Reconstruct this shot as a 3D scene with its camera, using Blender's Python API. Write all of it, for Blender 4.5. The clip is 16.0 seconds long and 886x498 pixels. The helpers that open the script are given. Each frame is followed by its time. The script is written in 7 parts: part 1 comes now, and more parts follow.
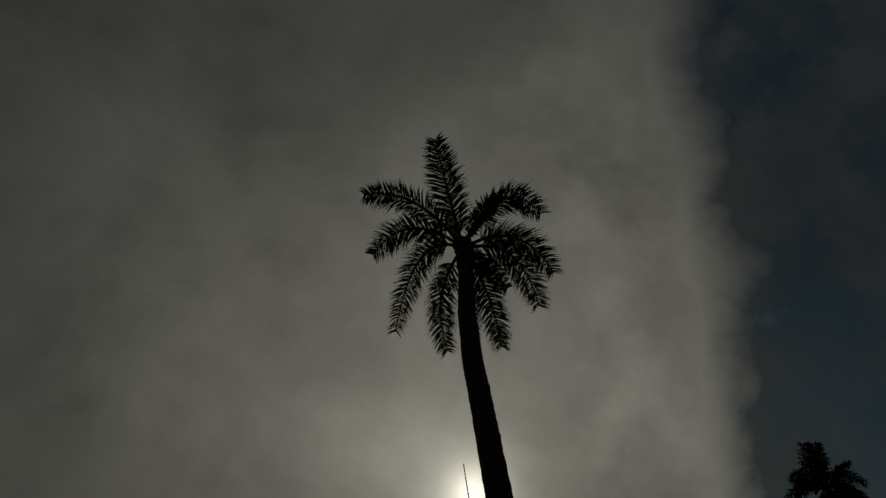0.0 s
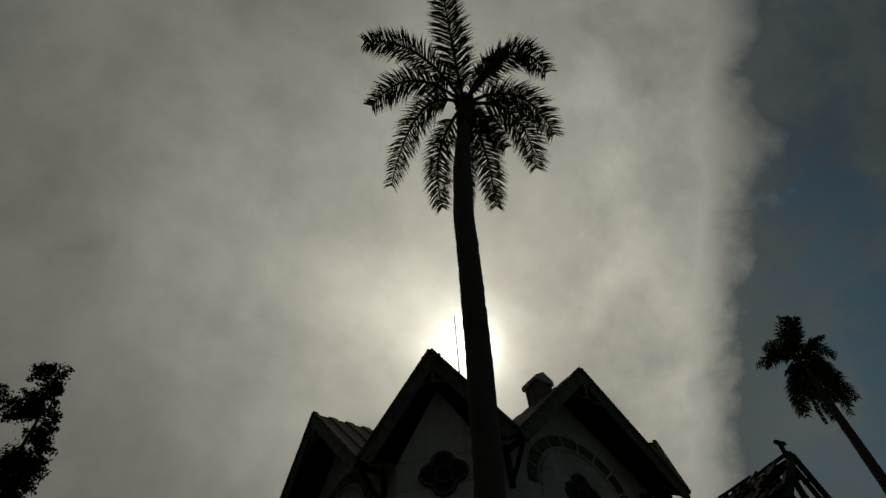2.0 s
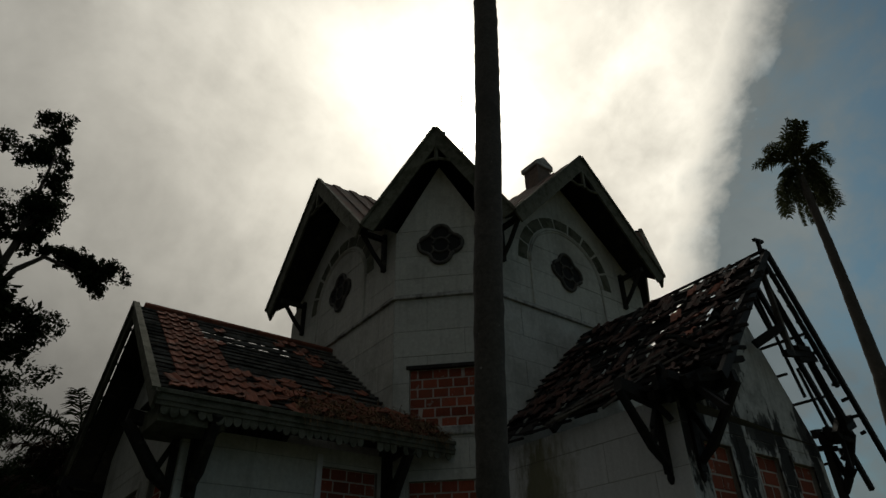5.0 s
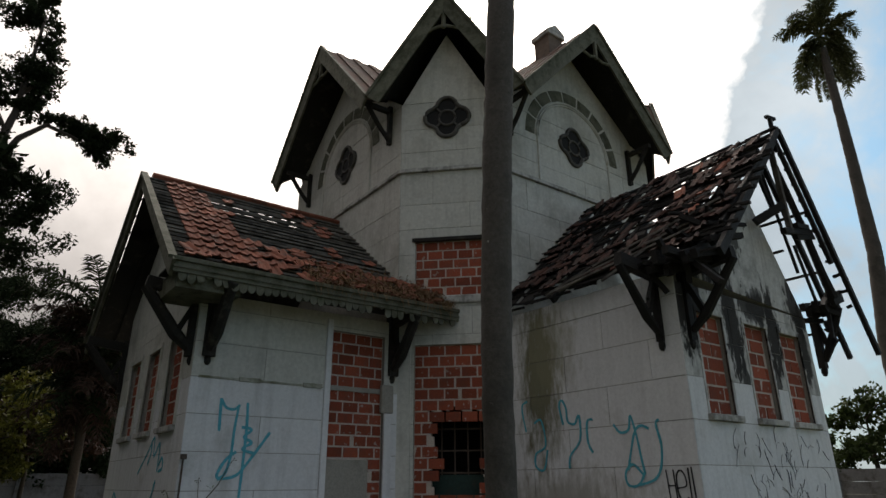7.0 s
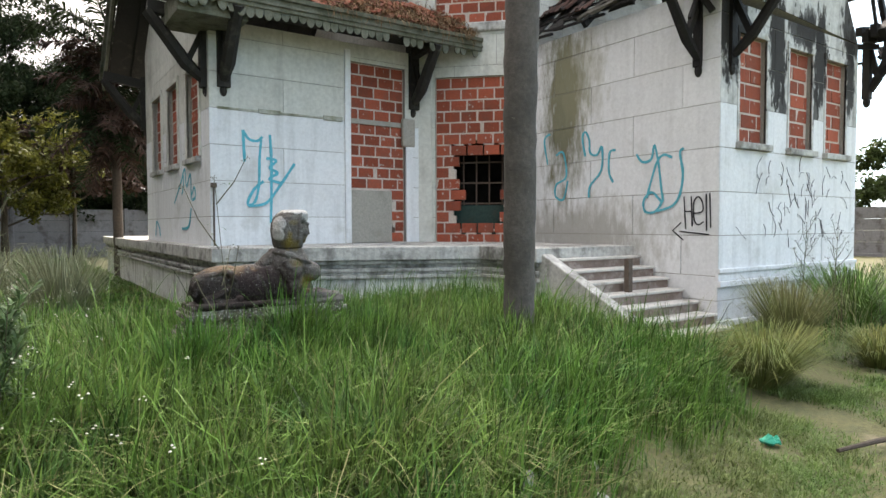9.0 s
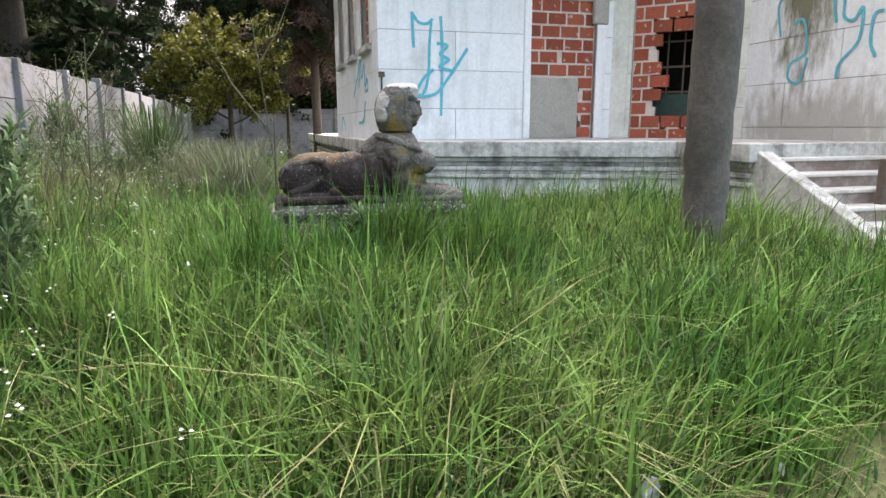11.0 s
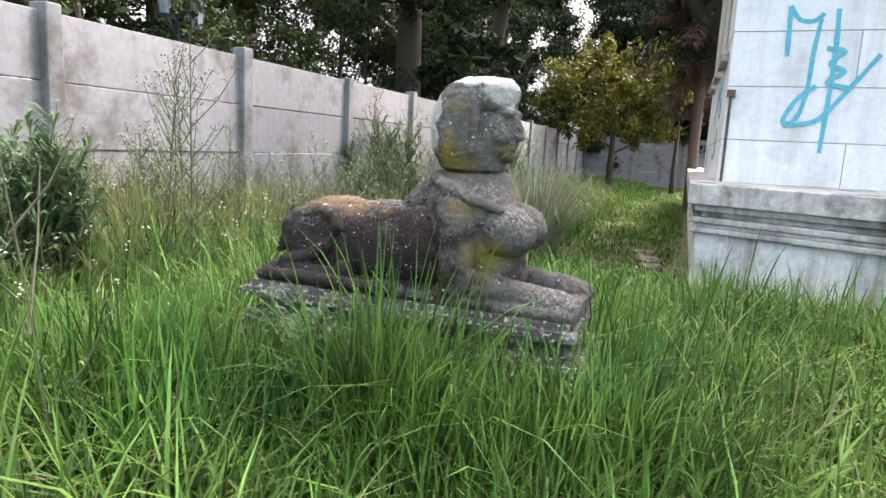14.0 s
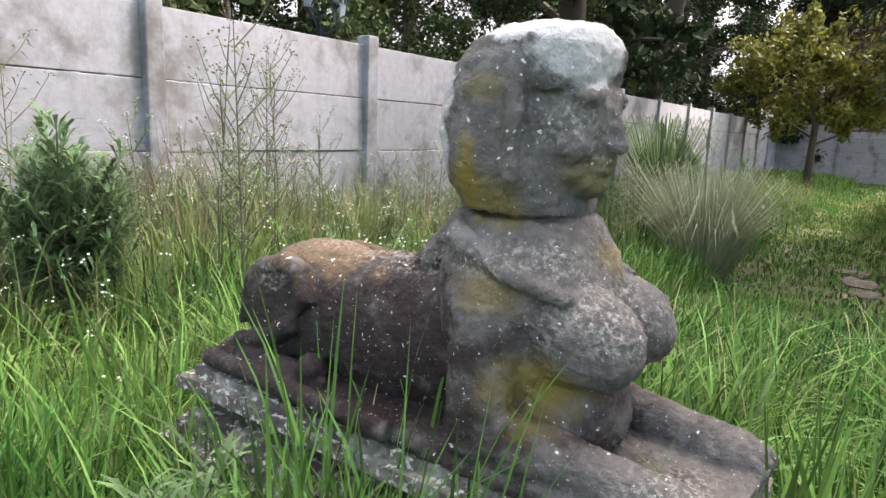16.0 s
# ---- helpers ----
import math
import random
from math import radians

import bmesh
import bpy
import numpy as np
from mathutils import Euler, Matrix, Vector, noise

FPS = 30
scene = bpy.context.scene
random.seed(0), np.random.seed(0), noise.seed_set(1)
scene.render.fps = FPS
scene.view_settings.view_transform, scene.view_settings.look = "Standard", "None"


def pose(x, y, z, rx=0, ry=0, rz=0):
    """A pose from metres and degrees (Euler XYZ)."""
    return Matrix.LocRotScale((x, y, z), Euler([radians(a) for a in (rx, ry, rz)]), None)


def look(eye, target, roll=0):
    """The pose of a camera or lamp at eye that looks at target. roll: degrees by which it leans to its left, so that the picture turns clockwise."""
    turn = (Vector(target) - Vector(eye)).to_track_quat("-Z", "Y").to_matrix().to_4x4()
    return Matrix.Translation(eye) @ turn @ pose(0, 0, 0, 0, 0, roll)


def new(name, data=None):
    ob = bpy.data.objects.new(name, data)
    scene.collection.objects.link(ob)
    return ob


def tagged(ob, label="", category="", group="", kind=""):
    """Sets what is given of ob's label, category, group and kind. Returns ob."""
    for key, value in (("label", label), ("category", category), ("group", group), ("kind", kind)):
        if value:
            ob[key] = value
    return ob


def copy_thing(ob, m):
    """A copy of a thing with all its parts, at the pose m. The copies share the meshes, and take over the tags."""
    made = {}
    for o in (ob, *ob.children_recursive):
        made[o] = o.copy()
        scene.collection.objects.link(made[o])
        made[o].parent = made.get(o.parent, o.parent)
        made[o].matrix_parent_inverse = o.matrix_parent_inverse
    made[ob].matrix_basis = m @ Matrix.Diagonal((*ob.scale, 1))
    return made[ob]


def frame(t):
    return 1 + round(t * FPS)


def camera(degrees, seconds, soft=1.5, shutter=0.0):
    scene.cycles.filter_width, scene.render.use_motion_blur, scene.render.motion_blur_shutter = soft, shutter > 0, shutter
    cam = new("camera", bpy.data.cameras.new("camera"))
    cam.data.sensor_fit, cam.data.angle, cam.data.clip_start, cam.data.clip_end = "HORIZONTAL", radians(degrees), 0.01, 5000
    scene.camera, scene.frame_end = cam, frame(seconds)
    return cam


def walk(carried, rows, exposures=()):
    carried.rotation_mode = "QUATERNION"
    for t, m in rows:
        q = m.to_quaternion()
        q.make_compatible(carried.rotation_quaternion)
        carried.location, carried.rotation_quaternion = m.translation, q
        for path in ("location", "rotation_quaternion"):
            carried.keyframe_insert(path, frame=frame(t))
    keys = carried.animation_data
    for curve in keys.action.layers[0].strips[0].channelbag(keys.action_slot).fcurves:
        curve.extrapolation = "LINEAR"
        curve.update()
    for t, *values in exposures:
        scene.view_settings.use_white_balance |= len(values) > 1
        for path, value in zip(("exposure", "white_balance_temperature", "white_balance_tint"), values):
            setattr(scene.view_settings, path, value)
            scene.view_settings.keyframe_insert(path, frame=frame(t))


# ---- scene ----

# ---- camera ----
EXPOSURES = [(0.0, -3.3, 6850, 6), (0.4, -1.95, 6850, 6), (1.0, -1.85, 6850, 6), (3.0, -1.72, 6850, 6), (4.2, -1.05, 6850, 6), (6.3, 0.55, 6800, 19), (7.0, 1.34, 6800, 19), (8.0, 2.6, 6800, 19), (8.5, 3.27, 6800, 19), (9.5, 3.69, 6760, 20), (12.0, 4.16, 6640, 23), (16.0, 4.26, 6600, 23)]
cam = camera(70.5, 16.0)


def aim(x, y, z, azimuth, pitch, roll):
    """Camera pose from a place, a compass angle, a tilt and a lean, in degrees."""
    a, p = radians(azimuth), radians(pitch)
    way = Vector((math.cos(a) * math.cos(p), math.sin(a) * math.cos(p), math.sin(p)))
    return look((x, y, z), Vector((x, y, z)) + way, roll)


walk(cam, [
    (0.0, aim(-10.350, -12.529, 1.711, 45.46, 64.59, -14.65)),
    (0.5, aim(-10.371, -12.592, 1.709, 47.10, 61.02, -11.92)),
    (1.0, aim(-10.310, -12.601, 1.691, 48.95, 58.03, -9.26)),
    (1.5, aim(-10.250, -12.583, 1.674, 50.03, 55.48, -7.69)),
    (2.0, aim(-10.190, -12.549, 1.637, 50.80, 52.32, -6.90)),
    (2.5, aim(-10.168, -12.523, 1.594, 51.31, 48.94, -5.94)),
    (3.0, aim(-10.190, -12.527, 1.570, 51.67, 45.88, -4.95)),
    (3.5, aim(-10.208, -12.537, 1.580, 52.25, 41.76, -3.63)),
    (4.0, aim(-10.245, -12.556, 1.599, 52.47, 38.17, -2.46)),
    (6.5, aim(-10.487, -12.645, 1.594, 52.88, 23.65, -0.44)),
    (7.0, aim(-10.465, -12.647, 1.567, 53.19, 20.55, -0.32)),
    (7.5, aim(-10.400, -12.569, 1.564, 53.47, 16.81, -0.17)),
    (8.0, aim(-10.372, -12.511, 1.548, 53.74, 11.29, 0.19)),
    (8.5, aim(-10.334, -12.465, 1.467, 54.28, 4.66, 0.35)),
    (9.0, aim(-10.290, -12.462, 1.352, 55.43, -2.18, -0.13)),
    (9.5, aim(-10.178, -12.430, 1.329, 60.66, -7.24, 0.66)),
    (9.7, aim(-10.109, -12.403, 1.309, 62.69, -8.77, 1.07)),
    (11.8, aim(-8.945, -11.343, 1.217, 80.43, -11.16, 0.83)),
    (12.0, aim(-8.819, -11.244, 1.234, 82.07, -11.17, 1.56)),
    (12.5, aim(-8.524, -10.999, 1.215, 88.18, -10.75, 1.22)),
    (13.0, aim(-8.342, -10.682, 1.196, 95.13, -10.45, 0.77)),
    (13.5, aim(-8.215, -10.376, 1.223, 102.99, -10.32, 1.66)),
    (14.0, aim(-8.157, -10.087, 1.265, 110.54, -9.26, 2.88)),
    (14.5, aim(-8.151, -9.830, 1.295, 116.41, -8.28, 3.31)),
    (15.0, aim(-8.219, -9.564, 1.318, 119.60, -7.22, 3.80)),
    (15.5, aim(-8.251, -9.304, 1.321, 123.78, -8.13, 3.54)),
    (16.0, aim(-8.282, -9.173, 1.313, 125.85, -10.66, 2.17)),
], exposures=EXPOSURES)

# ---- sky and sun ----
SUN_AZ, SUN_EL = 49.3, 43.0
sun_dir = Vector((math.cos(radians(SUN_AZ)) * math.cos(radians(SUN_EL)), math.sin(radians(SUN_AZ)) * math.cos(radians(SUN_EL)), math.sin(radians(SUN_EL))))


def build_world():
    world = bpy.data.worlds.new("overcast_sky")
    scene.world = world
    world.use_nodes = True
    nt = world.node_tree
    nt.nodes.clear()
    n, l = nt.nodes, nt.links

    def node(kind, **kw):
        nd = n.new(kind)
        for k, v in kw.items():
            nd.inputs[k].default_value = v
        return nd

    def maths(op, a, b=None, clamp=False):
        nd = n.new("ShaderNodeMath")
        nd.operation, nd.use_clamp = op, clamp
        for i, v in enumerate((a, b)):
            if v is None:
                continue
            if isinstance(v, (int, float)):
                nd.inputs[i].default_value = v
            else:
                l.new(v, nd.inputs[i])
        return nd.outputs[0]

    co = n.new("ShaderNodeTexCoord")
    sky = n.new("ShaderNodeTexSky")
    sky.sky_type, sky.sun_disc = "NISHITA", False
    sky.sun_elevation, sky.sun_rotation = radians(SUN_EL), radians(90 - SUN_AZ)
    sky.dust_density = 1.5
    blue = n.new("ShaderNodeVectorMath")
    blue.operation = "SCALE"
    l.new(sky.outputs[0], blue.inputs[0])
    blue.inputs["Scale"].default_value = 0.042
    # how near a direction lies to the veiled sun
    dot = n.new("ShaderNodeVectorMath")
    dot.operation = "DOT_PRODUCT"
    l.new(co.outputs["Generated"], dot.inputs[0])
    dot.inputs[1].default_value = sun_dir
    cosang = maths("MAXIMUM", dot.outputs["Value"], 0.0)
    halo = maths("POWER", cosang, 9.0)
    core = maths("POWER", cosang, 90.0)
    disc = maths("ADD", maths("MULTIPLY", maths("POWER", cosang, 480.0), 0.25), maths("MULTIPLY", maths("POWER", cosang, 1800.0), 0.6))
    # cloud structure at two scales
    big = node("ShaderNodeTexNoise", Scale=2.3, Detail=6.0, Roughness=0.55, Distortion=0.35)
    fine = node("ShaderNodeTexNoise", Scale=7.0, Detail=7.0, Roughness=0.6, Distortion=0.2)
    for t in (big, fine):
        l.new(co.outputs["Generated"], t.inputs["Vector"])
    lumps = maths("ADD", maths("MULTIPLY", big.outputs["Fac"], 0.7), maths("MULTIPLY", fine.outputs["Fac"], 0.3))
    shade = maths("ADD", maths("MULTIPLY", maths("SUBTRACT", lumps, 0.5), 2.3), 1.0)
    wide = maths("POWER", cosang, 2.0)
    glow = maths("ADD", maths("ADD", maths("MULTIPLY", halo, 0.95), maths("MULTIPLY", core, 0.7)), maths("ADD", maths("MULTIPLY", disc, 10.0), maths("MULTIPLY", wide, 0.35)))
    # an overcast sky is brightest overhead
    height = n.new("ShaderNodeSeparateXYZ")
    l.new(co.outputs["Generated"], height.inputs[0])
    dome = maths("ADD", maths("MULTIPLY", maths("MAXIMUM", height.outputs["Z"], 0.0), 0.85), 0.42)
    level = maths("MULTIPLY", maths("MULTIPLY", shade, dome), maths("ADD", glow, 0.135))
    gap_dir = n.new("ShaderNodeVectorMath")
    gap_dir.operation = "DOT_PRODUCT"
    l.new(co.outputs["Generated"], gap_dir.inputs[0])
    gaz = radians(SUN_AZ - 90.0)
    gap_dir.inputs[1].default_value = (math.cos(gaz), math.sin(gaz), 0.0)
    edge = maths("ADD", gap_dir.outputs["Value"], maths("MULTIPLY", maths("SUBTRACT", lumps, 0.5), 0.46))
    edge = maths("ADD", edge, maths("MULTIPLY", maths("SUBTRACT", 0.68, height.outputs["Z"]), 0.20))

    def rise(v, lo, hi, to):
        mr = n.new("ShaderNodeMapRange")
        mr.inputs["From Min"].default_value, mr.inputs["From Max"].default_value, mr.inputs["To Max"].default_value = lo, hi, to
        l.new(v, mr.inputs["Value"])
        return mr.outputs[0]
    # the torn rim of the cover catches the sun
    level = maths("MULTIPLY", level, maths("ADD", rise(edge, 0.18, 0.36, 0.5), 1.0))
    cloud = n.new("ShaderNodeVectorMath")
    cloud.operation = "SCALE"
    tone = n.new("ShaderNodeMix")
    tone.data_type = "RGBA"
    l.new(maths("POWER", cosang, 1.2), tone.inputs[0])
    tone.inputs[6].default_value, tone.inputs[7].default_value = (0.93, 1.0, 1.04, 1), (1.0, 0.97, 0.86, 1)
    l.new(tone.outputs[2], cloud.inputs[0])
    l.new(level, cloud.inputs["Scale"])
    # the cover breaks up on one side, where blue shows through
    ramp = n.new("ShaderNodeMapRange")
    ramp.inputs["From Min"].default_value, ramp.inputs["From Max"].default_value = 0.335, 0.41
    ramp.inputs["To Max"].default_value = 0.95
    l.new(edge, ramp.inputs["Value"])
    mix = n.new("ShaderNodeMix")
    mix.data_type = "RGBA"
    l.new(ramp.outputs[0], mix.inputs[0])
    l.new(cloud.outputs[0], mix.inputs[6])
    # torn grey cloud drifts across the blue
    veil = n.new("ShaderNodeMix")
    veil.data_type = "RGBA"
    grey = n.new("ShaderNodeMapRange")
    grey.inputs["From Min"].default_value, grey.inputs["From Max"].default_value, grey.inputs["To Min"].default_value, grey.inputs["To Max"].default_value = 0.36, 0.58, 0.0, 0.85
    l.new(fine.outputs["Fac"], grey.inputs["Value"])
    l.new(grey.outputs[0], veil.inputs[0])
    teal = n.new("ShaderNodeVectorMath")
    teal.operation = "MULTIPLY"
    l.new(blue.outputs[0], teal.inputs[0])
    teal.inputs[1].default_value = (0.62, 1.08, 1.15)
    l.new(teal.outputs[0], veil.inputs[6])
    shade_grey = n.new("ShaderNodeVectorMath")
    shade_grey.operation = "SCALE"
    shade_grey.inputs[0].default_value = (0.165, 0.198, 0.208)
    l.new(shade, shade_grey.inputs["Scale"])
    l.new(shade_grey.outputs[0], veil.inputs[7])
    l.new(veil.outputs[2], mix.inputs[7])
    bg = n.new("ShaderNodeBackground")
    bg.inputs["Strength"].default_value = 1.0
    l.new(mix.outputs[2], bg.inputs["Color"])
    out = n.new("ShaderNodeOutputWorld")
    l.new(bg.outputs[0], out.inputs["Surface"])


build_world()
sun = new("sun", bpy.data.lights.new("sun", "SUN"))
sun.data.energy, sun.data.angle, sun.data.color = 0.5, radians(14), (1.0, 0.95, 0.85)
sun.matrix_basis = look((0, 0, 0), -sun_dir)

# ---- materials ----
def material(name, base, rough=0.85, metal=0.0, grain=(30.0, 0.25), stain=None, bump=0.4, bump_scale=60.0, second=None, spots=None, per_piece=0.0,
             streak=0.0, translucent=0.0, per_island=0.0, zones=(), blots=(), shine=0.3):
    """A procedural surface: base colour, a fine grain, larger stains of a second colour, streaks that run down, spots, and relief.
    grain: (scale, strength); stain: (scale, colour, amount, threshold); spots: (scale, colour, threshold)."""
    m = bpy.data.materials.new(name)
    m.use_nodes = True
    nt = m.node_tree
    n, l = nt.nodes, nt.links
    bsdf = n["Principled BSDF"]
    co = n.new("ShaderNodeTexCoord")
    geo = n.new("ShaderNodeNewGeometry")
    place = geo.outputs["Position"]

    def mixed(fac, a, b, blend="MIX"):
        mx = n.new("ShaderNodeMix")
        mx.data_type, mx.blend_type = "RGBA", blend
        for sock, v in ((0, fac), (6, a), (7, b)):
            if isinstance(v, tuple):
                mx.inputs[sock].default_value = (*v, 1.0)
            elif isinstance(v, (int, float)):
                mx.inputs[sock].default_value = v
            else:
                l.new(v, mx.inputs[sock])
        return mx.outputs[2]

    def noise_at(scale, detail=5.0, rough_=0.6, stretch=None):
        tx = n.new("ShaderNodeTexNoise")
        tx.inputs["Scale"].default_value, tx.inputs["Detail"].default_value, tx.inputs["Roughness"].default_value = scale, detail, rough_
        src = place
        if stretch:
            mp = n.new("ShaderNodeMapping")
            mp.inputs["Scale"].default_value = stretch
            l.new(place, mp.inputs["Vector"])
            src = mp.outputs[0]
        l.new(src, tx.inputs["Vector"])
        return tx.outputs["Fac"]

    def ramp(v, lo, hi, to=1.0):
        mr = n.new("ShaderNodeMapRange")
        mr.inputs["From Min"].default_value, mr.inputs["From Max"].default_value, mr.inputs["To Max"].default_value = lo, hi, to
        l.new(v, mr.inputs["Value"])
        return mr.outputs[0]

    col = base
    if second:
        col = mixed(ramp(noise_at(second[0]), 0.35, 0.65), base, second[1])
    g = ramp(noise_at(grain[0], 6.0, 0.7), 0.3, 0.7)
    col = mixed(g, mixed(1.0, col, (1 - grain[1],) * 3, "MULTIPLY"), mixed(1.0, col, (1 + grain[1] * 0.35,) * 3, "MULTIPLY"))
    if stain:
        col = mixed(ramp(noise_at(stain[0], 8.0, 0.65), stain[3], stain[3] + 0.16, stain[2]), col, stain[1])
    if streak:
        col = mixed(ramp(noise_at(1.0, 6.0, 0.6, (7.0, 7.0, 0.55)), 0.5, 0.78, streak), col, (0.09, 0.085, 0.07))
    zones = [((0, yc, zc), (1e6, ry, rz), zcol, amount, 0.1, -0.75) for (yc, zc, ry, rz), zcol, amount in zones] + [(*b, -0.28, -0.5) for b in blots]
    for zat, zsize, zcol, amount, rim, core in zones:
        mp = n.new("ShaderNodeMapping")
        mp.vector_type = "TEXTURE"
        mp.inputs["Location"].default_value, mp.inputs["Scale"].default_value = zat, zsize
        l.new(place, mp.inputs["Vector"])
        ln = n.new("ShaderNodeVectorMath")
        ln.operation = "LENGTH"
        l.new(mp.outputs[0], ln.inputs[0])
        ad = n.new("ShaderNodeMath")
        ad.operation = "MULTIPLY_ADD"
        l.new(noise_at(2.6, 8.0, 0.7, (3.0, 3.0, 1.0)), ad.inputs[0])
        ad.inputs[1].default_value = -2.6
        l.new(ln.outputs["Value"], ad.inputs[2])
        mr = n.new("ShaderNodeMapRange")
        mr.inputs["From Min"].default_value, mr.inputs["From Max"].default_value = rim, core
        mr.inputs["To Max"].default_value = amount
        l.new(ad.outputs[0], mr.inputs["Value"])
        col = mixed(mr.outputs[0], col, zcol)
    if spots:
        col = mixed(ramp(noise_at(spots[0], 3.0, 0.5), spots[2], spots[2] + 0.05, 0.9), col, spots[1])
    if per_piece or per_island:
        src = n.new("ShaderNodeObjectInfo").outputs["Random"] if per_piece else geo.outputs["Random Per Island"]
        k = per_piece or per_island
        mr = n.new("ShaderNodeMapRange")
        mr.inputs["To Min"].default_value, mr.inputs["To Max"].default_value = 1 - k, 1 + k * 0.6
        l.new(src, mr.inputs["Value"])
        hsv = n.new("ShaderNodeHueSaturation")
        l.new(mr.outputs[0], hsv.inputs["Value"])
        l.new(col, hsv.inputs["Color"]) if not isinstance(col, tuple) else None
        col = hsv.outputs[0]
    l.new(col, bsdf.inputs["Base Color"])
    bsdf.inputs["Metallic"].default_value = metal
    rv = n.new("ShaderNodeMapRange")
    rv.inputs["To Min"].default_value, rv.inputs["To Max"].default_value = max(0.05, rough - 0.12), min(1.0, rough + 0.1)
    l.new(noise_at(grain[0] * 0.5), rv.inputs["Value"])
    l.new(rv.outputs[0], bsdf.inputs["Roughness"])
    bsdf.inputs["Specular IOR Level"].default_value = shine
    if bump:
        bp = n.new("ShaderNodeBump")
        bp.inputs["Strength"].default_value, bp.inputs["Distance"].default_value = bump, 0.012
        l.new(noise_at(bump_scale, 6.0, 0.65), bp.inputs["Height"])
        l.new(bp.outputs[0], bsdf.inputs["Normal"])
    if translucent:
        tl = n.new("ShaderNodeBsdfTranslucent")
        l.new(col, tl.inputs["Color"])
        ms = n.new("ShaderNodeMixShader")
        ms.inputs[0].default_value = translucent
        l.new(bsdf.outputs[0], ms.inputs[1])
        l.new(tl.outputs[0], ms.inputs[2])
        l.new(ms.outputs[0], n["Material Output"].inputs["Surface"])
    return m


M = {}
M["render"] = material("painted_render", (0.72, 0.73, 0.74), 0.9, grain=(22, 0.14), stain=(1.3, (0.40, 0.40, 0.37), 0.55, 0.56), streak=0.24, bump=0.3, per_piece=0.04)
M["render_old"] = material("weathered_render", (0.60, 0.60, 0.55), 0.92, grain=(14, 0.2), stain=(0.9, (0.30, 0.29, 0.25), 0.6, 0.5), streak=0.28, bump=0.4, per_piece=0.05)
BLACK_SOOT = (0.022, 0.02, 0.019)
M["scorched"] = material("scorched_render", (0.58, 0.58, 0.56), 0.92, grain=(14, 0.25), stain=(2.2, (0.24, 0.235, 0.22), 0.7, 0.50), streak=0.6, spots=(7.0, (0.03, 0.028, 0.026), 0.66), bump=0.6,
                        blots=[((x, -7.82, z), (rx, 4.0, rz), BLACK_SOOT, k) for x, z, rx, rz, k in ((-2.55, 4.2, 0.42, 1.0, 0.97), (-1.75, 4.95, 0.42, 0.75, 0.95), (-1.05, 5.6, 0.30, 0.8, 0.85), (-1.40, 3.80, 0.26, 1.0, 0.97), (-1.28, 2.95, 0.13, 0.6, 0.9), (-0.62, 4.15, 0.6, 0.28, 0.9),
                               (-0.20, 3.85, 0.22, 0.9, 0.97), (-0.30, 3.0, 0.10, 0.5, 0.85), (0.80, 3.8, 0.20, 0.8, 0.95), (0.85, 4.45, 0.40, 0.55, 0.9), (1.5, 4.2, 0.32, 0.8, 0.95), (-0.55, 4.25, 0.35, 0.30, 0.8))])
M["tile_old"] = material("lichened_roof_tile", (0.15, 0.095, 0.075), 0.9, grain=(30, 0.35), stain=(2.5, (0.09, 0.085, 0.075), 0.8, 0.48), bump=0.6, per_piece=0.2)
M["weed_dry"] = material("withered_weeds", (0.24, 0.18, 0.11), 0.8, grain=(6, 0.3), bump=0, translucent=0.2, per_island=0.5)
M["iron"] = material("sooty_cast_tracery", (0.11, 0.105, 0.095), 0.85, grain=(20, 0.35), stain=(3.0, (0.045, 0.042, 0.04), 0.8, 0.5), bump=0.4)
M["terrace"] = material("stained_white_base", (0.70, 0.70, 0.68), 0.92, grain=(16, 0.25), stain=(2.4, (0.24, 0.23, 0.20), 0.8, 0.52), streak=0.85, bump=0.5)
M["turf"] = material("short_turf", (0.12, 0.215, 0.05), 0.6, grain=(3.0, 0.35), second=(1.3, (0.17, 0.205, 0.07)), bump=0, translucent=0.2, per_island=0.4)
M["chimney"] = material("sooty_chimney_render", (0.20, 0.15, 0.12), 0.9, grain=(14, 0.3), stain=(3, (0.08, 0.07, 0.06), 0.7, 0.5), bump=0.5)
M["render_side"] = material("mouldy_painted_render", (0.72, 0.73, 0.735), 0.9, grain=(22, 0.14), stain=(1.3, (0.47, 0.47, 0.45), 0.5, 0.58), streak=0.14, bump=0.35, per_piece=0.04,
                            zones=[((-5.08, 3.3, 0.42, 1.35), (0.105, 0.10, 0.04), 0.9), ((-5.35, 3.7, 0.5, 0.8), (0.24, 0.23, 0.15), 0.6), ((-5.4, 1.15, 1.4, 0.55), (0.26, 0.245, 0.20), 0.7)])
M["joint"] = material("wall_core", (0.33, 0.32, 0.29), 0.95, grain=(25, 0.3), bump=0.5)
M["mould"] = material("mouldy_render", (0.42, 0.42, 0.36), 0.95, grain=(18, 0.3), stain=(2.6, (0.13, 0.14, 0.06), 0.9, 0.48), streak=0.7, bump=0.5)
M["plinth"] = material("stained_plinth", (0.52, 0.51, 0.48), 0.92, grain=(16, 0.4), stain=(2.6, (0.10, 0.095, 0.085), 0.85, 0.49), streak=0.75, bump=0.5)
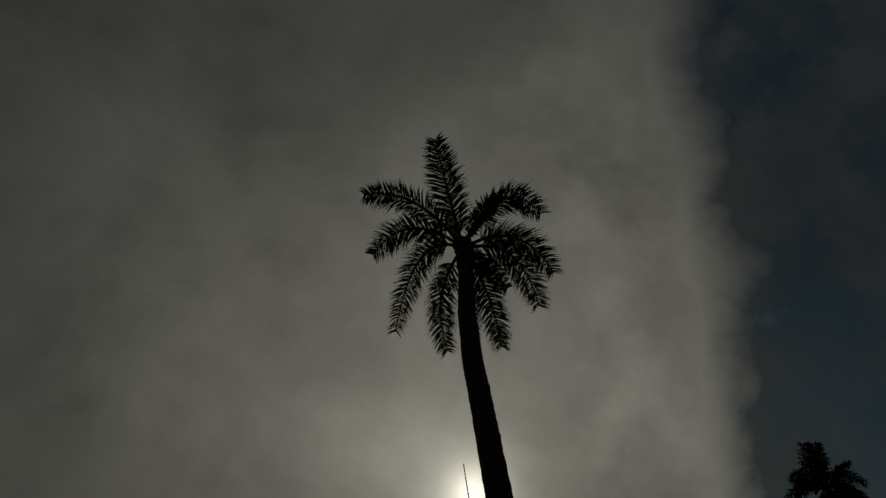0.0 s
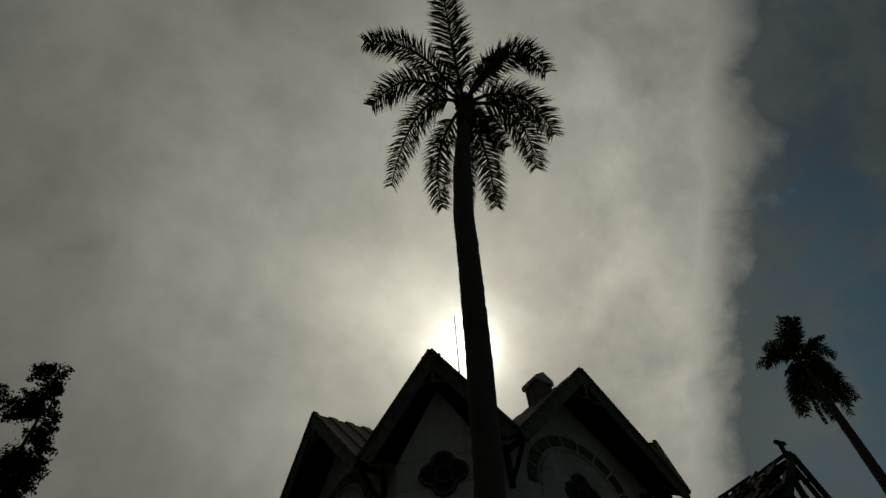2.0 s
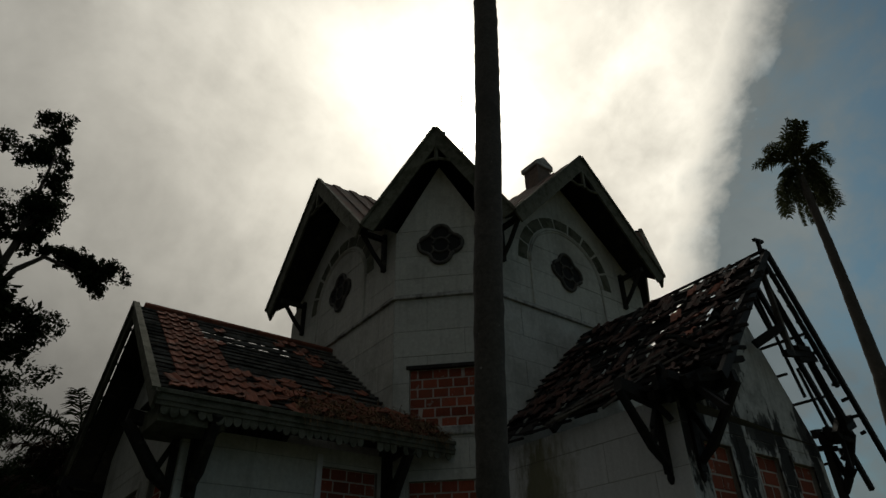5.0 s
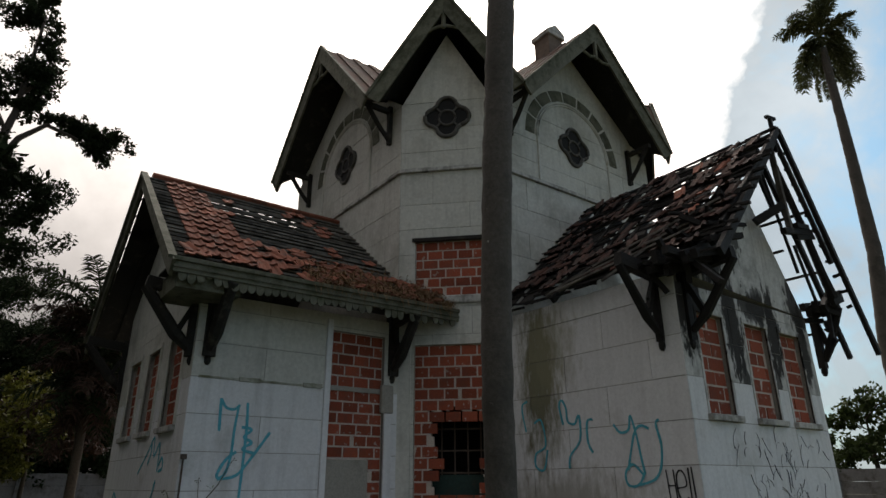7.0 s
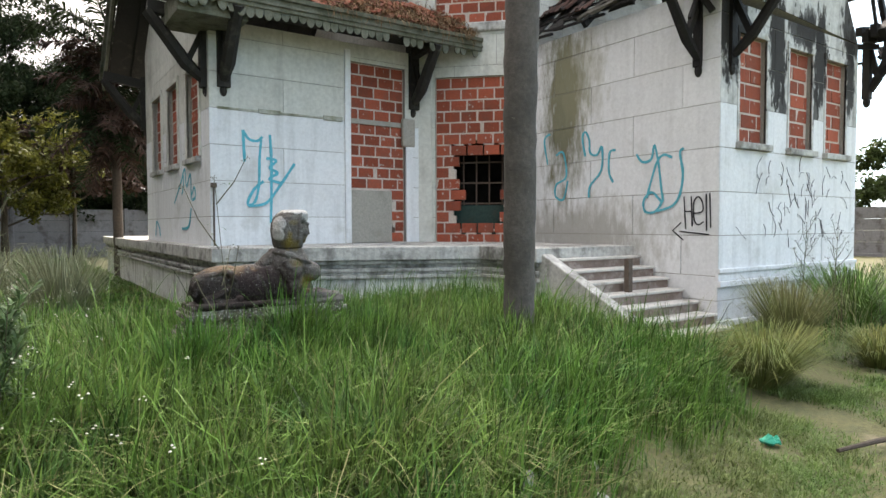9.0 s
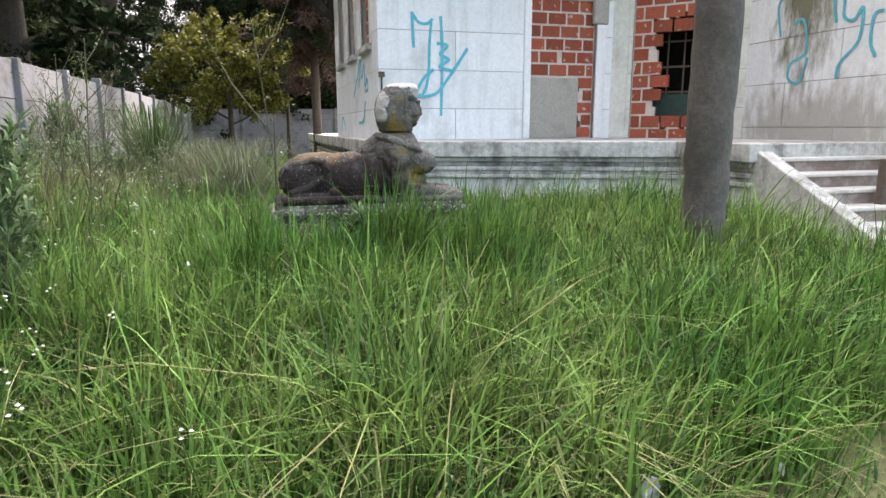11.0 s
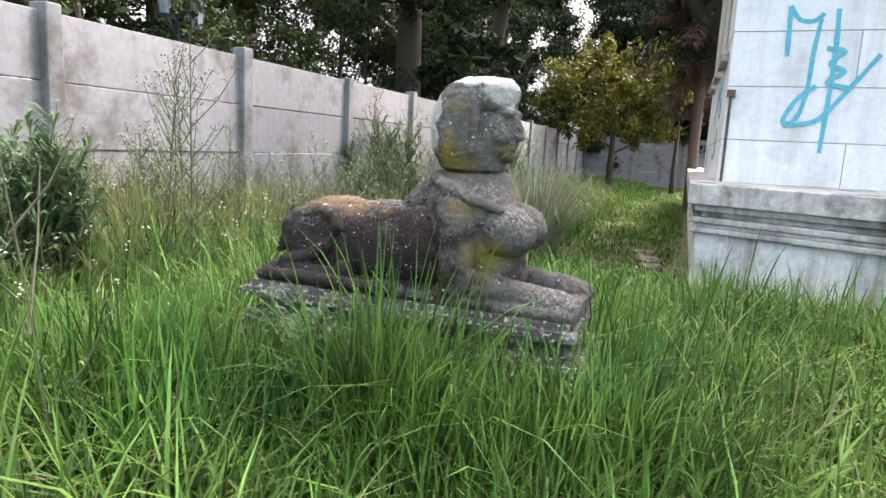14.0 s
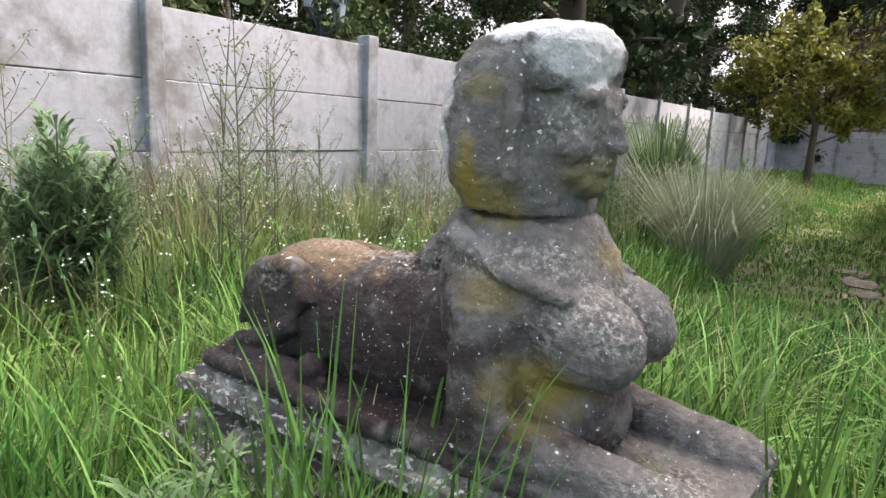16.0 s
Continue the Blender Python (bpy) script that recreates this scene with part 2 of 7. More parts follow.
M["brick"] = material("hollow_brick", (0.35, 0.085, 0.046), 0.9, grain=(45, 0.35), stain=(4.0, (0.22, 0.075, 0.05), 0.75, 0.5), spots=(11.0, (0.44, 0.36, 0.31), 0.645), streak=0.25, bump=0.7, bump_scale=40, per_piece=0.34)
M["mortar"] = material("mortar", (0.58, 0.50, 0.44), 0.95, grain=(40, 0.35), stain=(5, (0.36, 0.28, 0.23), 0.7, 0.52), bump=0.8, bump_scale=35)
M["patch"] = material("cement_patch", (0.36, 0.34, 0.30), 0.95, grain=(30, 0.25), stain=(2.2, (0.2, 0.19, 0.16), 0.6, 0.52), bump=0.6)
M["tile_burnt"] = material("sooty_roof_tile", (0.085, 0.04, 0.03), 0.85, grain=(35, 0.4), stain=(4.0, (0.03, 0.025, 0.022), 0.9, 0.45), bump=0.5, per_piece=0.4)
M["tile"] = material("clay_roof_tile", (0.26, 0.085, 0.05), 0.85, grain=(35, 0.35), stain=(4.0, (0.07, 0.05, 0.04), 0.8, 0.5), bump=0.5, per_piece=0.35)
M["batten"] = material("weathered_batten", (0.19, 0.175, 0.155), 0.9, grain=(30, 0.4), stain=(3, (0.05, 0.045, 0.04), 0.9, 0.45), bump=0.5, per_piece=0.4)
M["char"] = material("charred_wood", (0.016, 0.0145, 0.0135), 0.75, grain=(40, 0.5), stain=(6, (0.055, 0.047, 0.04), 0.6, 0.60), bump=0.9, bump_scale=45, per_piece=0.4)
M["oldwood"] = material("old_painted_wood", (0.165, 0.165, 0.125), 0.85, grain=(35, 0.4), stain=(4, (0.06, 0.065, 0.04), 0.85, 0.46), bump=0.5, per_piece=0.2)
M["darkwood"] = material("dark_wood", (0.024, 0.022, 0.019), 0.85, grain=(35, 0.45), stain=(4, (0.09, 0.083, 0.065), 0.6, 0.56), bump=0.5)
M["straw"] = material("dry_moss_straw", (0.25, 0.16, 0.085), 0.95, grain=(40, 0.5), bump=0, per_island=0.5)
M["concrete"] = material("precast_concrete", (0.198, 0.198, 0.209), 0.9, grain=(14, 0.22), stain=(2.4, (0.088, 0.083, 0.076), 0.9, 0.50), second=(1.4, (0.21, 0.208, 0.22)), spots=(38.0, (0.10, 0.095, 0.09), 0.70), streak=0.32, bump=0.22, bump_scale=30, per_piece=0.10)
M["statue"] = material("lichened_stone", (0.135, 0.122, 0.108), 0.92, grain=(38, 0.4), stain=(11.0, (0.36, 0.34, 0.30), 0.85, 0.52), second=(7.0, (0.085, 0.07, 0.062)), spots=(70.0, (0.50, 0.485, 0.45), 0.565), bump=1.0, bump_scale=70, shine=0.1)
M["trunk"] = material("palm_trunk", (0.092, 0.083, 0.074), 0.92, grain=(26, 0.4), stain=(2.2, (0.045, 0.042, 0.037), 0.8, 0.5), bump=0.6, bump_scale=40, spots=(18, (0.33, 0.32, 0.29), 0.72))
M["bark"] = material("tree_bark", (0.075, 0.06, 0.048), 0.95, grain=(20, 0.4), bump=0.8, bump_scale=25)
M["frond"] = material("palm_leaf", (0.075, 0.085, 0.035), 0.6, grain=(8, 0.3), bump=0, translucent=0.25, per_island=0.35)
M["leaf_dark"] = material("dark_foliage", (0.024, 0.036, 0.016), 0.8, grain=(5, 0.4), bump=0, translucent=0.12, per_island=0.5, shine=0.06)
M["leaf_mid"] = material("green_foliage", (0.055, 0.08, 0.027), 0.7, grain=(5, 0.35), bump=0, translucent=0.2, per_island=0.5, shine=0.12)
M["leaf_yellow"] = material("yellow_green_foliage", (0.118, 0.122, 0.022), 0.6, grain=(4, 0.35), bump=0, translucent=0.25, per_island=0.6, shine=0.15)
M["leaf_brown"] = material("dead_brown_foliage", (0.05, 0.026, 0.017), 0.9, grain=(5, 0.4), bump=0, per_island=0.5)
M["grass"] = material("lush_grass", (0.085, 0.200, 0.035), 0.5, grain=(3.8, 0.6), stain=(2.3, (0.032, 0.11, 0.028), 0.8, 0.50), second=(0.8, (0.165, 0.255, 0.06)), bump=0, translucent=0.25, per_island=0.75, shine=0.14)
M["grass_bright"] = material("fresh_grass", (0.18, 0.31, 0.065), 0.5, grain=(3.6, 0.5), second=(1.3, (0.085, 0.20, 0.035)), bump=0, translucent=0.25, per_island=0.7, shine=0.2)
M["grass_dry"] = material("dry_grass", (0.26, 0.25, 0.11), 0.7, grain=(3.0, 0.3), second=(1.2, (0.17, 0.20, 0.07)), bump=0, translucent=0.3, per_island=0.45)
M["weed"] = material("weed_leaves", (0.105, 0.165, 0.058), 0.6, grain=(4, 0.3), bump=0, translucent=0.3, per_island=0.45)
M["weed_stem"] = material("weed_stem", (0.11, 0.10, 0.06), 0.8, grain=(10, 0.3), bump=0)
M["flower"] = material("pale_flower_heads", (0.55, 0.53, 0.45), 0.8, grain=(10, 0.2), bump=0)
M["soil"] = material("earth_and_thatch", (0.085, 0.090, 0.038), 0.95, grain=(24, 0.6), stain=(1.7, (0.23, 0.185, 0.135), 0.9, 0.56), second=(3.5, (0.12, 0.115, 0.05)), bump=0.5, bump_scale=45)
# plain black that stands in for the shade inside openings
M["black"] = material("shade_black", (0.02, 0.02, 0.02), 0.9, grain=(10, 0.3), bump=0.2)
M["green_metal"] = material("green_painted_metal", (0.03, 0.065, 0.055), 0.6, grain=(20, 0.3), stain=(5, (0.06, 0.05, 0.035), 0.6, 0.55), bump=0.2)
M["paint_blue"] = material("blue_spray_paint", (0.09, 0.42, 0.52), 0.7, grain=(25, 0.3), bump=0.1)
M["paint_black"] = material("black_spray_paint", (0.03, 0.03, 0.035), 0.7, grain=(25, 0.3), bump=0.1)
M["paint_grey"] = material("faded_black_marker", (0.10, 0.10, 0.115), 0.7, grain=(25, 0.3), bump=0.1)
M["soot"] = material("soot", (0.035, 0.033, 0.03), 0.95, grain=(30, 0.4), bump=0.3)
M["rust"] = material("rusty_steel", (0.13, 0.10, 0.08), 0.8, metal=0.3, grain=(40, 0.4), bump=0.4)
M["plastic"] = material("green_plastic", (0.02, 0.30, 0.20), 0.4, grain=(20, 0.2), bump=0.2)
M["marble"] = material("worn_step_stone", (0.52, 0.50, 0.465), 0.8, grain=(16, 0.2), stain=(3.2, (0.22, 0.19, 0.16), 0.8, 0.54), bump=0.4)
M["rubble"] = material("earthy_rubble", (0.15, 0.12, 0.095), 0.95, grain=(20, 0.4), stain=(6, (0.26, 0.23, 0.20), 0.6, 0.56), bump=0.7)
M["weed_green"] = material("dark_weed_leaves", (0.105, 0.17, 0.07), 0.6, grain=(4, 0.3), bump=0, translucent=0.25, per_island=0.5, shine=0.2)
M["lamp_metal"] = material("lamp_metal", (0.035, 0.04, 0.052), 0.5, metal=0.4, grain=(30, 0.3), bump=0.2)
M["lamp_glass"] = material("milky_lamp_glass", (0.22, 0.25, 0.29), 0.25, grain=(12, 0.2), bump=0, shine=0.6)
M["globe"] = material("white_globe", (0.75, 0.75, 0.73), 0.4, grain=(12, 0.08), bump=0)
M["riser"] = material("step_riser", (0.22, 0.165, 0.14), 0.9, grain=(16, 0.3), stain=(3.2, (0.45, 0.40, 0.36), 0.7, 0.5), bump=0.4)

# ---- building tools ----
class Shape:
    """Collects vertices and faces of one mesh."""

    def __init__(self):
        self.v, self.f = [], []

    def add(self, verts, faces):
        k = len(self.v)
        self.v += [tuple(p) for p in verts]
        self.f += [tuple(i + k for i in face) for face in faces]
        return self

    def hexa(self, p):
        """Eight corners: bottom ring, then top ring."""
        return self.add(p, [(3, 2, 1, 0), (4, 5, 6, 7), (0, 1, 5, 4), (1, 2, 6, 5), (2, 3, 7, 6), (3, 0, 4, 7)])

    def box(self, x0, x1, y0, y1, z0, z1, at=None):
        p = [(x0, y0, z0), (x1, y0, z0), (x1, y1, z0), (x0, y1, z0), (x0, y0, z1), (x1, y0, z1), (x1, y1, z1), (x0, y1, z1)]
        return self.hexa([at(*q) for q in p] if at else p)

    def beam(self, a, b, wide, high, up=(0, 0, 1)):
        a, b = Vector(a), Vector(b)
        d = (b - a).normalized()
        s = d.cross(Vector(up))
        s = (s if s.length > 1e-4 else d.cross(Vector((1, 0, 0)))).normalized()
        u = s.cross(d)
        s, u = s * wide / 2, u * high / 2
        return self.hexa([a - s - u, a + s - u, b + s - u, b - s - u, a - s + u, a + s + u, b + s + u, b - s + u])

    def prism(self, ring, shift):
        """A closed ring of points, pulled along shift."""
        n, s = len(ring), Vector(shift)
        top = [Vector(p) + s for p in ring]
        return self.add(list(ring) + top, [tuple(range(n - 1, -1, -1)), tuple(range(n, 2 * n))] + [(i, (i + 1) % n, n + (i + 1) % n, n + i) for i in range(n)])

    def tube(self, path, radii, sides=10, squash=1.0):
        path = [Vector(p) for p in path]
        base, ref = len(self.v), Vector((0, 0, 1))
        for i, p in enumerate(path):
            d = (path[min(i + 1, len(path) - 1)] - path[max(i - 1, 0)]).normalized()
            s = d.cross(ref if abs(d.z) < 0.95 else Vector((1, 0, 0))).normalized()
            u = s.cross(d)
            r = radii[i] if hasattr(radii, "__len__") else radii
            for k in range(sides):
                t = 2 * math.pi * k / sides
                self.v.append(tuple(p + s * math.cos(t) * r + u * math.sin(t) * r * squash))
        for i in range(len(path) - 1):
            for k in range(sides):
                a, b = base + i * sides + k, base + i * sides + (k + 1) % sides
                self.f.append((a, b, b + sides, a + sides))
        self.f.append(tuple(base + k for k in range(sides - 1, -1, -1)))
        self.f.append(tuple(base + (len(path) - 1) * sides + k for k in range(sides)))
        return self

    def ball(self, c, r, m=None, rings=10, sides=16):
        """An ellipsoid of half-axes r at c, turned by m."""
        m = m or Matrix.Identity(3)
        base = len(self.v)
        for i in range(rings + 1):
            t = math.pi * i / rings
            for k in range(sides):
                p = 2 * math.pi * k / sides
                q = Vector((r[0] * math.sin(t) * math.cos(p), r[1] * math.sin(t) * math.sin(p), r[2] * math.cos(t)))
                self.v.append(tuple(Vector(c) + m @ q))
        for i in range(rings):
            for k in range(sides):
                a, b = base + i * sides + k, base + i * sides + (k + 1) % sides
                self.f.append((a, a + sides, b + sides, b))
        return self


def mesh_of(name, shape, mat, smooth=False, tidy=True):
    me = bpy.data.meshes.new(name)
    me.from_pydata(shape.v, [], shape.f)
    if tidy and len(shape.f) < 30000:
        bm = bmesh.new()
        bm.from_mesh(me)
        bmesh.ops.recalc_face_normals(bm, faces=bm.faces)
        bm.to_mesh(me)
        bm.free()
    me.materials.append(mat)
    if smooth:
        me.shade_smooth()
    return me


def thing(name, label, category, group="", kind="", at=(0, 0, 0)):
    """An empty at the base of a thing, which carries its parts."""
    ob = new(name)
    ob.location = at
    ob.empty_display_size = 0.2
    return tagged(ob, label, category, group, kind)


def part(name, shape, mat, parent, label="", smooth=False, bevel=0.0):
    """One mesh object under a thing or under a part; the shape is in world coordinates when its parents stand at the origin."""
    ob = new(name, shape if isinstance(shape, bpy.types.Mesh) else mesh_of(name, shape, mat, smooth))
    ob.parent = parent
    if label:
        ob["label"] = label
    if bevel:
        bv = ob.modifiers.new("worn_edges", "BEVEL")
        bv.width, bv.segments, bv.limit_method = bevel, 2, "ANGLE"
    return ob


def solo(name, shape, mat, label, category, group="", kind="", smooth=False, bevel=0.0, tidy=True):
    """A top-level thing that is one mesh."""
    ob = new(name, mesh_of(name, shape, mat, smooth, tidy))
    if bevel:
        bv = ob.modifiers.new("worn_edges", "BEVEL")
        bv.width, bv.segments, bv.limit_method = bevel, 2, "ANGLE"
    return tagged(ob, label, category, group, kind)


def rnd(a, b):
    return random.uniform(a, b)


def wall_cells(u0, u1, z0, z1, openings):
    """Rectangles that cover a wall and leave its openings (ua, ub, za, zb) free."""
    us = sorted({u0, u1, *[o[0] for o in openings], *[o[1] for o in openings]})
    cells = []
    for a, b in zip(us, us[1:]):
        holes = sorted((o[2], o[3]) for o in openings if o[0] <= a + 1e-6 and o[1] >= b - 1e-6)
        z = z0
        for lo, hi in holes:
            if lo > z:
                cells.append((a, b, z, lo))
            z = max(z, hi)
        if z < z1:
            cells.append((a, b, z, z1))
    return cells


def masonry_wall(name, parent, at, u0, u1, z0, z1, thick, mat, openings=(), crown=None, label=""):
    """A thick wall. at(u, d, z) gives the place u along it, d into it. crown: ring of (u, z) on top, such as a gable."""
    s = Shape()
    levels = sorted({z0, z1, *[o[2] for o in openings], *[o[3] for o in openings]})
    for a, b, lo, hi in wall_cells(u0, u1, z0, z1, openings):
        cuts = [z for z in levels if lo - 1e-6 <= z <= hi + 1e-6]
        for c, d in zip(cuts, cuts[1:]):
            s.box(a, b, 0.0, thick, c, d, at)
    if crown:
        ring = [at(u, 0.0, z) for u, z in crown]
        s.prism(ring, Vector(at(0, thick, 0)) - Vector(at(0, 0, 0)))
    ob = part(name, s, mat, parent, label)
    bm = bmesh.new()
    bm.from_mesh(ob.data)
    bmesh.ops.remove_doubles(bm, verts=bm.verts, dist=0.0005)
    bm.to_mesh(ob.data)
    bm.free()
    return ob


def facing(parent, at, u0, u1, courses, mat, openings=(), length=1.62, gap=0.005, proud=0.010, name="block", pick=None):
    """Rendered ashlar blocks, one object each, a little proud of the wall with open joints between."""
    for row, (lo, hi) in enumerate(zip(courses, courses[1:])):
        cuts, u = [u0], u0 + length * (0.45 if row % 2 else 0.95)
        while u < u1 - 0.35:
            cuts.append(u)
            u += length
        cuts.append(u1)
        for a, b in zip(cuts, cuts[1:]):
            inside = [(max(a, o[0]), min(b, o[1]), max(lo, o[2]), min(hi, o[3])) for o in openings if o[0] < b and o[1] > a and o[2] < hi and o[3] > lo]
            for ca, cb, cl, ch in wall_cells(a, b, lo, hi, inside):
                if cb - ca < 0.04 or ch - cl < 0.04:
                    continue
                g0 = gap if abs(ca - a) < 1e-6 else 0.0
                g1 = gap if abs(cb - b) < 1e-6 else 0.0
                k = proud + rnd(-0.003, 0.003)
                s = Shape().box(ca + g0, cb - g1, -k, 0.0, cl + gap, ch - gap, at)
                part(name, s, pick(ca, cl) if pick else mat, parent)


def brick_infill(parent, at, u0, u1, z0, z1, depth=0.06, course=0.2, length=0.31, skip=None, name="brick_infill", joint=0.030, label=""):
    """An opening walled up with hollow bricks: a mortar panel with each brick as its child."""
    rows = max(1, round((z1 - z0) / course))
    h = (z1 - z0) / rows
    m = Shape()
    if skip:
        nz, nu = rows * 5, max(3, round((u1 - u0) / 0.045))
        for j in range(nz):
            for i in range(nu):
                a, b = u0 + (u1 - u0) * i / nu, u0 + (u1 - u0) * (i + 1) / nu
                lo, hi = z0 + (z1 - z0) * j / nz, z0 + (z1 - z0) * (j + 1) / nz
                if not skip((a + b) / 2, (lo + hi) / 2):
                    m.box(a, b, depth, depth + 0.1, lo, hi, at)
    else:
        m.box(u0, u1, depth, depth + 0.12, z0, z1, at)
    panel = part(name, m, M["mortar"], parent, label)
    for r in range(rows):
        lo, hi = z0 + r * h + joint / 2, z0 + (r + 1) * h - joint / 2
        u = u0 - (length * rnd(0.35, 0.6) if r % 2 else rnd(0.0, 0.06))
        while u < u1:
            a, b = max(u, u0) + joint / 2, min(u + length, u1) - joint / 2
            if b - a > 0.05 and not (skip and (skip((a + b) / 2, (lo + hi) / 2))):
                k = depth - rnd(0.003, 0.011)
                t = rnd(-0.006, 0.006)
                s = Shape().hexa([at(*q) for q in ((a, k + t, lo), (b, k - t, lo), (b, depth + 0.09, lo), (a, depth + 0.09, lo),
                                                   (a, k + t + rnd(-0.004, 0.004), hi), (b, k - t, hi), (b, depth + 0.09, hi), (a, depth + 0.09, hi))])
                part("brick", s, M["brick"], panel)
            u += length
    return panel

# ---- the ground ----
def ground_height(x, y):
    """A raised bed of turf before the house, level elsewhere."""
    def smooth(t):
        t = min(1.0, max(0.0, t))
        return t * t * (3 - 2 * t)
    # the bed's outer rim bends from the path round to the fence
    rim = -10.3 + 0.10 * (x + 8.0) - 0.9 * smooth((x + 7.6) / 2.2) * -1.0
    bed = smooth((y - rim + 0.9) / 2.0) * smooth((-5.3 - x) / 0.9 + 0.2)
    z = 0.32 * bed * (0.12 + 0.88 * smooth((-y - 4.6) / 2.6)) + 0.06 * smooth((y + 9.0) / 3.0) * smooth((x + 6.4) / 1.5)
    z += 0.10 * smooth((-9.6 - x) / 1.5) * smooth((y + 9.5) / 3.0)
    near = max(0.0, 1.0 - math.hypot(x + 8, y + 8) / 40)
    return z + near * (0.05 * noise.noise(Vector((x * 0.55, y * 0.55, 0))) + 0.02 * noise.noise(Vector((x * 2.1, y * 2.1, 3))))


def build_ground():
    s = Shape()
    xs = sorted({*[round(-16 + 0.25 * i, 3) for i in range(73)], -2500, -900, -300, -120, -60, -35, -24, 6, 14, 30, 60, 120, 300, 900, 2500})
    ys = sorted({*[round(-16 + 0.25 * i, 3) for i in range(73)], -2500, -900, -300, -120, -60, -35, -24, 6, 14, 22, 40, 80, 200, 600, 2500})
    for y in ys:
        for x in xs:
            s.v.append((x, y, ground_height(x, y)))
    w = len(xs)
    for j in range(len(ys) - 1):
        for i in range(w - 1):
            s.f.append((j * w + i, j * w + i + 1, (j + 1) * w + i + 1, (j + 1) * w + i))
    solo("ground", s, M["soil"], "uneven earth under rough grass with a bare trodden path", "ground", kind="structure", smooth=True)


build_ground()

# ---- the house: a chamfered tower with gabled wings ----
L, W, B = 7.82, 2.79, 4.15        # gable distance, half width of a wing, tower face distance
DECK, WALL_TOP = 1.05, 4.42
RIDGE, SLOPE = 7.42, 0.79
COURSES = [0.10, 0.52, DECK - 0.08, 1.49, 2.03, 2.57, 3.11, 3.65, 4.19, WALL_TOP]

house = thing("house", "abandoned white rendered villa with bricked-up openings and burnt roofs", "house")


def left_at(a, c, z):
    return (-a, c, z)


def right_at(a, c, z):
    return (c, -a, z)


def build_wing(at, far, door):
    """One wing. at(a, c, z): a outward along it, c across it (the inner corner of the house is on -c)."""
    side = lambda u, d, z: at(u, -W + d, z)
    back = lambda u, d, z: at(u, far - d, z)
    gable = lambda u, d, z: at(L - d, u, z)
    th = 0.32
    # the side wall towards the steps
    openings = [(4.45, 5.53, DECK, 4.12)] if door else []
    wall = masonry_wall("side_wall", house, side, B - 0.25, L - th, 0.0, WALL_TOP, th, M["joint"], openings)
    z_from = COURSES[2:] if door else [0.06, 0.36, 0.68, 1.21, 1.78, 2.35, 2.92, 3.49, 4.06, WALL_TOP]

    def aged(u, z):
        return (M["render"] if z < 2.9 else M["render_old"]) if door else M["render_side"]
    facing(wall, side, B - 0.02, L + 0.012, z_from, M["render"], openings, pick=aged, length=2.7 if door else 1.62)
    # the gable wall with three windows
    wins = [(c - (0.41 if door else 0.33), c + (0.41 if door else 0.33), 2.44, 3.86) for c in ((-1.80, -0.30, 1.15) if door else (-2.03, -0.75, 0.34))]
    crown = [(-W + 0.02, WALL_TOP), (far - 0.02, WALL_TOP), (far - 0.02, 5.0), (0.0, 7.15), (-W + 0.02, 5.0)] if door else [(-W + 0.02, WALL_TOP), (far - 0.02, 4.25), (-0.25, 6.35)]
    wall = masonry_wall("gable_wall", house, gable, -W, far, 0.0, WALL_TOP if door else 4.25, th, M["joint"], wins, crown)
    facing(wall, gable, -W + 0.004, far, z_from[:-1] + [WALL_TOP if door else 4.25], M["render"], wins, length=2.9, pick=aged if door else (lambda u, z: M["scorched"] if z > 2.5 else M["render"]))
    skin = Shape().prism([gable(u, 0.0, z) for u, z in crown], Vector(gable(0, -0.012, 0)) - Vector(gable(0, 0, 0)))
    part("gable_render", skin, M["render_old"] if door else M["scorched"], wall, "" if door else "scorched and smoke-stained render")
    for a, b, lo, hi in wins:
        brick_infill(house, gable, a, b, lo, hi, depth=0.07, course=0.19, length=0.4, name="bricked_window")
        sill = Shape().box(a - 0.07, b + 0.07, -0.09, 0.02, lo - 0.09, lo, gable)
        part("window_sill", sill, M["plinth"], house, bevel=0.012)
        fw, proud, stone = (0.1, 0.035, M["render_old"]) if door else (0.05, 0.022, M["scorched"])
        for u0, u1 in ((a - fw, a), (b, b + fw)):
            part("window_jamb", Shape().box(u0, u1, -proud, 0.02, lo, hi + 0.1, gable), stone, house, bevel=0.008)
        part("window_lintel", Shape().box(a - fw - 0.02, b + fw + 0.02, -proud - 0.01, 0.02, hi, hi + 0.09, gable), stone, house, bevel=0.008)
    masonry_wall("back_wall", house, back, B, L - th, 0.0, WALL_TOP, th, M["render_old"])
    part("wing_floor", Shape().box(B, L - th, -W + th, far - th, 0.0, DECK - 0.1, at), M["joint"], house)
    # moulded plinth course round the wing
    if not door:
        for lo, hi, k in ((0.72, 0.78, 0.05), (0.62, 0.72, 0.03), (0.54, 0.62, 0.06), (0.0, 0.10, 0.05)):
            part("plinth_moulding", Shape().box(-W - 0.02, far + 0.02, -k, 0.02, lo, hi, gable), M["render"], house, bevel=0.01)


build_wing(left_at, 2.40, True)
build_wing(right_at, 1.08, False)

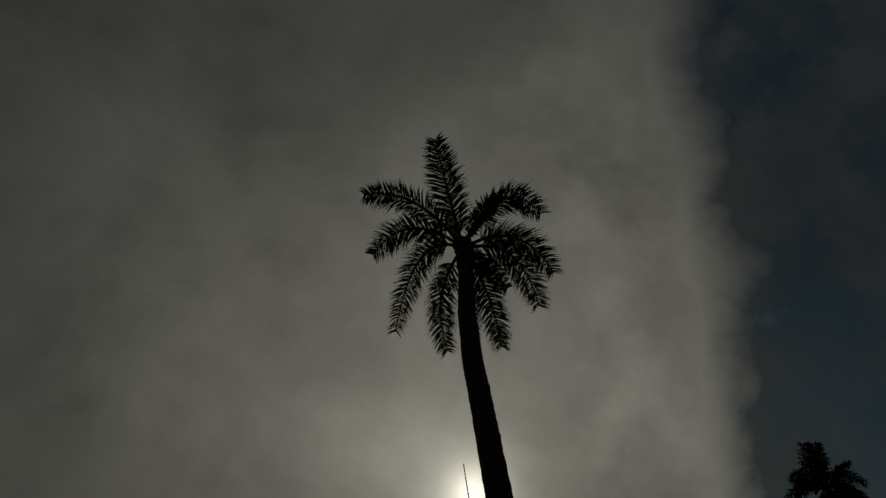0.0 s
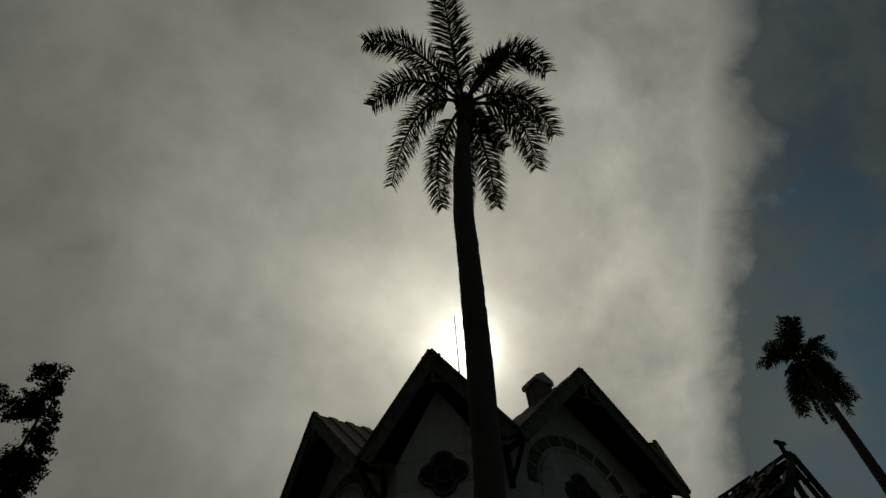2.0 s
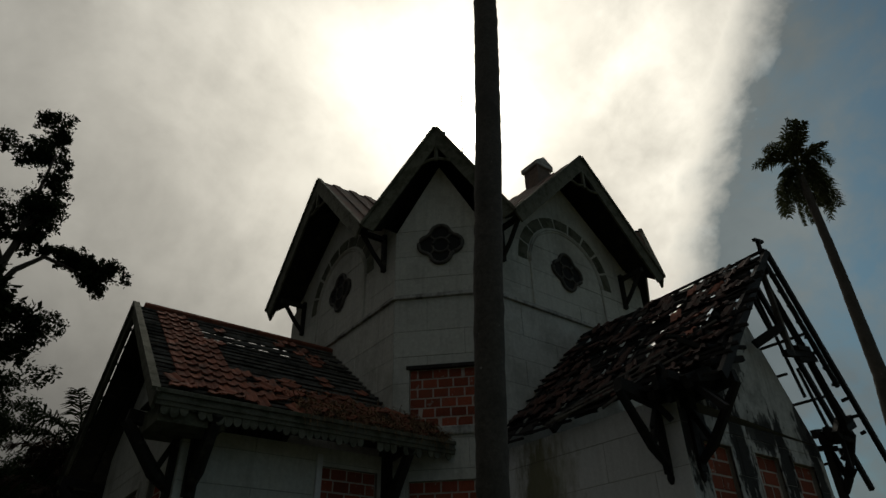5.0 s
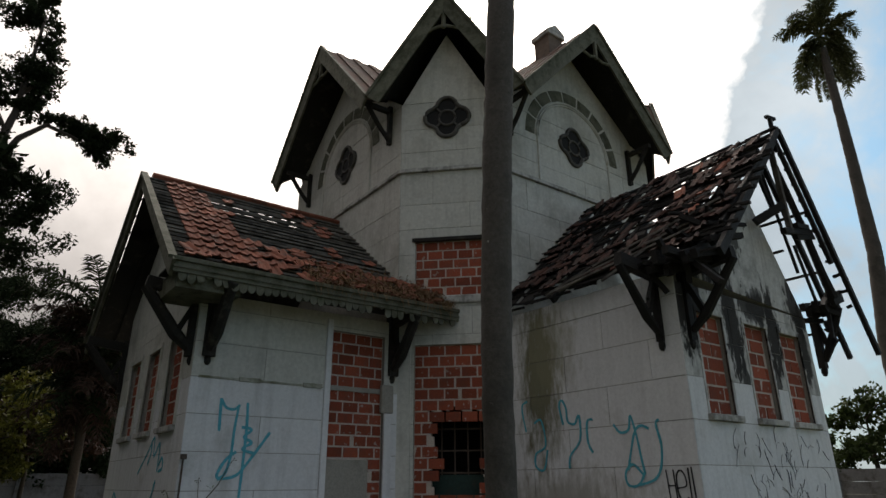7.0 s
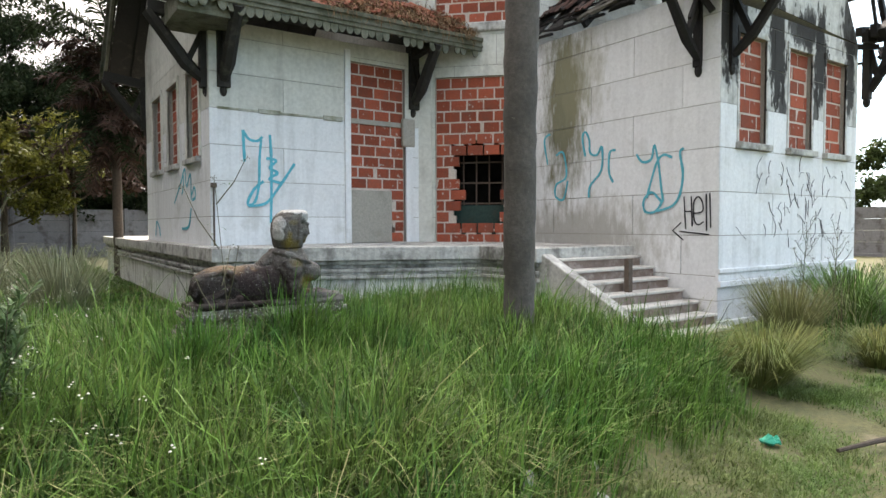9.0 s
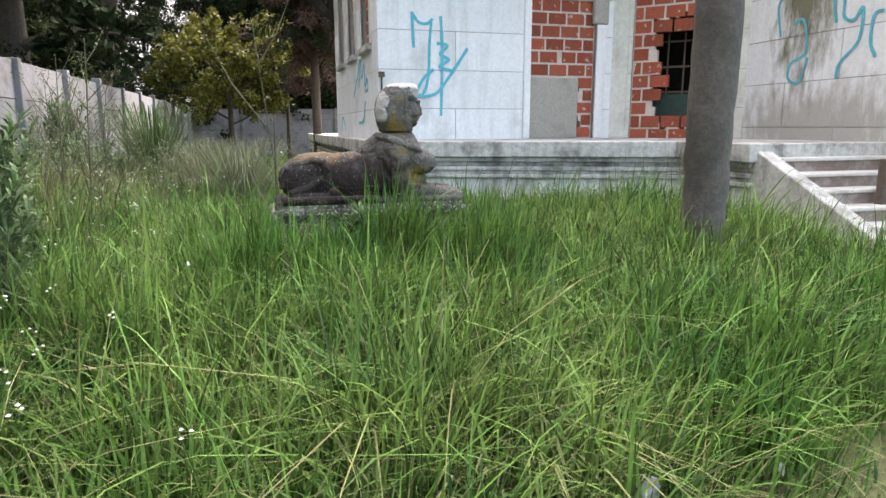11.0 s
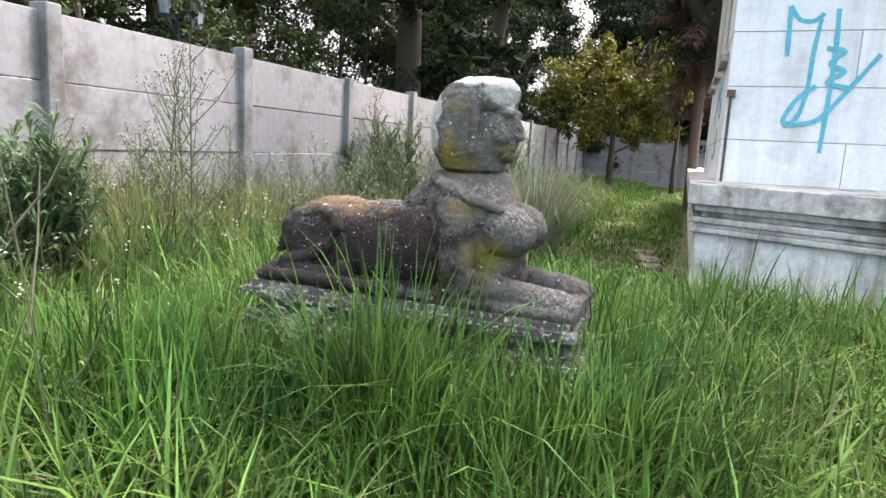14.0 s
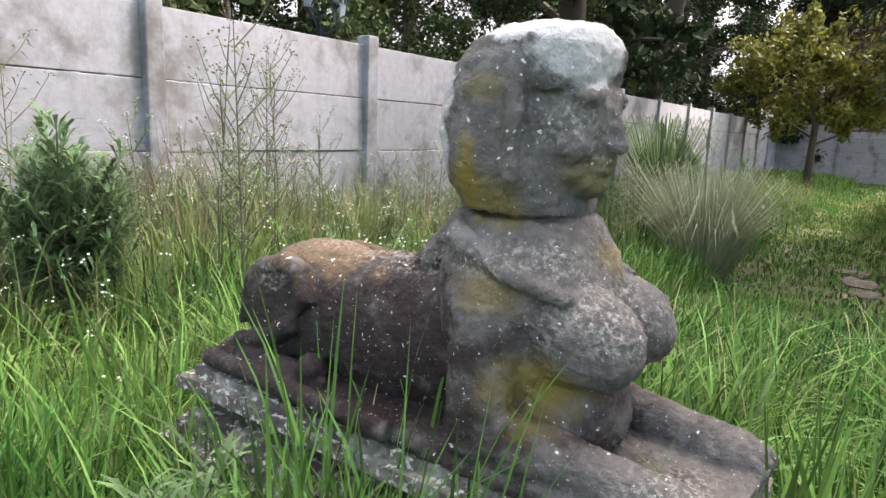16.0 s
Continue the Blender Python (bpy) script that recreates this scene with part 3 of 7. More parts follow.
# the ledge over the graffiti and the frame of the walled-up door
side = lambda u, d, z: left_at(u, -W + d, z)
for u0, u1, zz in ((5.68, 6.02, 0.05), (6.02, 6.75, 0.025), (6.75, 7.1, 0.045), (7.1, 7.72, 0.025)):
    part("ledge", Shape().box(u0, u1, -0.012 - zz * 0.6, 0.0, 3.11 - zz / 2, 3.11 + zz, side), M["mould"], house, "broken mossy ledge", bevel=0.008)
part("door_jamb", Shape().box(5.53, 5.64, -0.05, 0.02, DECK, 4.3, side), M["render"], house, bevel=0.01)
part("door_jamb", Shape().box(4.30, 4.45, -0.05, 0.02, DECK, 2.75, side), M["render"], house, bevel=0.01)


def old_door(u, z):
    return z < 1.95 and u > 4.72 + 0.1 * math.sin(z * 9)


brick_infill(house, side, 4.45, 5.53, 3.16, 4.12, depth=0.07, course=0.195, name="bricked_door")
brick_infill(house, side, 4.45, 5.53, DECK, 3.10, depth=0.05, course=0.195, skip=old_door, name="bricked_door")
part("cement_patch", Shape().box(4.70, 5.53, 0.03, 0.12, DECK, 1.96, side), M["patch"], house, "grey cement patch", bevel=0.01)
part("timber_lintel", Shape().box(4.45, 5.53, 0.02, 0.14, 3.09, 3.17, side), M["patch"], house)
part("torn_render", Shape().box(4.26, 4.52, -0.06, 0.03, 2.75, 3.25, side), M["patch"], house, "broken grey plaster edge", bevel=0.03)

# ---- tower ----
NEAR, FAR = -2.76, 2.50
CORNICE, TOWER_TOP = 7.64, 9.30


def tower_faces():
    """Corner points of the tower's plan, counter-clockwise, the chamfer that faces the steps first."""
    return [(-B, NEAR), (NEAR, -B), (FAR, -B), (B, NEAR), (B, FAR), (FAR, B), (NEAR, B), (-B, FAR)]


def face_frame(p, q):
    """at(u, d, z) for the wall from p to q, u measured from its middle."""
    p, q = Vector((*p, 0)), Vector((*q, 0))
    along, mid = (q - p).normalized(), (p + q) / 2
    inward = Vector((-along.y, along.x, 0))
    if inward.dot(-mid) < 0:
        inward = -inward
    return (lambda u, d, z: tuple(mid + along * u + inward * d + Vector((0, 0, z)))), (q - p).length / 2


def lobes(r, k, n=8):
    """Outline of a four-lobed window about the origin, one ring."""
    ring = []
    for q in range(4):
        mid = math.pi / 2 * q
        for i in range(n):
            t = mid - 1.9 + 3.8 * i / (n - 1) * 0.75 + 0.475
            ring.append((k * math.cos(mid) + r * math.cos(t), k * math.sin(mid) + r * math.sin(t)))
    return ring


def quatrefoil(at, u, z, size):
    """A four-lobed window: moulded rim, flat black panel painted as a shaded opening, and broken tracery ring."""
    ring = lobes(size * 0.44, size * 0.52)
    n = len(ring)
    win = part("quatrefoil_window", Shape().prism([at(u + a * 0.97, -0.016, z + b * 0.97) for a, b in ring], Vector(at(0, 0.006, 0)) - Vector(at(0, 0, 0))), M["black"], house, "flat black four-lobed panel as the shaded window opening")
    rim = Shape()
    path = [at(u + a, -0.03, z + b) for a, b in ring]
    rim.tube(path + [path[0]], 0.045, 6)
    part("rim", rim, M["iron"], win, smooth=True)
    tr = Shape()
    path = [at(u + 0.36 * size * math.cos(t), -0.022, z + 0.36 * size * math.sin(t) - 0.02) for t in [2 * math.pi * i / 18 for i in range(19)]]
    tr.tube(path, 0.03, 6)
    part("tracery_ring", tr, M["iron"], win, smooth=True)
    for q in range(4):
        t = math.pi / 4 + math.pi / 2 * q
        br = Shape().beam(at(u + 0.36 * size * math.cos(t), -0.022, z + 0.36 * size * math.sin(t)), at(u + 0.72 * size * math.cos(t), -0.022, z + 0.72 * size * math.sin(t)), 0.05, 0.04)
        part("tracery_bar", br, M["iron"], win)


def build_tower():
    pts = tower_faces()
    for i in range(8):
        p, q = pts[i], pts[(i + 1) % 8]
        at, half = face_frame(p, q)
        chamfer = i % 2 == 0
        peak = 11.05 if chamfer else 11.45
        seen = i in (0, 1, 7)
        flip = 1 if i != 7 else -1
        holes = [(-0.66, 0.80, DECK - 0.1, 4.0), (-0.66, 0.80, 4.95, 6.08)] if i == 0 else []
        wall = masonry_wall("tower_wall", house, at, -half, half, 0.0, TOWER_TOP, 0.35, M["joint"], holes,
                            [(-half + 0.02, TOWER_TOP), (half - 0.02, TOWER_TOP), (0.0, peak)])
        if not seen:
            continue
        if i == 0:
            facing(wall, at, -half, half, [DECK, 1.49, 2.03, 2.57, 3.11, 3.65, 4.19, 4.73, 5.27, 5.81, 6.35, 6.89, CORNICE - 0.02], M["render_old"], holes, length=1.5)
            facing(wall, at, -half, half, [CORNICE + 0.08, 8.1, 8.65, TOWER_TOP], M["render_old"], [], length=2.6)
        else:
            facing(wall, at, -half, half, [4.5, 4.73, 5.27, 5.81, 6.35, 6.89, CORNICE - 0.02], M["render_old"], length=1.9)
            facing(wall, at, -half, half, [CORNICE + 0.08, 8.1, 8.65, TOWER_TOP], M["render_old"], length=2.9)
        crown = Shape().prism([at(-half + 0.02, 0, TOWER_TOP + 0.007), at(half - 0.02, 0, TOWER_TOP + 0.007), at(0, 0, peak)], Vector(at(0, -0.012, 0)) - Vector(at(0, 0, 0)))
        part("gable_render", crown, M["render_old"], wall)
        for lo, hi, k in ((CORNICE - 0.02, CORNICE + 0.03, 0.07), (CORNICE + 0.03, CORNICE + 0.08, 0.045)):
            part("string_course", Shape().box(-half - k * 0.4, half + k * 0.4, -k, 0.02, lo, hi, at), M["plinth"], wall, bevel=0.008)
        mid = 0.0 if chamfer else (-0.16 * flip)
        quatrefoil(at, mid, 8.90, 0.50)
        if not chamfer:
            # arched band of tinted panels over the window
            for ring_r in (1.22, 1.16):
                arch = [at(mid + ring_r * math.cos(t), -0.02, 8.80 + ring_r * math.sin(t)) for t in [math.pi * k / 24 for k in range(25)]]
                part("arch_moulding", Shape().tube(arch, 0.022, 6), M["render_old"], wall, smooth=True)
            for s in (-1, 1):
                part("arch_moulding", Shape().tube([at(mid + s * 1.19, -0.02, CORNICE + 0.08), at(mid + s * 1.19, -0.02, 8.80)], 0.03, 6), M["render_old"], wall)
            for k in range(9):
                t0, t1 = math.pi * (k + 0.06) / 9, math.pi * (k + 0.94) / 9
                ring = [at(mid + r * math.cos(t), -0.013, 8.80 + r * math.sin(t)) for r, t in
                        [(1.28, t0), (1.28, (t0 + t1) / 2), (1.28, t1), (1.55, t1), (1.55, (t0 + t1) / 2), (1.55, t0)]]
                part("arch_panel", Shape().prism(ring, Vector(at(0, -0.01, 0)) - Vector(at(0, 0, 0))), M["oldwood"], wall)


build_tower()

# walled-up tower openings
front_at, front_half = face_frame(*tower_faces()[:2])


def broken_hole(u, z):
    cx, cz = 0.16, 2.0
    d = max(abs(u - cx) / 0.47, abs(z - cz) / 0.74)
    return d + 0.10 * math.sin(u * 23 + z * 7) + 0.06 * math.sin(z * 31) < 1.0 or (abs(u - 0.1) < 0.1 and 2.7 < z < 2.88)


brick_infill(house, front_at, -0.66, 0.80, DECK - 0.05, 4.0, depth=0.05, course=0.195, length=0.3, skip=broken_hole, name="bricked_doorway", label="brick infill broken open by a ragged hole")
brick_infill(house, front_at, -0.66, 0.80, 4.95, 6.08, depth=0.06, course=0.2, length=0.3, name="bricked_opening")
part("opening_lintel", Shape().box(-0.72, 0.86, -0.045, 0.02, 6.08, 6.15, front_at), M["darkwood"], house)
part("opening_sill", Shape().box(-0.70, 0.86, -0.06, 0.05, 4.78, 4.95, front_at), M["plinth"], house, bevel=0.03)
part("corner_pilaster", Shape().box(-front_half - 0.02, -0.72, -0.04, 0.02, DECK, 4.1, front_at), M["render_old"], house, bevel=0.01)
# the old green door behind the hole
door = part("green_door", Shape().box(-0.6, 0.75, 0.42, 0.47, DECK, 1.72, front_at), M["green_metal"], house, "green painted metal door with a barred upper light")
for k in range(6):
    u = -0.45 + 0.24 * k
    part("bar", Shape().box(u - 0.012, u + 0.012, 0.43, 0.455, 1.72, 3.1, front_at), M["rust"], door)
for z in (1.74, 2.12, 2.5):
    part("bar", Shape().box(-0.6, 0.75, 0.425, 0.45, z, z + 0.03, front_at), M["rust"], door)
# added black sheet behind the hole, in place of the unlit room's shade
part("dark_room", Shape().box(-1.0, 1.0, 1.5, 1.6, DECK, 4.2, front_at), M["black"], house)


# ---- tower roof: eight gables that meet at one peak ----
def build_tower_roof():
    pts = tower_faces()
    peak = Vector((0.0, 0.0, 12.5))
    eaves = []
    for x, y in pts:
        eaves.append(Vector((x * 1.19 if abs(x) > 3 else x * 0.95, y * 1.19 if abs(y) > 3 else y * 0.95, 9.27)))
    roof = part("tower_roof", Shape().tube([(0, 0, 12.4), (0, 0, 12.7)], 0.12, 8), M["tile"], house)
    for i in range(8):
        a, b = eaves[i], eaves[(i + 1) % 8]
        mid = (a + b) / 2
        apex = Vector((mid.x, mid.y, 11.82 if i % 2 == 0 else 12.12 if i != 1 else 11.93))
        out = Vector((mid.x, mid.y, 0)).normalized()
        for e in (a, b):
            nrm = (apex - e).cross(peak - e).normalized()
            if nrm.z < 0:
                nrm = -nrm
            part("roof_slope", Shape().prism([e, apex, peak], -nrm * 0.05), M["tile_old"], roof)
            part("soffit", Shape().prism([e - nrm * 0.055, apex - nrm * 0.055, peak - nrm * 0.055], -nrm * 0.05), M["darkwood"], roof)
            # verge board and its moulding
            low = e - Vector((0, 0, 0.02))
            part("verge_board", Shape().beam(low - nrm * 0.13 + out * 0.03, apex - nrm * 0.13 + out * 0.03, 0.05, 0.30, nrm), M["oldwood"], roof)
            part("verge_cap", Shape().beam(low + nrm * 0.03 + out * 0.04, apex + nrm * 0.03 + out * 0.04, 0.10, 0.06, nrm), M["oldwood"], roof)
            # tile courses along the slope
            if i in (0, 1, 7):
                for k in range(1, 9):
                    f = k / 9
                    p, q = e.lerp(peak, f * 0.9), apex.lerp(peak, f * 0.9)
                    part("tile_course", Shape().beam(p + nrm * 0.02, q + nrm * 0.02, 0.22, 0.03, nrm), M["tile_old"], roof)
        # king post and curved struts in the head of the gable
        head = apex - Vector((0, 0, 0.32)) + out * 0.0
        if i in (0, 1, 7):
            along = (b - a).normalized()
            part("king_post", Shape().beam(head + Vector((0, 0, 0.15)), head - Vector((0, 0, 0.62)), 0.07, 0.07), M["oldwood"], roof)
            span = (b - a).length / 2
            drop = (apex.z - 9.27) / span
            for s in (-1, 1):
                t = 0.62
                part("gable_strut", Shape().tube([head - Vector((0, 0, 0.55)), head - Vector((0, 0, 0.62)) + along * s * 0.22, head + along * s * t - Vector((0, 0, t * drop - 0.12))], 0.035, 6), M["oldwood"], roof)
    # brackets under the eaves
    for x, y, dx, dy in ((-B, NEAR + 0.42, -1, 0), (-B, FAR - 0.8, -1, 0), (NEAR + 0.42, -B, 0, -1), (FAR - 0.8, -B, 0, -1)):
        o = Vector((x, y, 0))
        d = Vector((dx, dy, 0))
        br = part("eave_bracket", Shape().beam(o + d * 0.05 + Vector((0, 0, 8.5)), o + d * 0.05 + Vector((0, 0, 9.45)), 0.10, 0.10), M["darkwood"], house)
        part("bracket_arm", Shape().beam(o + Vector((0, 0, 9.32)), o + d * 0.72 + Vector((0, 0, 9.32)), 0.10, 0.10), M["darkwood"], br)
        part("bracket_brace", Shape().tube([o + d * 0.08 + Vector((0, 0, 8.62)), o + d * 0.30 + Vector((0, 0, 8.85)), o + d * 0.62 + Vector((0, 0, 9.28))], 0.055, 6), M["darkwood"], br)


build_tower_roof()
chimney = part("chimney", Shape().box(-0.40, 0.10, -3.76, -3.26, 10.2, 12.42), M["chimney"], house, "small rendered chimney stack")
part("chimney_cap", Shape().box(-0.46, 0.16, -3.82, -3.20, 12.39, 12.52), M["plinth"], chimney, bevel=0.02)
part("chimney_hood", Shape().prism([(-0.46, -3.82, 12.52), (0.16, -3.82, 12.52), (-0.15, -3.82, 12.74)], (0, 0.62, 0)), M["plinth"], chimney)
aerial = solo("lightning_rod", Shape().tube([(-2.66, -3.34, 11.2), (-2.61, -3.39, 14.0)], [0.02, 0.012], 6), M["rust"], "thin metal rod on the tower roof", "rod")

# ---- wing roofs ----
def slope_point(at, a, c, lift=0.0, far=1.0):
    # the burnt slope of the right wing has sagged on to its wall head
    z = RIDGE - SLOPE * abs(c) * (far if c > 0 else 1.24 if at is right_at else 1.0)
    return Vector(at(a, c, z + lift))


def roof_tile_mesh(mat):
    """An interlocking clay tile about 25 x 40 cm with a rolled edge, lying along x (across) and y (up the slope)."""
    s = Shape()
    prof = [(-0.098, 0.0), (-0.07, 0.012), (-0.024, 0.004), (0.024, 0.004), (0.058, 0.030), (0.082, 0.036), (0.106, 0.012)]
    n = len(prof)
    for y, lift in ((-0.155, 0.034), (0.155, 0.0)):
        for x, z in prof:
            s.v.append((x, y, z + lift))
        for x, z in prof:
            s.v.append((x, y, z + lift - 0.016))
    m = 2 * n
    for i in range(n - 1):
        s.f += [(i, i + 1, m + i + 1, m + i), (n + i + 1, n + i, m + n + i, m + n + i + 1), (i + 1, i, n + i, n + i + 1), (m + i, m + i + 1, m + n + i + 1, m + n + i)]
    s.f += [(0, m, m + n, n), (n - 1, 2 * n - 1, m + 2 * n - 1, m + n - 1)]
    return mesh_of("roof_tile", s, mat)


TILE, BURNT_TILE = roof_tile_mesh(M["tile"]), roof_tile_mesh(M["tile_burnt"])


def lay_tile(parent, at, a, c, tilt=0.0, turn=0.0, lift=0.0, far=1.0, tile=None):
    """A tile on the slope that faces the steps, at a along the wing and c across it."""
    p = slope_point(at, a, c, 0.06 + lift, far)
    ex = (Vector(at(a + 1, c, 0)) - Vector(at(a, c, 0))).normalized()
    sg = -1 if c < 0 else 1
    ey = (slope_point(at, a, c * 0.9, 0, far) - slope_point(at, a, c, 0, far)).normalized()
    ez = ex.cross(ey)
    if ez.z < 0:
        ex, ez = -ex, -ez
    m = Matrix((ex, ey, ez)).transposed().to_4x4()
    ob = new("roof_tile", tile or TILE)
    ob.parent = parent
    ob.matrix_basis = Matrix.Translation(p) @ m @ pose(0, 0, 0, tilt, rnd(-3, 3), turn)


def bracket(at, a, c, out_a, out_c, mat, name="eave_bracket", z0=3.42, reach=0.8):
    """A timber bracket: a post on the wall, an arm and a curved brace."""
    o, top = Vector(at(a, c, z0)), Vector(at(a, c, 4.55))
    tip = Vector(at(a + out_a * reach, c + out_c * reach, 4.50))
    slim = 0.85 if mat is M["char"] else 1.25
    post = part(name, Shape().beam(o, top, 0.13 * slim, 0.15 * slim), mat, house)
    part("bracket_arm", Shape().beam(Vector(at(a, c, 4.40)), tip, 0.13, 0.18), mat, post)
    m1 = Vector(at(a + out_a * reach * 0.35, c + out_c * reach * 0.35, z0 + 0.32))
    part("bracket_brace", Shape().tube([Vector(at(a + out_a * 0.05, c + out_c * 0.05, z0 + 0.12)), m1, tip - Vector((0, 0, 0.08))], [0.06 * slim, 0.085 * slim, 0.07 * slim], 7), mat, post)
    part("bracket_spoke", Shape().beam(Vector(at(a, c, 4.36)), m1, 0.07, 0.08), mat, post)
    part("bracket_knob", Shape().ball(o + Vector((0, 0, -0.05)), (0.06, 0.06, 0.09), rings=6, sides=8), mat, post)


def build_left_roof():
    at = left_at
    verge, eave = 8.50, -3.60
    roof = part("wing_roof", Shape().beam(at(B - 0.2, 0, RIDGE - 0.1), at(verge, 0, RIDGE - 0.1), 0.09, 0.16), M["darkwood"], house, "half-stripped roof of clay tiles on bare battens")
    for k in range(9):
        a = 4.3 + k * 0.52
        for sg in (-1, 1):
            end = eave if sg < 0 else 3.5
            part("rafter", Shape().beam(slope_point(at, a, 0.0, -0.06), slope_point(at, a, end, -0.06), 0.06, 0.10), M["darkwood"], roof)
    n = 22
    for k in range(n):
        c = -0.12 - (3.45) * k / (n - 1)
        inner = B + 0.02 if c > NEAR else -c - 0.15
        w = rnd(0.045, 0.07)
        part("batten", Shape().beam(slope_point(at, inner, c, 0.02) + Vector((0, 0, rnd(-0.02, 0.02))), slope_point(at, verge - 0.06, c, 0.02) + Vector((0, 0, rnd(-0.015, 0.015))), w, 0.035), M["batten"], roof)
        if k % 2 == 0:
            part("batten", Shape().beam(slope_point(at, B, -c, 0.02), slope_point(at, verge - 0.06, -c, 0.02), 0.06, 0.035), M["batten"], roof)
    # boarding left under the lower courses of both slopes
    part("boarding", Shape().hexa([slope_point(at, *q) for q in ((verge - 0.1, -3.5, -0.05), (3.4, -3.5, -0.05), (4.2, -1.15, -0.05), (verge - 0.1, -1.15, -0.05),
                                   (verge - 0.1, -3.5, -0.02), (3.4, -3.5, -0.02), (4.2, -1.15, -0.02), (verge - 0.1, -1.15, -0.02))]), M["darkwood"], roof)
    part("boarding", Shape().hexa([slope_point(at, *q) for q in ((verge - 0.1, 3.5, -0.05), (B, 3.5, -0.05), (B, 0.9, -0.05), (verge - 0.1, 0.9, -0.05),
                                   (verge - 0.1, 3.5, -0.02), (B, 3.5, -0.02), (B, 0.9, -0.02), (verge - 0.1, 0.9, -0.02))]), M["darkwood"], roof)
    for sg in (-1, 1):
        part("boarding", Shape().hexa([slope_point(at, *q) for q in ((verge - 0.1, 1.15 * sg, -0.05), (7.35, 1.15 * sg, -0.05), (7.35, 0.03 * sg, -0.05), (verge - 0.1, 0.03 * sg, -0.05),
                                       (verge - 0.1, 1.15 * sg, -0.02), (7.35, 1.15 * sg, -0.02), (7.35, 0.03 * sg, -0.02), (verge - 0.1, 0.03 * sg, -0.02))]), M["darkwood"], roof)
    # tiles: a full patch near the verge, broken courses above the eave, strays elsewhere
    for r in range(14):
        c = -0.32 - 0.243 * r
        for k in range(28):
            a = 8.24 - 0.184 * k
            if a < max(4.2 if c > NEAR else 3.7, 0):
                continue
            patch = 1 <= k <= (4 if r < 4 else 5 if r < 9 else 6) and r < 13 and not (r == 0 and k == 4)
            low = (r >= 11 and random.random() < 0.85) or (r == 10 and 5 < k < 20 and random.random() < 0.6) or (r == 9 and 5 < k < 13 and random.random() < 0.45)
            stray = random.random() < (0.2 if r == 1 else 0.09 if a < 5.3 else 0.01)
            if patch or low or stray:
                loose = low and not patch
                lay_tile(roof, at, a, c, rnd(-3, 3) if not loose else rnd(-10, 12), rnd(-1.5, 1.5) if not loose else rnd(-35, 35), 0.0 if not loose else rnd(0, 0.06))
    # ridge tiles
    for k in range(13):
        a = 8.35 - 0.34 * k
        s = Shape().tube([at(a, 0, RIDGE + 0.02), at(a - 0.37, 0, RIDGE + 0.035)], [0.115, 0.10], 8, 0.75)
        part("ridge_tile", s, M["tile"], roof)
    # verge boards, front fascia with a row of scalloped pendants
    for sg, end in ((-1, eave), (1, 3.6)):
        part("verge_board", Shape().beam(slope_point(at, verge, 0, -0.10), slope_point(at, verge, end, -0.10), 0.05, 0.26), M["oldwood"], roof)
        part("verge_cap", Shape().beam(slope_point(at, verge + 0.02, 0, 0.06), slope_point(at, verge + 0.02, end, 0.06), 0.12, 0.05), M["oldwood"], roof)
    ze = RIDGE - SLOPE * 3.6
    part("eave_soffit", Shape().box(3.45, verge, eave, -W + 0.0, ze - 0.03, ze, at), M["darkwood"], roof)
    f = part("fascia_board", Shape().box(3.35, verge, eave - 0.03, eave + 0.01, ze - 0.16, ze + 0.08, at), M["oldwood"], roof, "mossy fascia board", bevel=0.01)
    part("gutter_rail", Shape().box(3.35, verge, eave - 0.07, eave - 0.03, ze + 0.0, ze + 0.07, at), M["oldwood"], f, bevel=0.012)
    part("gutter_rail", Shape().box(3.35, verge, eave - 0.055, eave - 0.03, ze - 0.10, ze - 0.06, at), M["oldwood"], f, bevel=0.01)
    pw = 0.128
    for k in range(int((verge - 3.4) / pw)):
        a = 3.42 + pw * k
        if random.random() < 0.04:
            continue
        ln = rnd(0.20, 0.25) if random.random() > 0.07 else 0.12
        ring = [(a + 0.004, ze - 0.15), (a + pw - 0.004, ze - 0.15), (a + pw - 0.004, ze - ln), (a + pw * 0.8, ze - ln - 0.045), (a + pw * 0.5, ze - ln - 0.065), (a + pw * 0.2, ze - ln - 0.045), (a + 0.004, ze - ln)]
        y = eave - 0.005 + rnd(-0.006, 0.006)
        part("pendant", Shape().prism([at(u, y, z) for u, z in ring], Vector(at(0, 0.022, 0)) - Vector(at(0, 0, 0))), M["oldwood"], f)
    for a, c, oa, oc in ((7.62, -W, 0, -1), (4.28, -W, 0, -1), (L, -2.62, 1, 0), (L, 2.5, 1, 0)):
        bracket(at, a, c, oa, oc, M["darkwood"])
    part("eave_box", Shape().box(7.45, verge - 0.1, eave + 0.1, -W + 0.35, ze - 0.34, ze - 0.04, at), M["oldwood"], roof, bevel=0.01)


build_left_roof()


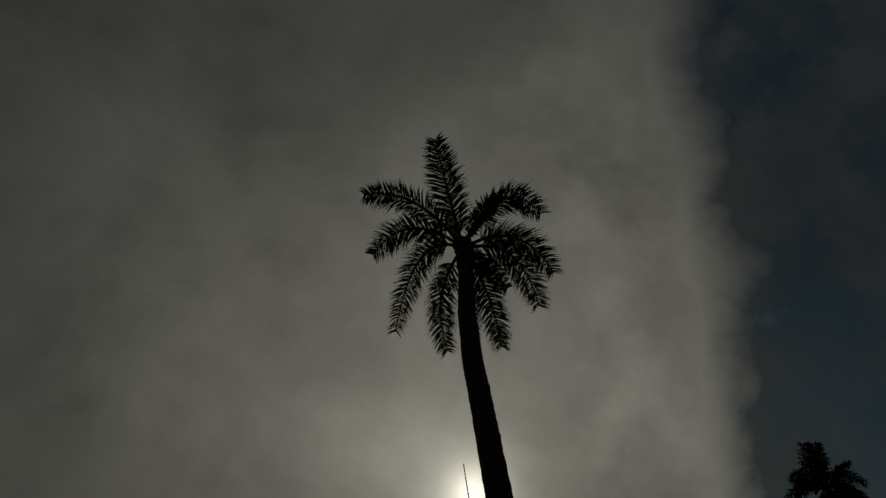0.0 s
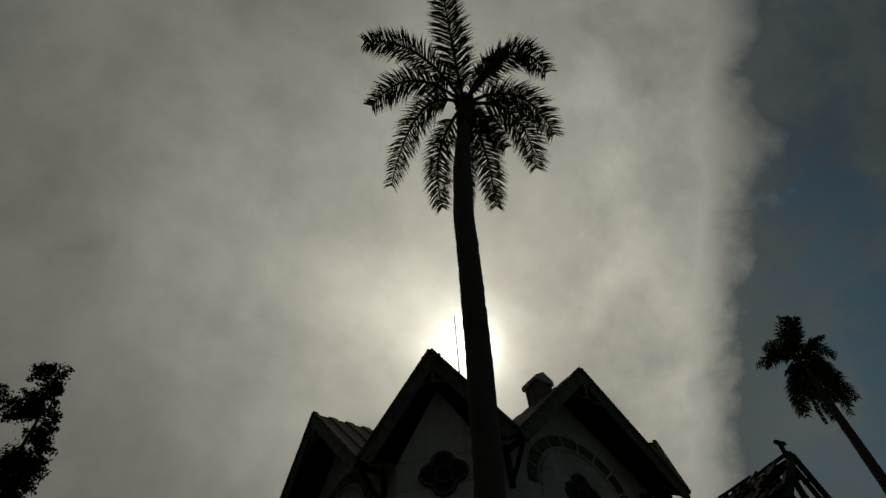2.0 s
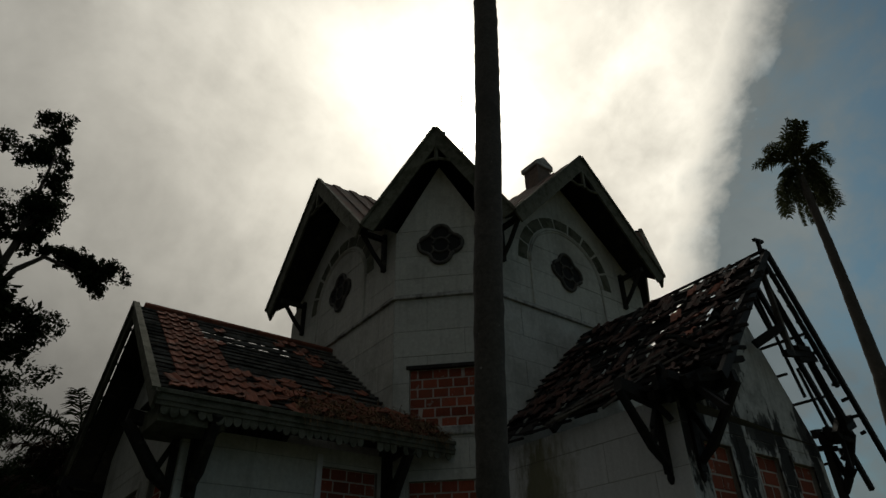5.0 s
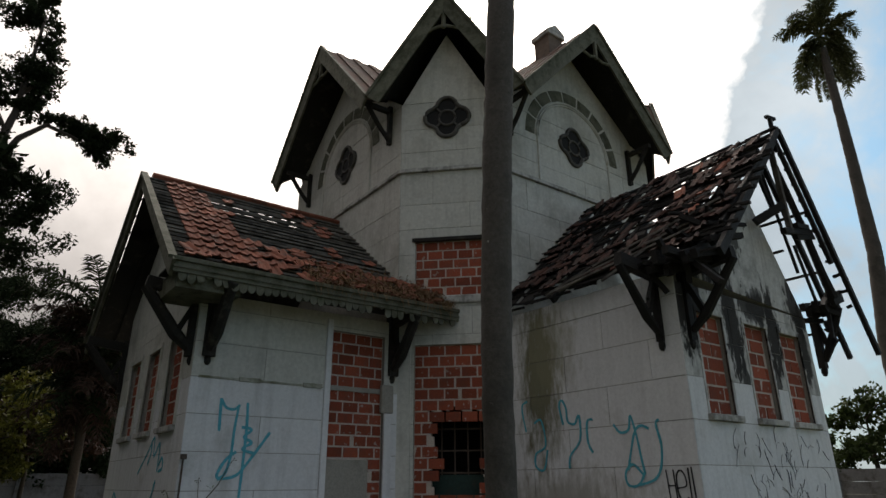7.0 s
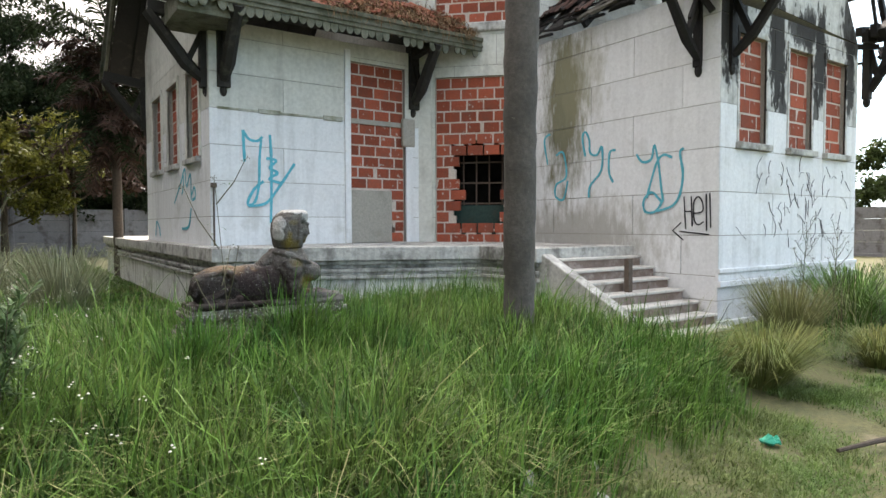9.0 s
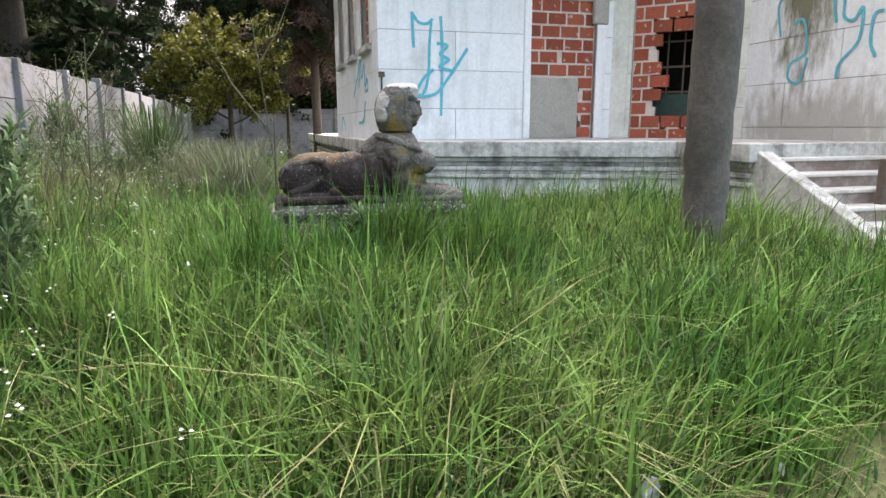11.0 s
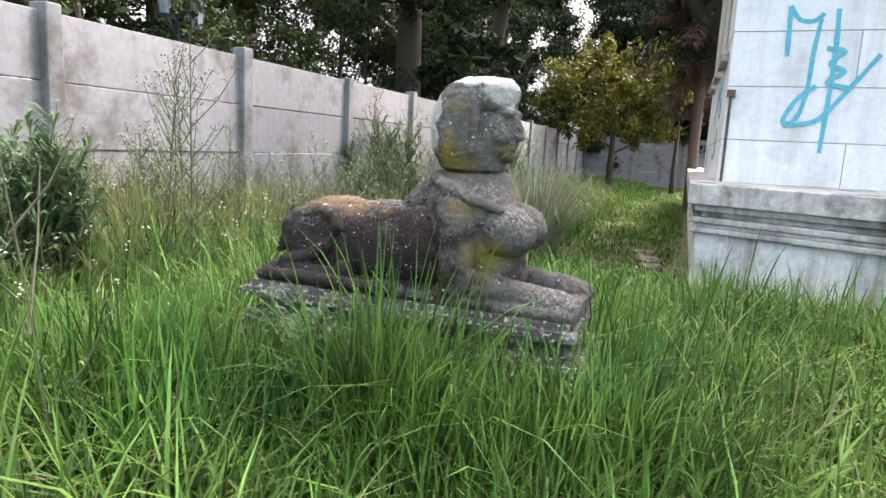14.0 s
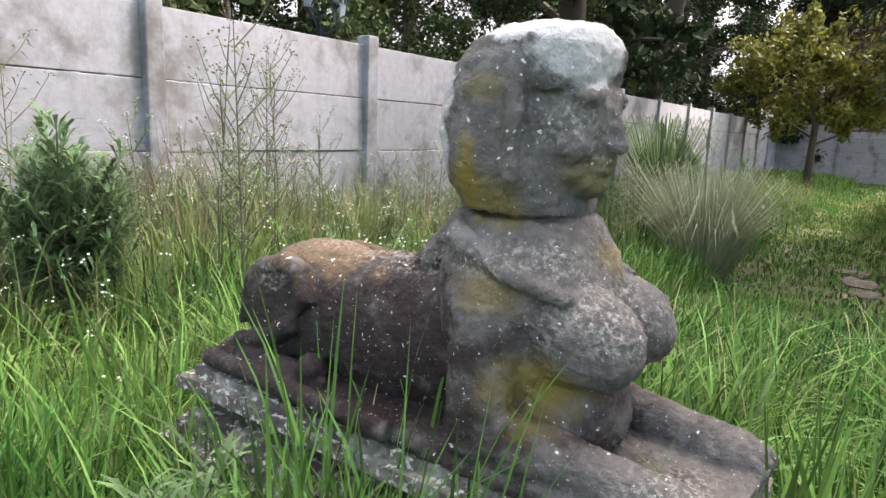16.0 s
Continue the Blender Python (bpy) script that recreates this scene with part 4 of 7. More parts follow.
def build_right_roof():
    at = right_at
    verge, far_c, far_k = 8.40, 1.22, 2.25
    roof = part("wing_roof", Shape().beam(at(B - 0.2, 0, RIDGE - 0.08), at(verge, 0, RIDGE - 0.16), 0.09, 0.13), M["char"], house, "burnt-out roof frame of charred rafters with a few tiles")
    burnt = random.Random(5)
    for k in range(10):
        a = 4.35 + k * 0.46
        end = -3.05 + burnt.uniform(0, 0.4)
        part("rafter", Shape().beam(slope_point(at, a, 0.0, -0.05), slope_point(at, a, end, -0.05), 0.07, 0.11), M["char"], roof)
        if k not in (6, 7):
            part("rafter", Shape().beam(slope_point(at, a, 0.0, -0.05), slope_point(at, a, burnt.uniform(1.3, 2.0) if k < 8 else 2.1, -0.05, far_k), 0.07, 0.10), M["char"], roof)
    n = 24
    for k in range(n):
        c = -0.14 - 2.85 * k / (n - 1)
        inner = B + 0.02 if c > NEAR else -c + 0.6
        a = inner
        while a < verge - 0.3:
            b = min(verge - 0.09 * c, a + burnt.uniform(0.5, 2.0))
            if burnt.random() > 0.20:
                sag = burnt.uniform(-0.10, 0.05)
                part("batten", Shape().beam(slope_point(at, a, c, 0.03 + sag * 0.3), slope_point(at, b, c + burnt.uniform(-0.07, 0.07), 0.03 + sag), burnt.uniform(0.03, 0.06), 0.03), M["char"], roof)
            a = b
    for k in range(7):
        c = 0.25 + 0.27 * k
        part("batten", Shape().beam(slope_point(at, B, c, 0.03, far_k), slope_point(at, 7.0 + burnt.uniform(0, 1.5), c, 0.03, far_k), 0.06, 0.035), M["char"], roof)
    # scraps of charred boarding under the battens
    for i in range(9):
        for j in range(7):
            a0, c0 = 4.3 + 0.46 * i, -0.1 - 0.41 * j
            if burnt.random() < (0.95 if j > 3 else 0.84) and a0 > 1.6 - c0:
                a1, c1 = a0 + burnt.uniform(0.3, 0.5), c0 - burnt.uniform(0.25, 0.42)
                part("boarding", Shape().hexa([slope_point(at, *q) for q in ((a0, c1, -0.04), (a1, c1, -0.04), (a1, c0, -0.04), (a0, c0, -0.04), (a0, c1, -0.015), (a1, c1, -0.015), (a1, c0, -0.015), (a0, c0, -0.015))]), M["char"], roof)
    # what is left of the tiles
    for r in range(11):
        c = -0.35 - 0.245 * r
        for k in range(22):
            a = 8.4 - 0.19 * k
            if c < NEAR and a < -c + 0.2:
                continue
            near_verge = 2 <= k <= 6 and r < 9
            chance = 0.80 if near_verge else 0.62 if r > 7 else 0.50 if k > 11 else 0.36
            if burnt.random() < chance:
                lay_tile(roof, at, a, c, burnt.uniform(-12, 12), burnt.uniform(-30, 30), burnt.uniform(0, 0.05), 1.0, TILE if near_verge and burnt.random() < 0.22 else BURNT_TILE)
    # fallen battens that hang over the wall head
    for a0, c0, a1, c1 in ((8.3, -2.0, 6.4, -2.75), (8.35, -2.3, 6.1, -2.95), (8.1, -2.55, 5.9, -3.1), (7.4, -2.7, 6.9, -3.2), (6.3, -2.7, 5.7, -3.15)):
        part("loose_batten", Shape().beam(slope_point(at, a0, c0, 0.1), slope_point(at, a1, c1, 0.12), 0.10, 0.03), M["batten"], roof)
    # the gable's projecting truss
    v0 = slope_point(at, verge, 0, -0.18)
    part("verge_rafter", Shape().beam(v0, slope_point(at, verge + 0.28, -3.0, -0.10), 0.07, 0.14), M["char"], roof)
    part("verge_rafter", Shape().beam(slope_point(at, verge, 0, -0.18), slope_point(at, verge, far_c, -0.10, far_k), 0.06, 0.09), M["char"], roof)
    part("verge_rafter", Shape().tube([at(verge - 0.15, 0.15, 6.85), at(verge - 0.15, 0.75, 5.8), at(verge - 0.12, 1.05, 5.0), at(verge - 0.1, 1.25, 4.55)], [0.055, 0.06, 0.07, 0.085], 7), M["char"], roof)
    part("finial_post", Shape().beam(at(verge, 0, RIDGE - 0.45), at(verge, 0.02, RIDGE + 0.24), 0.06, 0.06), M["char"], roof)
    part("finial_cap", Shape().beam(at(verge, -0.12, RIDGE + 0.22), at(verge, 0.20, RIDGE + 0.28), 0.06, 0.05), M["char"], roof)
    for dz, c0, c1, hh in ((0.0, -0.15, 0.95, 0.10), (0.10, 0.25, 0.85, 0.09), (-0.09, 0.35, 1.0, 0.07), (0.16, 0.45, 0.70, 0.06)):
        part("collar_beam", Shape().beam(at(verge - 0.1 + dz * 0.4, c0, 5.48 + dz + 0.2 * (c0 + 0.15)), at(verge - 0.12, c1, 5.48 + dz + 0.2 * (c1 + 0.15)), 0.09, hh), M["char"], roof)
    part("king_post", Shape().beam(at(verge - 0.1, 0.02, 7.1), at(verge - 0.1, 0.12, 5.5), 0.08, 0.08), M["batten"], roof)
    part("strut", Shape().beam(at(verge - 0.45, -0.3, 5.72), at(verge - 0.1, 0.05, 6.0), 0.10, 0.14), M["char"], roof)
    part("strut", Shape().beam(at(verge - 0.3, -0.2, 6.6), at(verge - 0.25, 0.0, 5.9), 0.05, 0.06), M["char"], roof)
    part("strut", Shape().beam(at(verge - 0.4, 0.15, 6.9), at(verge - 0.4, 0.8, 5.0), 0.04, 0.05), M["char"], roof)
    part("strut", Shape().beam(at(verge - 0.35, 0.75, 5.5), at(verge - 0.35, 1.2, 4.4), 0.04, 0.05), M["char"], roof)
    for k in range(12):
        c = 0.1 + k * 0.17
        p = slope_point(at, verge + 0.02, c * 0.85, 0.0, far_k)
        part("batten_end", Shape().beam(p - Vector(at(0.10, 0, 0)), p + Vector(at(burnt.uniform(-0.05, 0.03), burnt.uniform(-0.03, 0.03), burnt.uniform(-0.03, 0.03))), burnt.uniform(0.03, 0.06), 0.05), M["char"], roof)
    for k in range(14):
        c = -0.1 - k * 0.2
        p = slope_point(at, verge + 0.05 - 0.09 * c, c, 0.03)
        part("batten_end", Shape().beam(p - Vector(at(0.5, 0, 0)), p + Vector(at(burnt.uniform(0.0, 0.2), 0, burnt.uniform(-0.1, 0.05))), 0.06, 0.04), M["char"], roof)
    for a, c, oa, oc, far_out in ((7.52, -W, 0, -1, 0.8), (L, -2.55, 1, 0, 0.8), (L, 1.45, 1, 0, 0.45)):
        bracket(at, a, c, oa, oc, M["char"], reach=far_out)
    # a tangle of burnt rafter ends and boards over the corner
    for k in range(48):
        a, c = burnt.uniform(7.5, 8.5), burnt.uniform(-3.1, -1.7)
        top = RIDGE + SLOPE * 1.24 * c
        d = Vector(at(burnt.uniform(-0.3, 0.3), burnt.uniform(-0.35, 0.35), burnt.uniform(-0.25, 0.3)))
        p = Vector(at(a, c, top + burnt.uniform(-0.35, 0.05)))
        part("charred_stub", Shape().beam(p - d, p + d, burnt.uniform(0.03, 0.08), burnt.uniform(0.03, 0.09)), M["char"], roof)
    for k in range(8):
        a, c = burnt.uniform(7.9, 8.5), burnt.uniform(-3.2, -2.2)
        part("charred_stub", Shape().beam(at(a, c, burnt.uniform(4.0, 4.7)), at(a + burnt.uniform(-0.4, 0.3), c + burnt.uniform(-0.4, 0.6), burnt.uniform(4.1, 5.0)), 0.07, 0.08), M["char"], roof)
    # scorched remains of the boxed eave at the corners
    for a0, a1, c0, c1 in ((7.62, 8.45, -3.25, -2.35), (7.75, 8.3, 1.08, 1.62)):
        for q in range(9):
            u = a0 + (a1 - a0) * (q + 0.5) / 9
            part("eave_board", Shape().beam(at(u + burnt.uniform(-0.03, 0.03), c0 + burnt.uniform(-0.1, 0.25), 4.42 + burnt.uniform(-0.12, 0.10)), at(u, c1 + burnt.uniform(-0.2, 0.1), 4.50 + burnt.uniform(-0.1, 0.2)), 0.095, burnt.uniform(0.03, 0.22)), M["char"], roof)
    for k in range(7):
        a, c = burnt.uniform(7.9, 8.35), burnt.uniform(1.05, 1.55)
        part("charred_stub", Shape().beam(at(a, c, burnt.uniform(3.6, 4.5)), at(a + burnt.uniform(-0.4, 0.3), c + burnt.uniform(-0.3, 0.4), burnt.uniform(3.7, 4.6)), 0.06, 0.08), M["char"], roof)


build_right_roof()

# ---- terrace and steps ----
def build_terrace():
    ring = [(-8.0, 8.0), (-8.0, -3.80), (-4.62, -5.25), (-4.62, -6.40), (-2.80, -6.40), (-2.80, -2.0), (-4.0, 8.0)]
    deck = solo("terrace", Shape().prism([(x, y, 0.0) for x, y in ring], (0, 0, 0.60)), M["terrace"], "raised stained masonry terrace with a moulded edge", "terrace", kind="structure")
    for lo, hi, k in ((0.60, 0.65, 0.06), (0.65, 0.69, 0.025), (0.69, 0.745, 0.05), (0.745, 0.80, -0.03), (0.80, 0.86, 0.04), (0.86, DECK, 0.10)):
        out = []
        n = len(ring)
        for i in range(n):
            p0, p1, p2 = Vector(ring[i - 1]), Vector(ring[i]), Vector(ring[(i + 1) % n])
            d1, d2 = (p1 - p0).normalized(), (p2 - p1).normalized()
            n1, n2 = Vector((-d1.y, d1.x)), Vector((-d2.y, d2.x))
            b = -(n1 + n2) / (1 + n1.dot(n2))
            out.append((*(p1 + b * k), lo))
        part("moulding" if hi < DECK else "coping", Shape().prism(out, (0, 0, hi - lo)), M["plinth"], deck, bevel=0.012)


build_terrace()


def build_steps():
    stairs = thing("stairs", "worn pale stone steps down beside the wall", "stairs", kind="structure")
    n, top_y, bottom_y = 7, -6.40, -8.05
    rise, run = (DECK - 0.07) / n, (top_y - bottom_y) / n
    for k in range(n):
        z = DECK - rise * (k + 1) + (0.0)
        y = top_y - run * k
        body = part("step", Shape().box(-4.45, -2.83, y - run, y + 0.12, z - rise - 0.1, z - 0.035), M["riser"], stairs)
        part("tread", Shape().box(-4.45 + rnd(-0.01, 0.01), -2.83, y - run - 0.035, y + 0.02, z - 0.035, z), M["marble"], body, bevel=0.01)
    cheek = [(-4.62, top_y + 0.02, 0.0), (-4.62, top_y + 0.02, DECK - 0.02), (-4.62, bottom_y - 0.15, 0.14), (-4.62, bottom_y - 0.15, 0.0)]
    part("cheek_wall", Shape().prism(cheek, (0.18, 0, 0)), M["plinth"], stairs, "stained sloping side wall", bevel=0.015)
    solo("rail_post", Shape().box(-3.84, -3.76, -7.26, -7.18, 0.1, 0.92), M["rust"], "rusted stump of a handrail post on the steps", "post", bevel=0.01)


build_steps()

# ---- boundary walls of precast concrete ----
def build_fence(name, start, end, label, spacing=2.04, top=2.04, first=0.0):
    a, b = Vector((*start, 0)), Vector((*end, 0))
    along = (b - a).normalized()
    side = Vector((-along.y, along.x, 0))
    fence = thing(name, label, "wall", kind="structure")
    n = int((b - a).length / spacing)

    def at(u, d, z):
        return tuple(a + along * u + side * d + Vector((0, 0, z)))
    for k in range(n + 1):
        u = k * spacing
        t = top + 0.05 + 0.03 * math.sin(k * 2.1)
        s = Shape().hexa([at(u - 0.075, -0.08, -0.3), at(u + 0.075, -0.08, -0.3), at(u + 0.075, 0.08, -0.3), at(u - 0.075, 0.08, -0.3),
                          at(u - 0.065 + rnd(-0.01, 0.01), -0.08, t), at(u + 0.065, -0.08, t), at(u + 0.065, 0.07, t), at(u - 0.065, 0.07, t)])
        part("post", s, M["concrete"], fence, bevel=0.012)
        if k < n:
            for r in range(5):
                z0 = top - 0.465 * (r + 1)
                d = rnd(-0.012, 0.012) + 0.008 * (r % 2)
                part("panel", Shape().box(u + 0.06, u + spacing - 0.06, -0.022 + d, 0.022 + d, z0 + 0.0035, z0 + 0.4615, at), M["concrete"], fence, bevel=0.006)


build_fence("boundary_wall", (-12.30, -13.04), (-12.30, 17.60), "pale grey precast concrete boundary wall with posts")
build_fence("boundary_wall", (-12.30, 17.60), (18.0, 17.60), "grey precast concrete wall closing the garden")
build_fence("boundary_wall", (18.0, 17.60), (18.0, -18.0), "grey precast concrete wall beyond the house")

# ---- palms ----
def frond_shape(base, tip, sag, leaf, width, pairs=46, seed=1, ragged=0.25, mid=None):
    """A feather frond: an arched midrib with leaflets set in several planes."""
    r = random.Random(seed)
    s = Shape()
    base, tip = Vector(base), Vector(tip)
    ln = (tip - base).length
    mid = mid or (base + tip) / 2 + Vector((0, 0, sag * ln))
    path = [(base * (1 - t) ** 2 + mid * 2 * t * (1 - t) + tip * t * t) for t in [i / 12 for i in range(13)]]
    s.tube(path, [0.035 * (1 - 0.85 * i / 12) + 0.004 for i in range(13)], 5)
    for k in range(pairs):
        t = 0.16 + 0.84 * (k + r.random()) / pairs
        p = base * (1 - t) ** 2 + mid * 2 * t * (1 - t) + tip * t * t
        d = ((mid - base) * (1 - t) + (tip - mid) * t).normalized()
        lat = d.cross(Vector((0, 0, 1)))
        lat = (lat if lat.length > 0.05 else Vector((1, 0, 0))).normalized()
        up = lat.cross(d)
        for sg in (-1, 1):
            length = leaf * math.sin(math.pi * (0.12 + 0.80 * t)) ** 0.6 * r.uniform(1 - ragged, 1.1)
            w = (lat * sg * r.uniform(0.7, 1.0) + up * r.uniform(-0.55, 0.6) + d * r.uniform(0.35, 0.8)).normalized()
            q1 = p + w * length * 0.5
            q2 = p + w * length + Vector((0, 0, -length * r.uniform(0.15, 0.5)))
            side_ = d * width / 2
            s.add([p - side_ * 0.6, p + side_ * 0.6, q1 + side_, q1 - side_, q2], [(0, 1, 2, 3), (3, 2, 4)])
    return s


def trunk_shape(path, radii, rings, seed=3):
    r = random.Random(seed)
    pts, rad = [], []
    n = len(path) - 1
    for i in range(rings * 2 + 1):
        t = i / (rings * 2) * n
        k = min(int(t), n - 1)
        f = t - k
        pts.append(Vector(path[k]).lerp(Vector(path[k + 1]), f) + Vector((r.uniform(-0.006, 0.006), r.uniform(-0.006, 0.006), 0)))
        rad.append((radii[k] * (1 - f) + radii[k + 1] * f) * (1.0 + (0.018 if i % 2 else -0.008) + r.uniform(-0.012, 0.012)))
    return Shape().tube(pts, rad, 18)


def build_front_palm():
    palm = thing("palm_tree", "tall feather palm with a bare grey ringed trunk", "palm tree")
    path = [(-7.05, -8.80, 0.0), (-7.05, -8.80, 1.2), (-7.05, -8.81, 2.7), (-7.00, -8.85, 4.3), (-6.93, -8.91, 5.9), (-6.88, -8.95, 7.3), (-6.85, -8.98, 8.6), (-6.77, -9.05, 9.9), (-6.62, -9.19, 11.7)]
    part("trunk", trunk_shape(path, [0.116, 0.122, 0.130, 0.136, 0.139, 0.141, 0.143, 0.138, 0.085], 60), M["trunk"], palm, "grey trunk with faint leaf scars", smooth=True)
    heart = Vector((-6.58, -9.22, 12.05))
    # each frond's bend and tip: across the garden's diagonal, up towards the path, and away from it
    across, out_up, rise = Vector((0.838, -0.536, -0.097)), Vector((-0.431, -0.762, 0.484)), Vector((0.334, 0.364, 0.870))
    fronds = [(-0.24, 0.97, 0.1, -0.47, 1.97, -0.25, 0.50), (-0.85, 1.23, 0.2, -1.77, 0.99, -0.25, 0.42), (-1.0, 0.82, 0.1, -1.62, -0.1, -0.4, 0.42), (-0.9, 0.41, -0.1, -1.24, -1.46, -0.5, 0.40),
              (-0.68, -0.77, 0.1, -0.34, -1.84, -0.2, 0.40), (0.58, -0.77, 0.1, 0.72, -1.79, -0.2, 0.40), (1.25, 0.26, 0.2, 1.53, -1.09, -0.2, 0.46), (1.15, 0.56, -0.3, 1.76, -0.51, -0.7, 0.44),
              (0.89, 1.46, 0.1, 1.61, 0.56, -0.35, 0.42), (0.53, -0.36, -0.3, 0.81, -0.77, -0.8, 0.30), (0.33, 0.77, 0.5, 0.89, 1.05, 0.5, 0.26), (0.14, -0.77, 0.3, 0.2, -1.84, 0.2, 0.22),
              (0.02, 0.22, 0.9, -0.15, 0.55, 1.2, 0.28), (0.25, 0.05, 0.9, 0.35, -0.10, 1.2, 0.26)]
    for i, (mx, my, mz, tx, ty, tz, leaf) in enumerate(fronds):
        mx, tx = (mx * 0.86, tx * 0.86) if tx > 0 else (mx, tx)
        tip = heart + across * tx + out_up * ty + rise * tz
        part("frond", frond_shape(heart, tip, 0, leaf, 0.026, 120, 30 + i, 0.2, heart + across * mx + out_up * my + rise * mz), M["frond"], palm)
    for k in range(8):
        a = k * 0.785 + 0.3
        d = Vector((math.cos(a), math.sin(a), 0))
        part("leaf_base", Shape().tube([heart + Vector((-0.06, 0.05, -0.75)) + d * 0.09, heart + Vector((0, 0, -0.2)) + d * 0.10, heart + Vector((0, 0, 0.12)) + d * 0.18], [0.06, 0.05, 0.03], 6), M["trunk"], palm)
    part("hanging_stalk", Shape().tube([heart + Vector((0.05, -0.1, -0.5)), heart + Vector((0.3, -0.3, -0.75)), heart + Vector((0.36, -0.36, -1.2))], [0.04, 0.03, 0.02], 6), M["trunk"], palm)


build_front_palm()


def build_far_palm():
    palm = thing("palm_tree", "slender palm with a drooping crown rising beyond the burnt wing", "palm tree")
    path = [(12.1, -5.4, 0.0), (12.1, -5.5, 5.7), (12.15, -5.75, 8.5), (12.15, -5.80, 12.2), (12.15, -5.80, 16.5)]
    part("trunk", trunk_shape(path, [0.30, 0.26, 0.22, 0.17, 0.13], 30), M["trunk"], palm, smooth=True)
    heart = Vector((12.14, -5.80, 17.0))
    across, up, away = Vector((0.803, -0.595, -0.011)), Vector((-0.193, -0.278, 0.941)), Vector((0.563, 0.754, 0.338))
    fronds = [(-0.55, 1.13, -0.14, 2.11, 0.42), (0.06, 1.33, 0.02, 1.99, 0.40), (-1.07, 1.33, -1.74, 0.35, 0.44), (-0.66, 0.92, -1.48, 0.2, 0.40), (-0.55, 0.0, -1.09, -0.55, 0.18), (-0.96, -0.41, -0.59, -2.32, 0.40),
              (-0.72, -0.51, -0.39, -2.05, 0.36), (-0.14, -1.33, 0.31, -3.01, 0.20), (0.06, -1.33, 0.47, -2.56, 0.24), (1.09, 0.0, 1.33, -2.32, 0.42), (0.88, -0.41, 1.09, -2.05, 0.38), (0.57, 1.23, 1.41, 0.0, 0.42),
              (0.47, 0.92, 1.5, -0.92, 0.40), (0.57, 0.92, 1.02, 0.88, 0.30), (-0.35, -0.31, -0.14, -1.95, 0.30), (0.68, -0.72, 0.84, -2.25, 0.34)]
    r = random.Random(9)
    fronds += [(0.8 * mx, 0.9 * my - 0.1, 0.8 * tx + 0.12, 0.85 * ty, leaf * 0.9) for mx, my, tx, ty, leaf in fronds]
    for k, (mx, my, tx, ty, leaf) in enumerate(fronds):
        depth = r.uniform(-0.9, 0.9)
        mx, my, tx, ty = mx * 0.9, my * 0.9, tx * 0.9, ty * 0.9
        tip = heart + across * tx + up * ty + away * depth
        part("frond", frond_shape(heart, tip, 0, leaf, 0.05, 60, 90 + k, 0.25, heart + across * mx + up * my + away * depth * 0.6), M["frond"], palm)


build_far_palm()

# ---- trees ----
def leaf_cloud(centres, radii, count, size, seed, flat=0.8, split=7):
    """Many small leaves, each a bent quad, in uneven clumps."""
    g = np.random.default_rng(seed)
    c = np.asarray(centres, float)
    rad = np.asarray(radii, float)
    # each clump breaks up into sprays
    off = g.normal(size=(len(c), split, 3))
    off /= np.linalg.norm(off, axis=2)[:, :, None]
    off *= (rad[:, None] * g.uniform(0.35, 1.05, (len(c), split)))[:, :, None] * np.array([1, 1, 0.8])
    c = (c[:, None, :] + off).reshape(-1, 3)
    rad = np.repeat(rad, split) * g.uniform(0.25, 0.55, len(c))
    pick = g.integers(0, len(c), count)
    d = g.normal(size=(count, 3))
    d /= np.linalg.norm(d, axis=1)[:, None]
    rr = rad[pick] * g.random(count) ** 0.6 * 1.25
    p = c[pick] + d * rr[:, None] * np.array([1, 1, flat])
    u = g.normal(size=(count, 3))
    u /= np.linalg.norm(u, axis=1)[:, None]
    w = np.cross(u, g.normal(size=(count, 3)))
    w /= np.linalg.norm(w, axis=1)[:, None] + 1e-9
    s = size * g.uniform(0.6, 1.35, count)[:, None]
    v = np.stack([p - u * s, p + w * s * 0.45, p + u * s, p - w * s * 0.45], 1).reshape(-1, 3)
    f = np.arange(count * 4).reshape(-1, 4)
    return v, f


def mesh_from_arrays(name, v, f, mat):
    me = bpy.data.meshes.new(name)
    k = f.shape[1]
    me.vertices.add(len(v))
    me.vertices.foreach_set("co", np.ascontiguousarray(v, np.float32).ravel())
    me.loops.add(f.size)
    me.loops.foreach_set("vertex_index", np.ascontiguousarray(f, np.int32).ravel())
    me.polygons.add(len(f))
    me.polygons.foreach_set("loop_start", np.arange(0, f.size, k, dtype=np.int32))
    me.update(calc_edges=True)
    me.materials.append(mat)
    return me


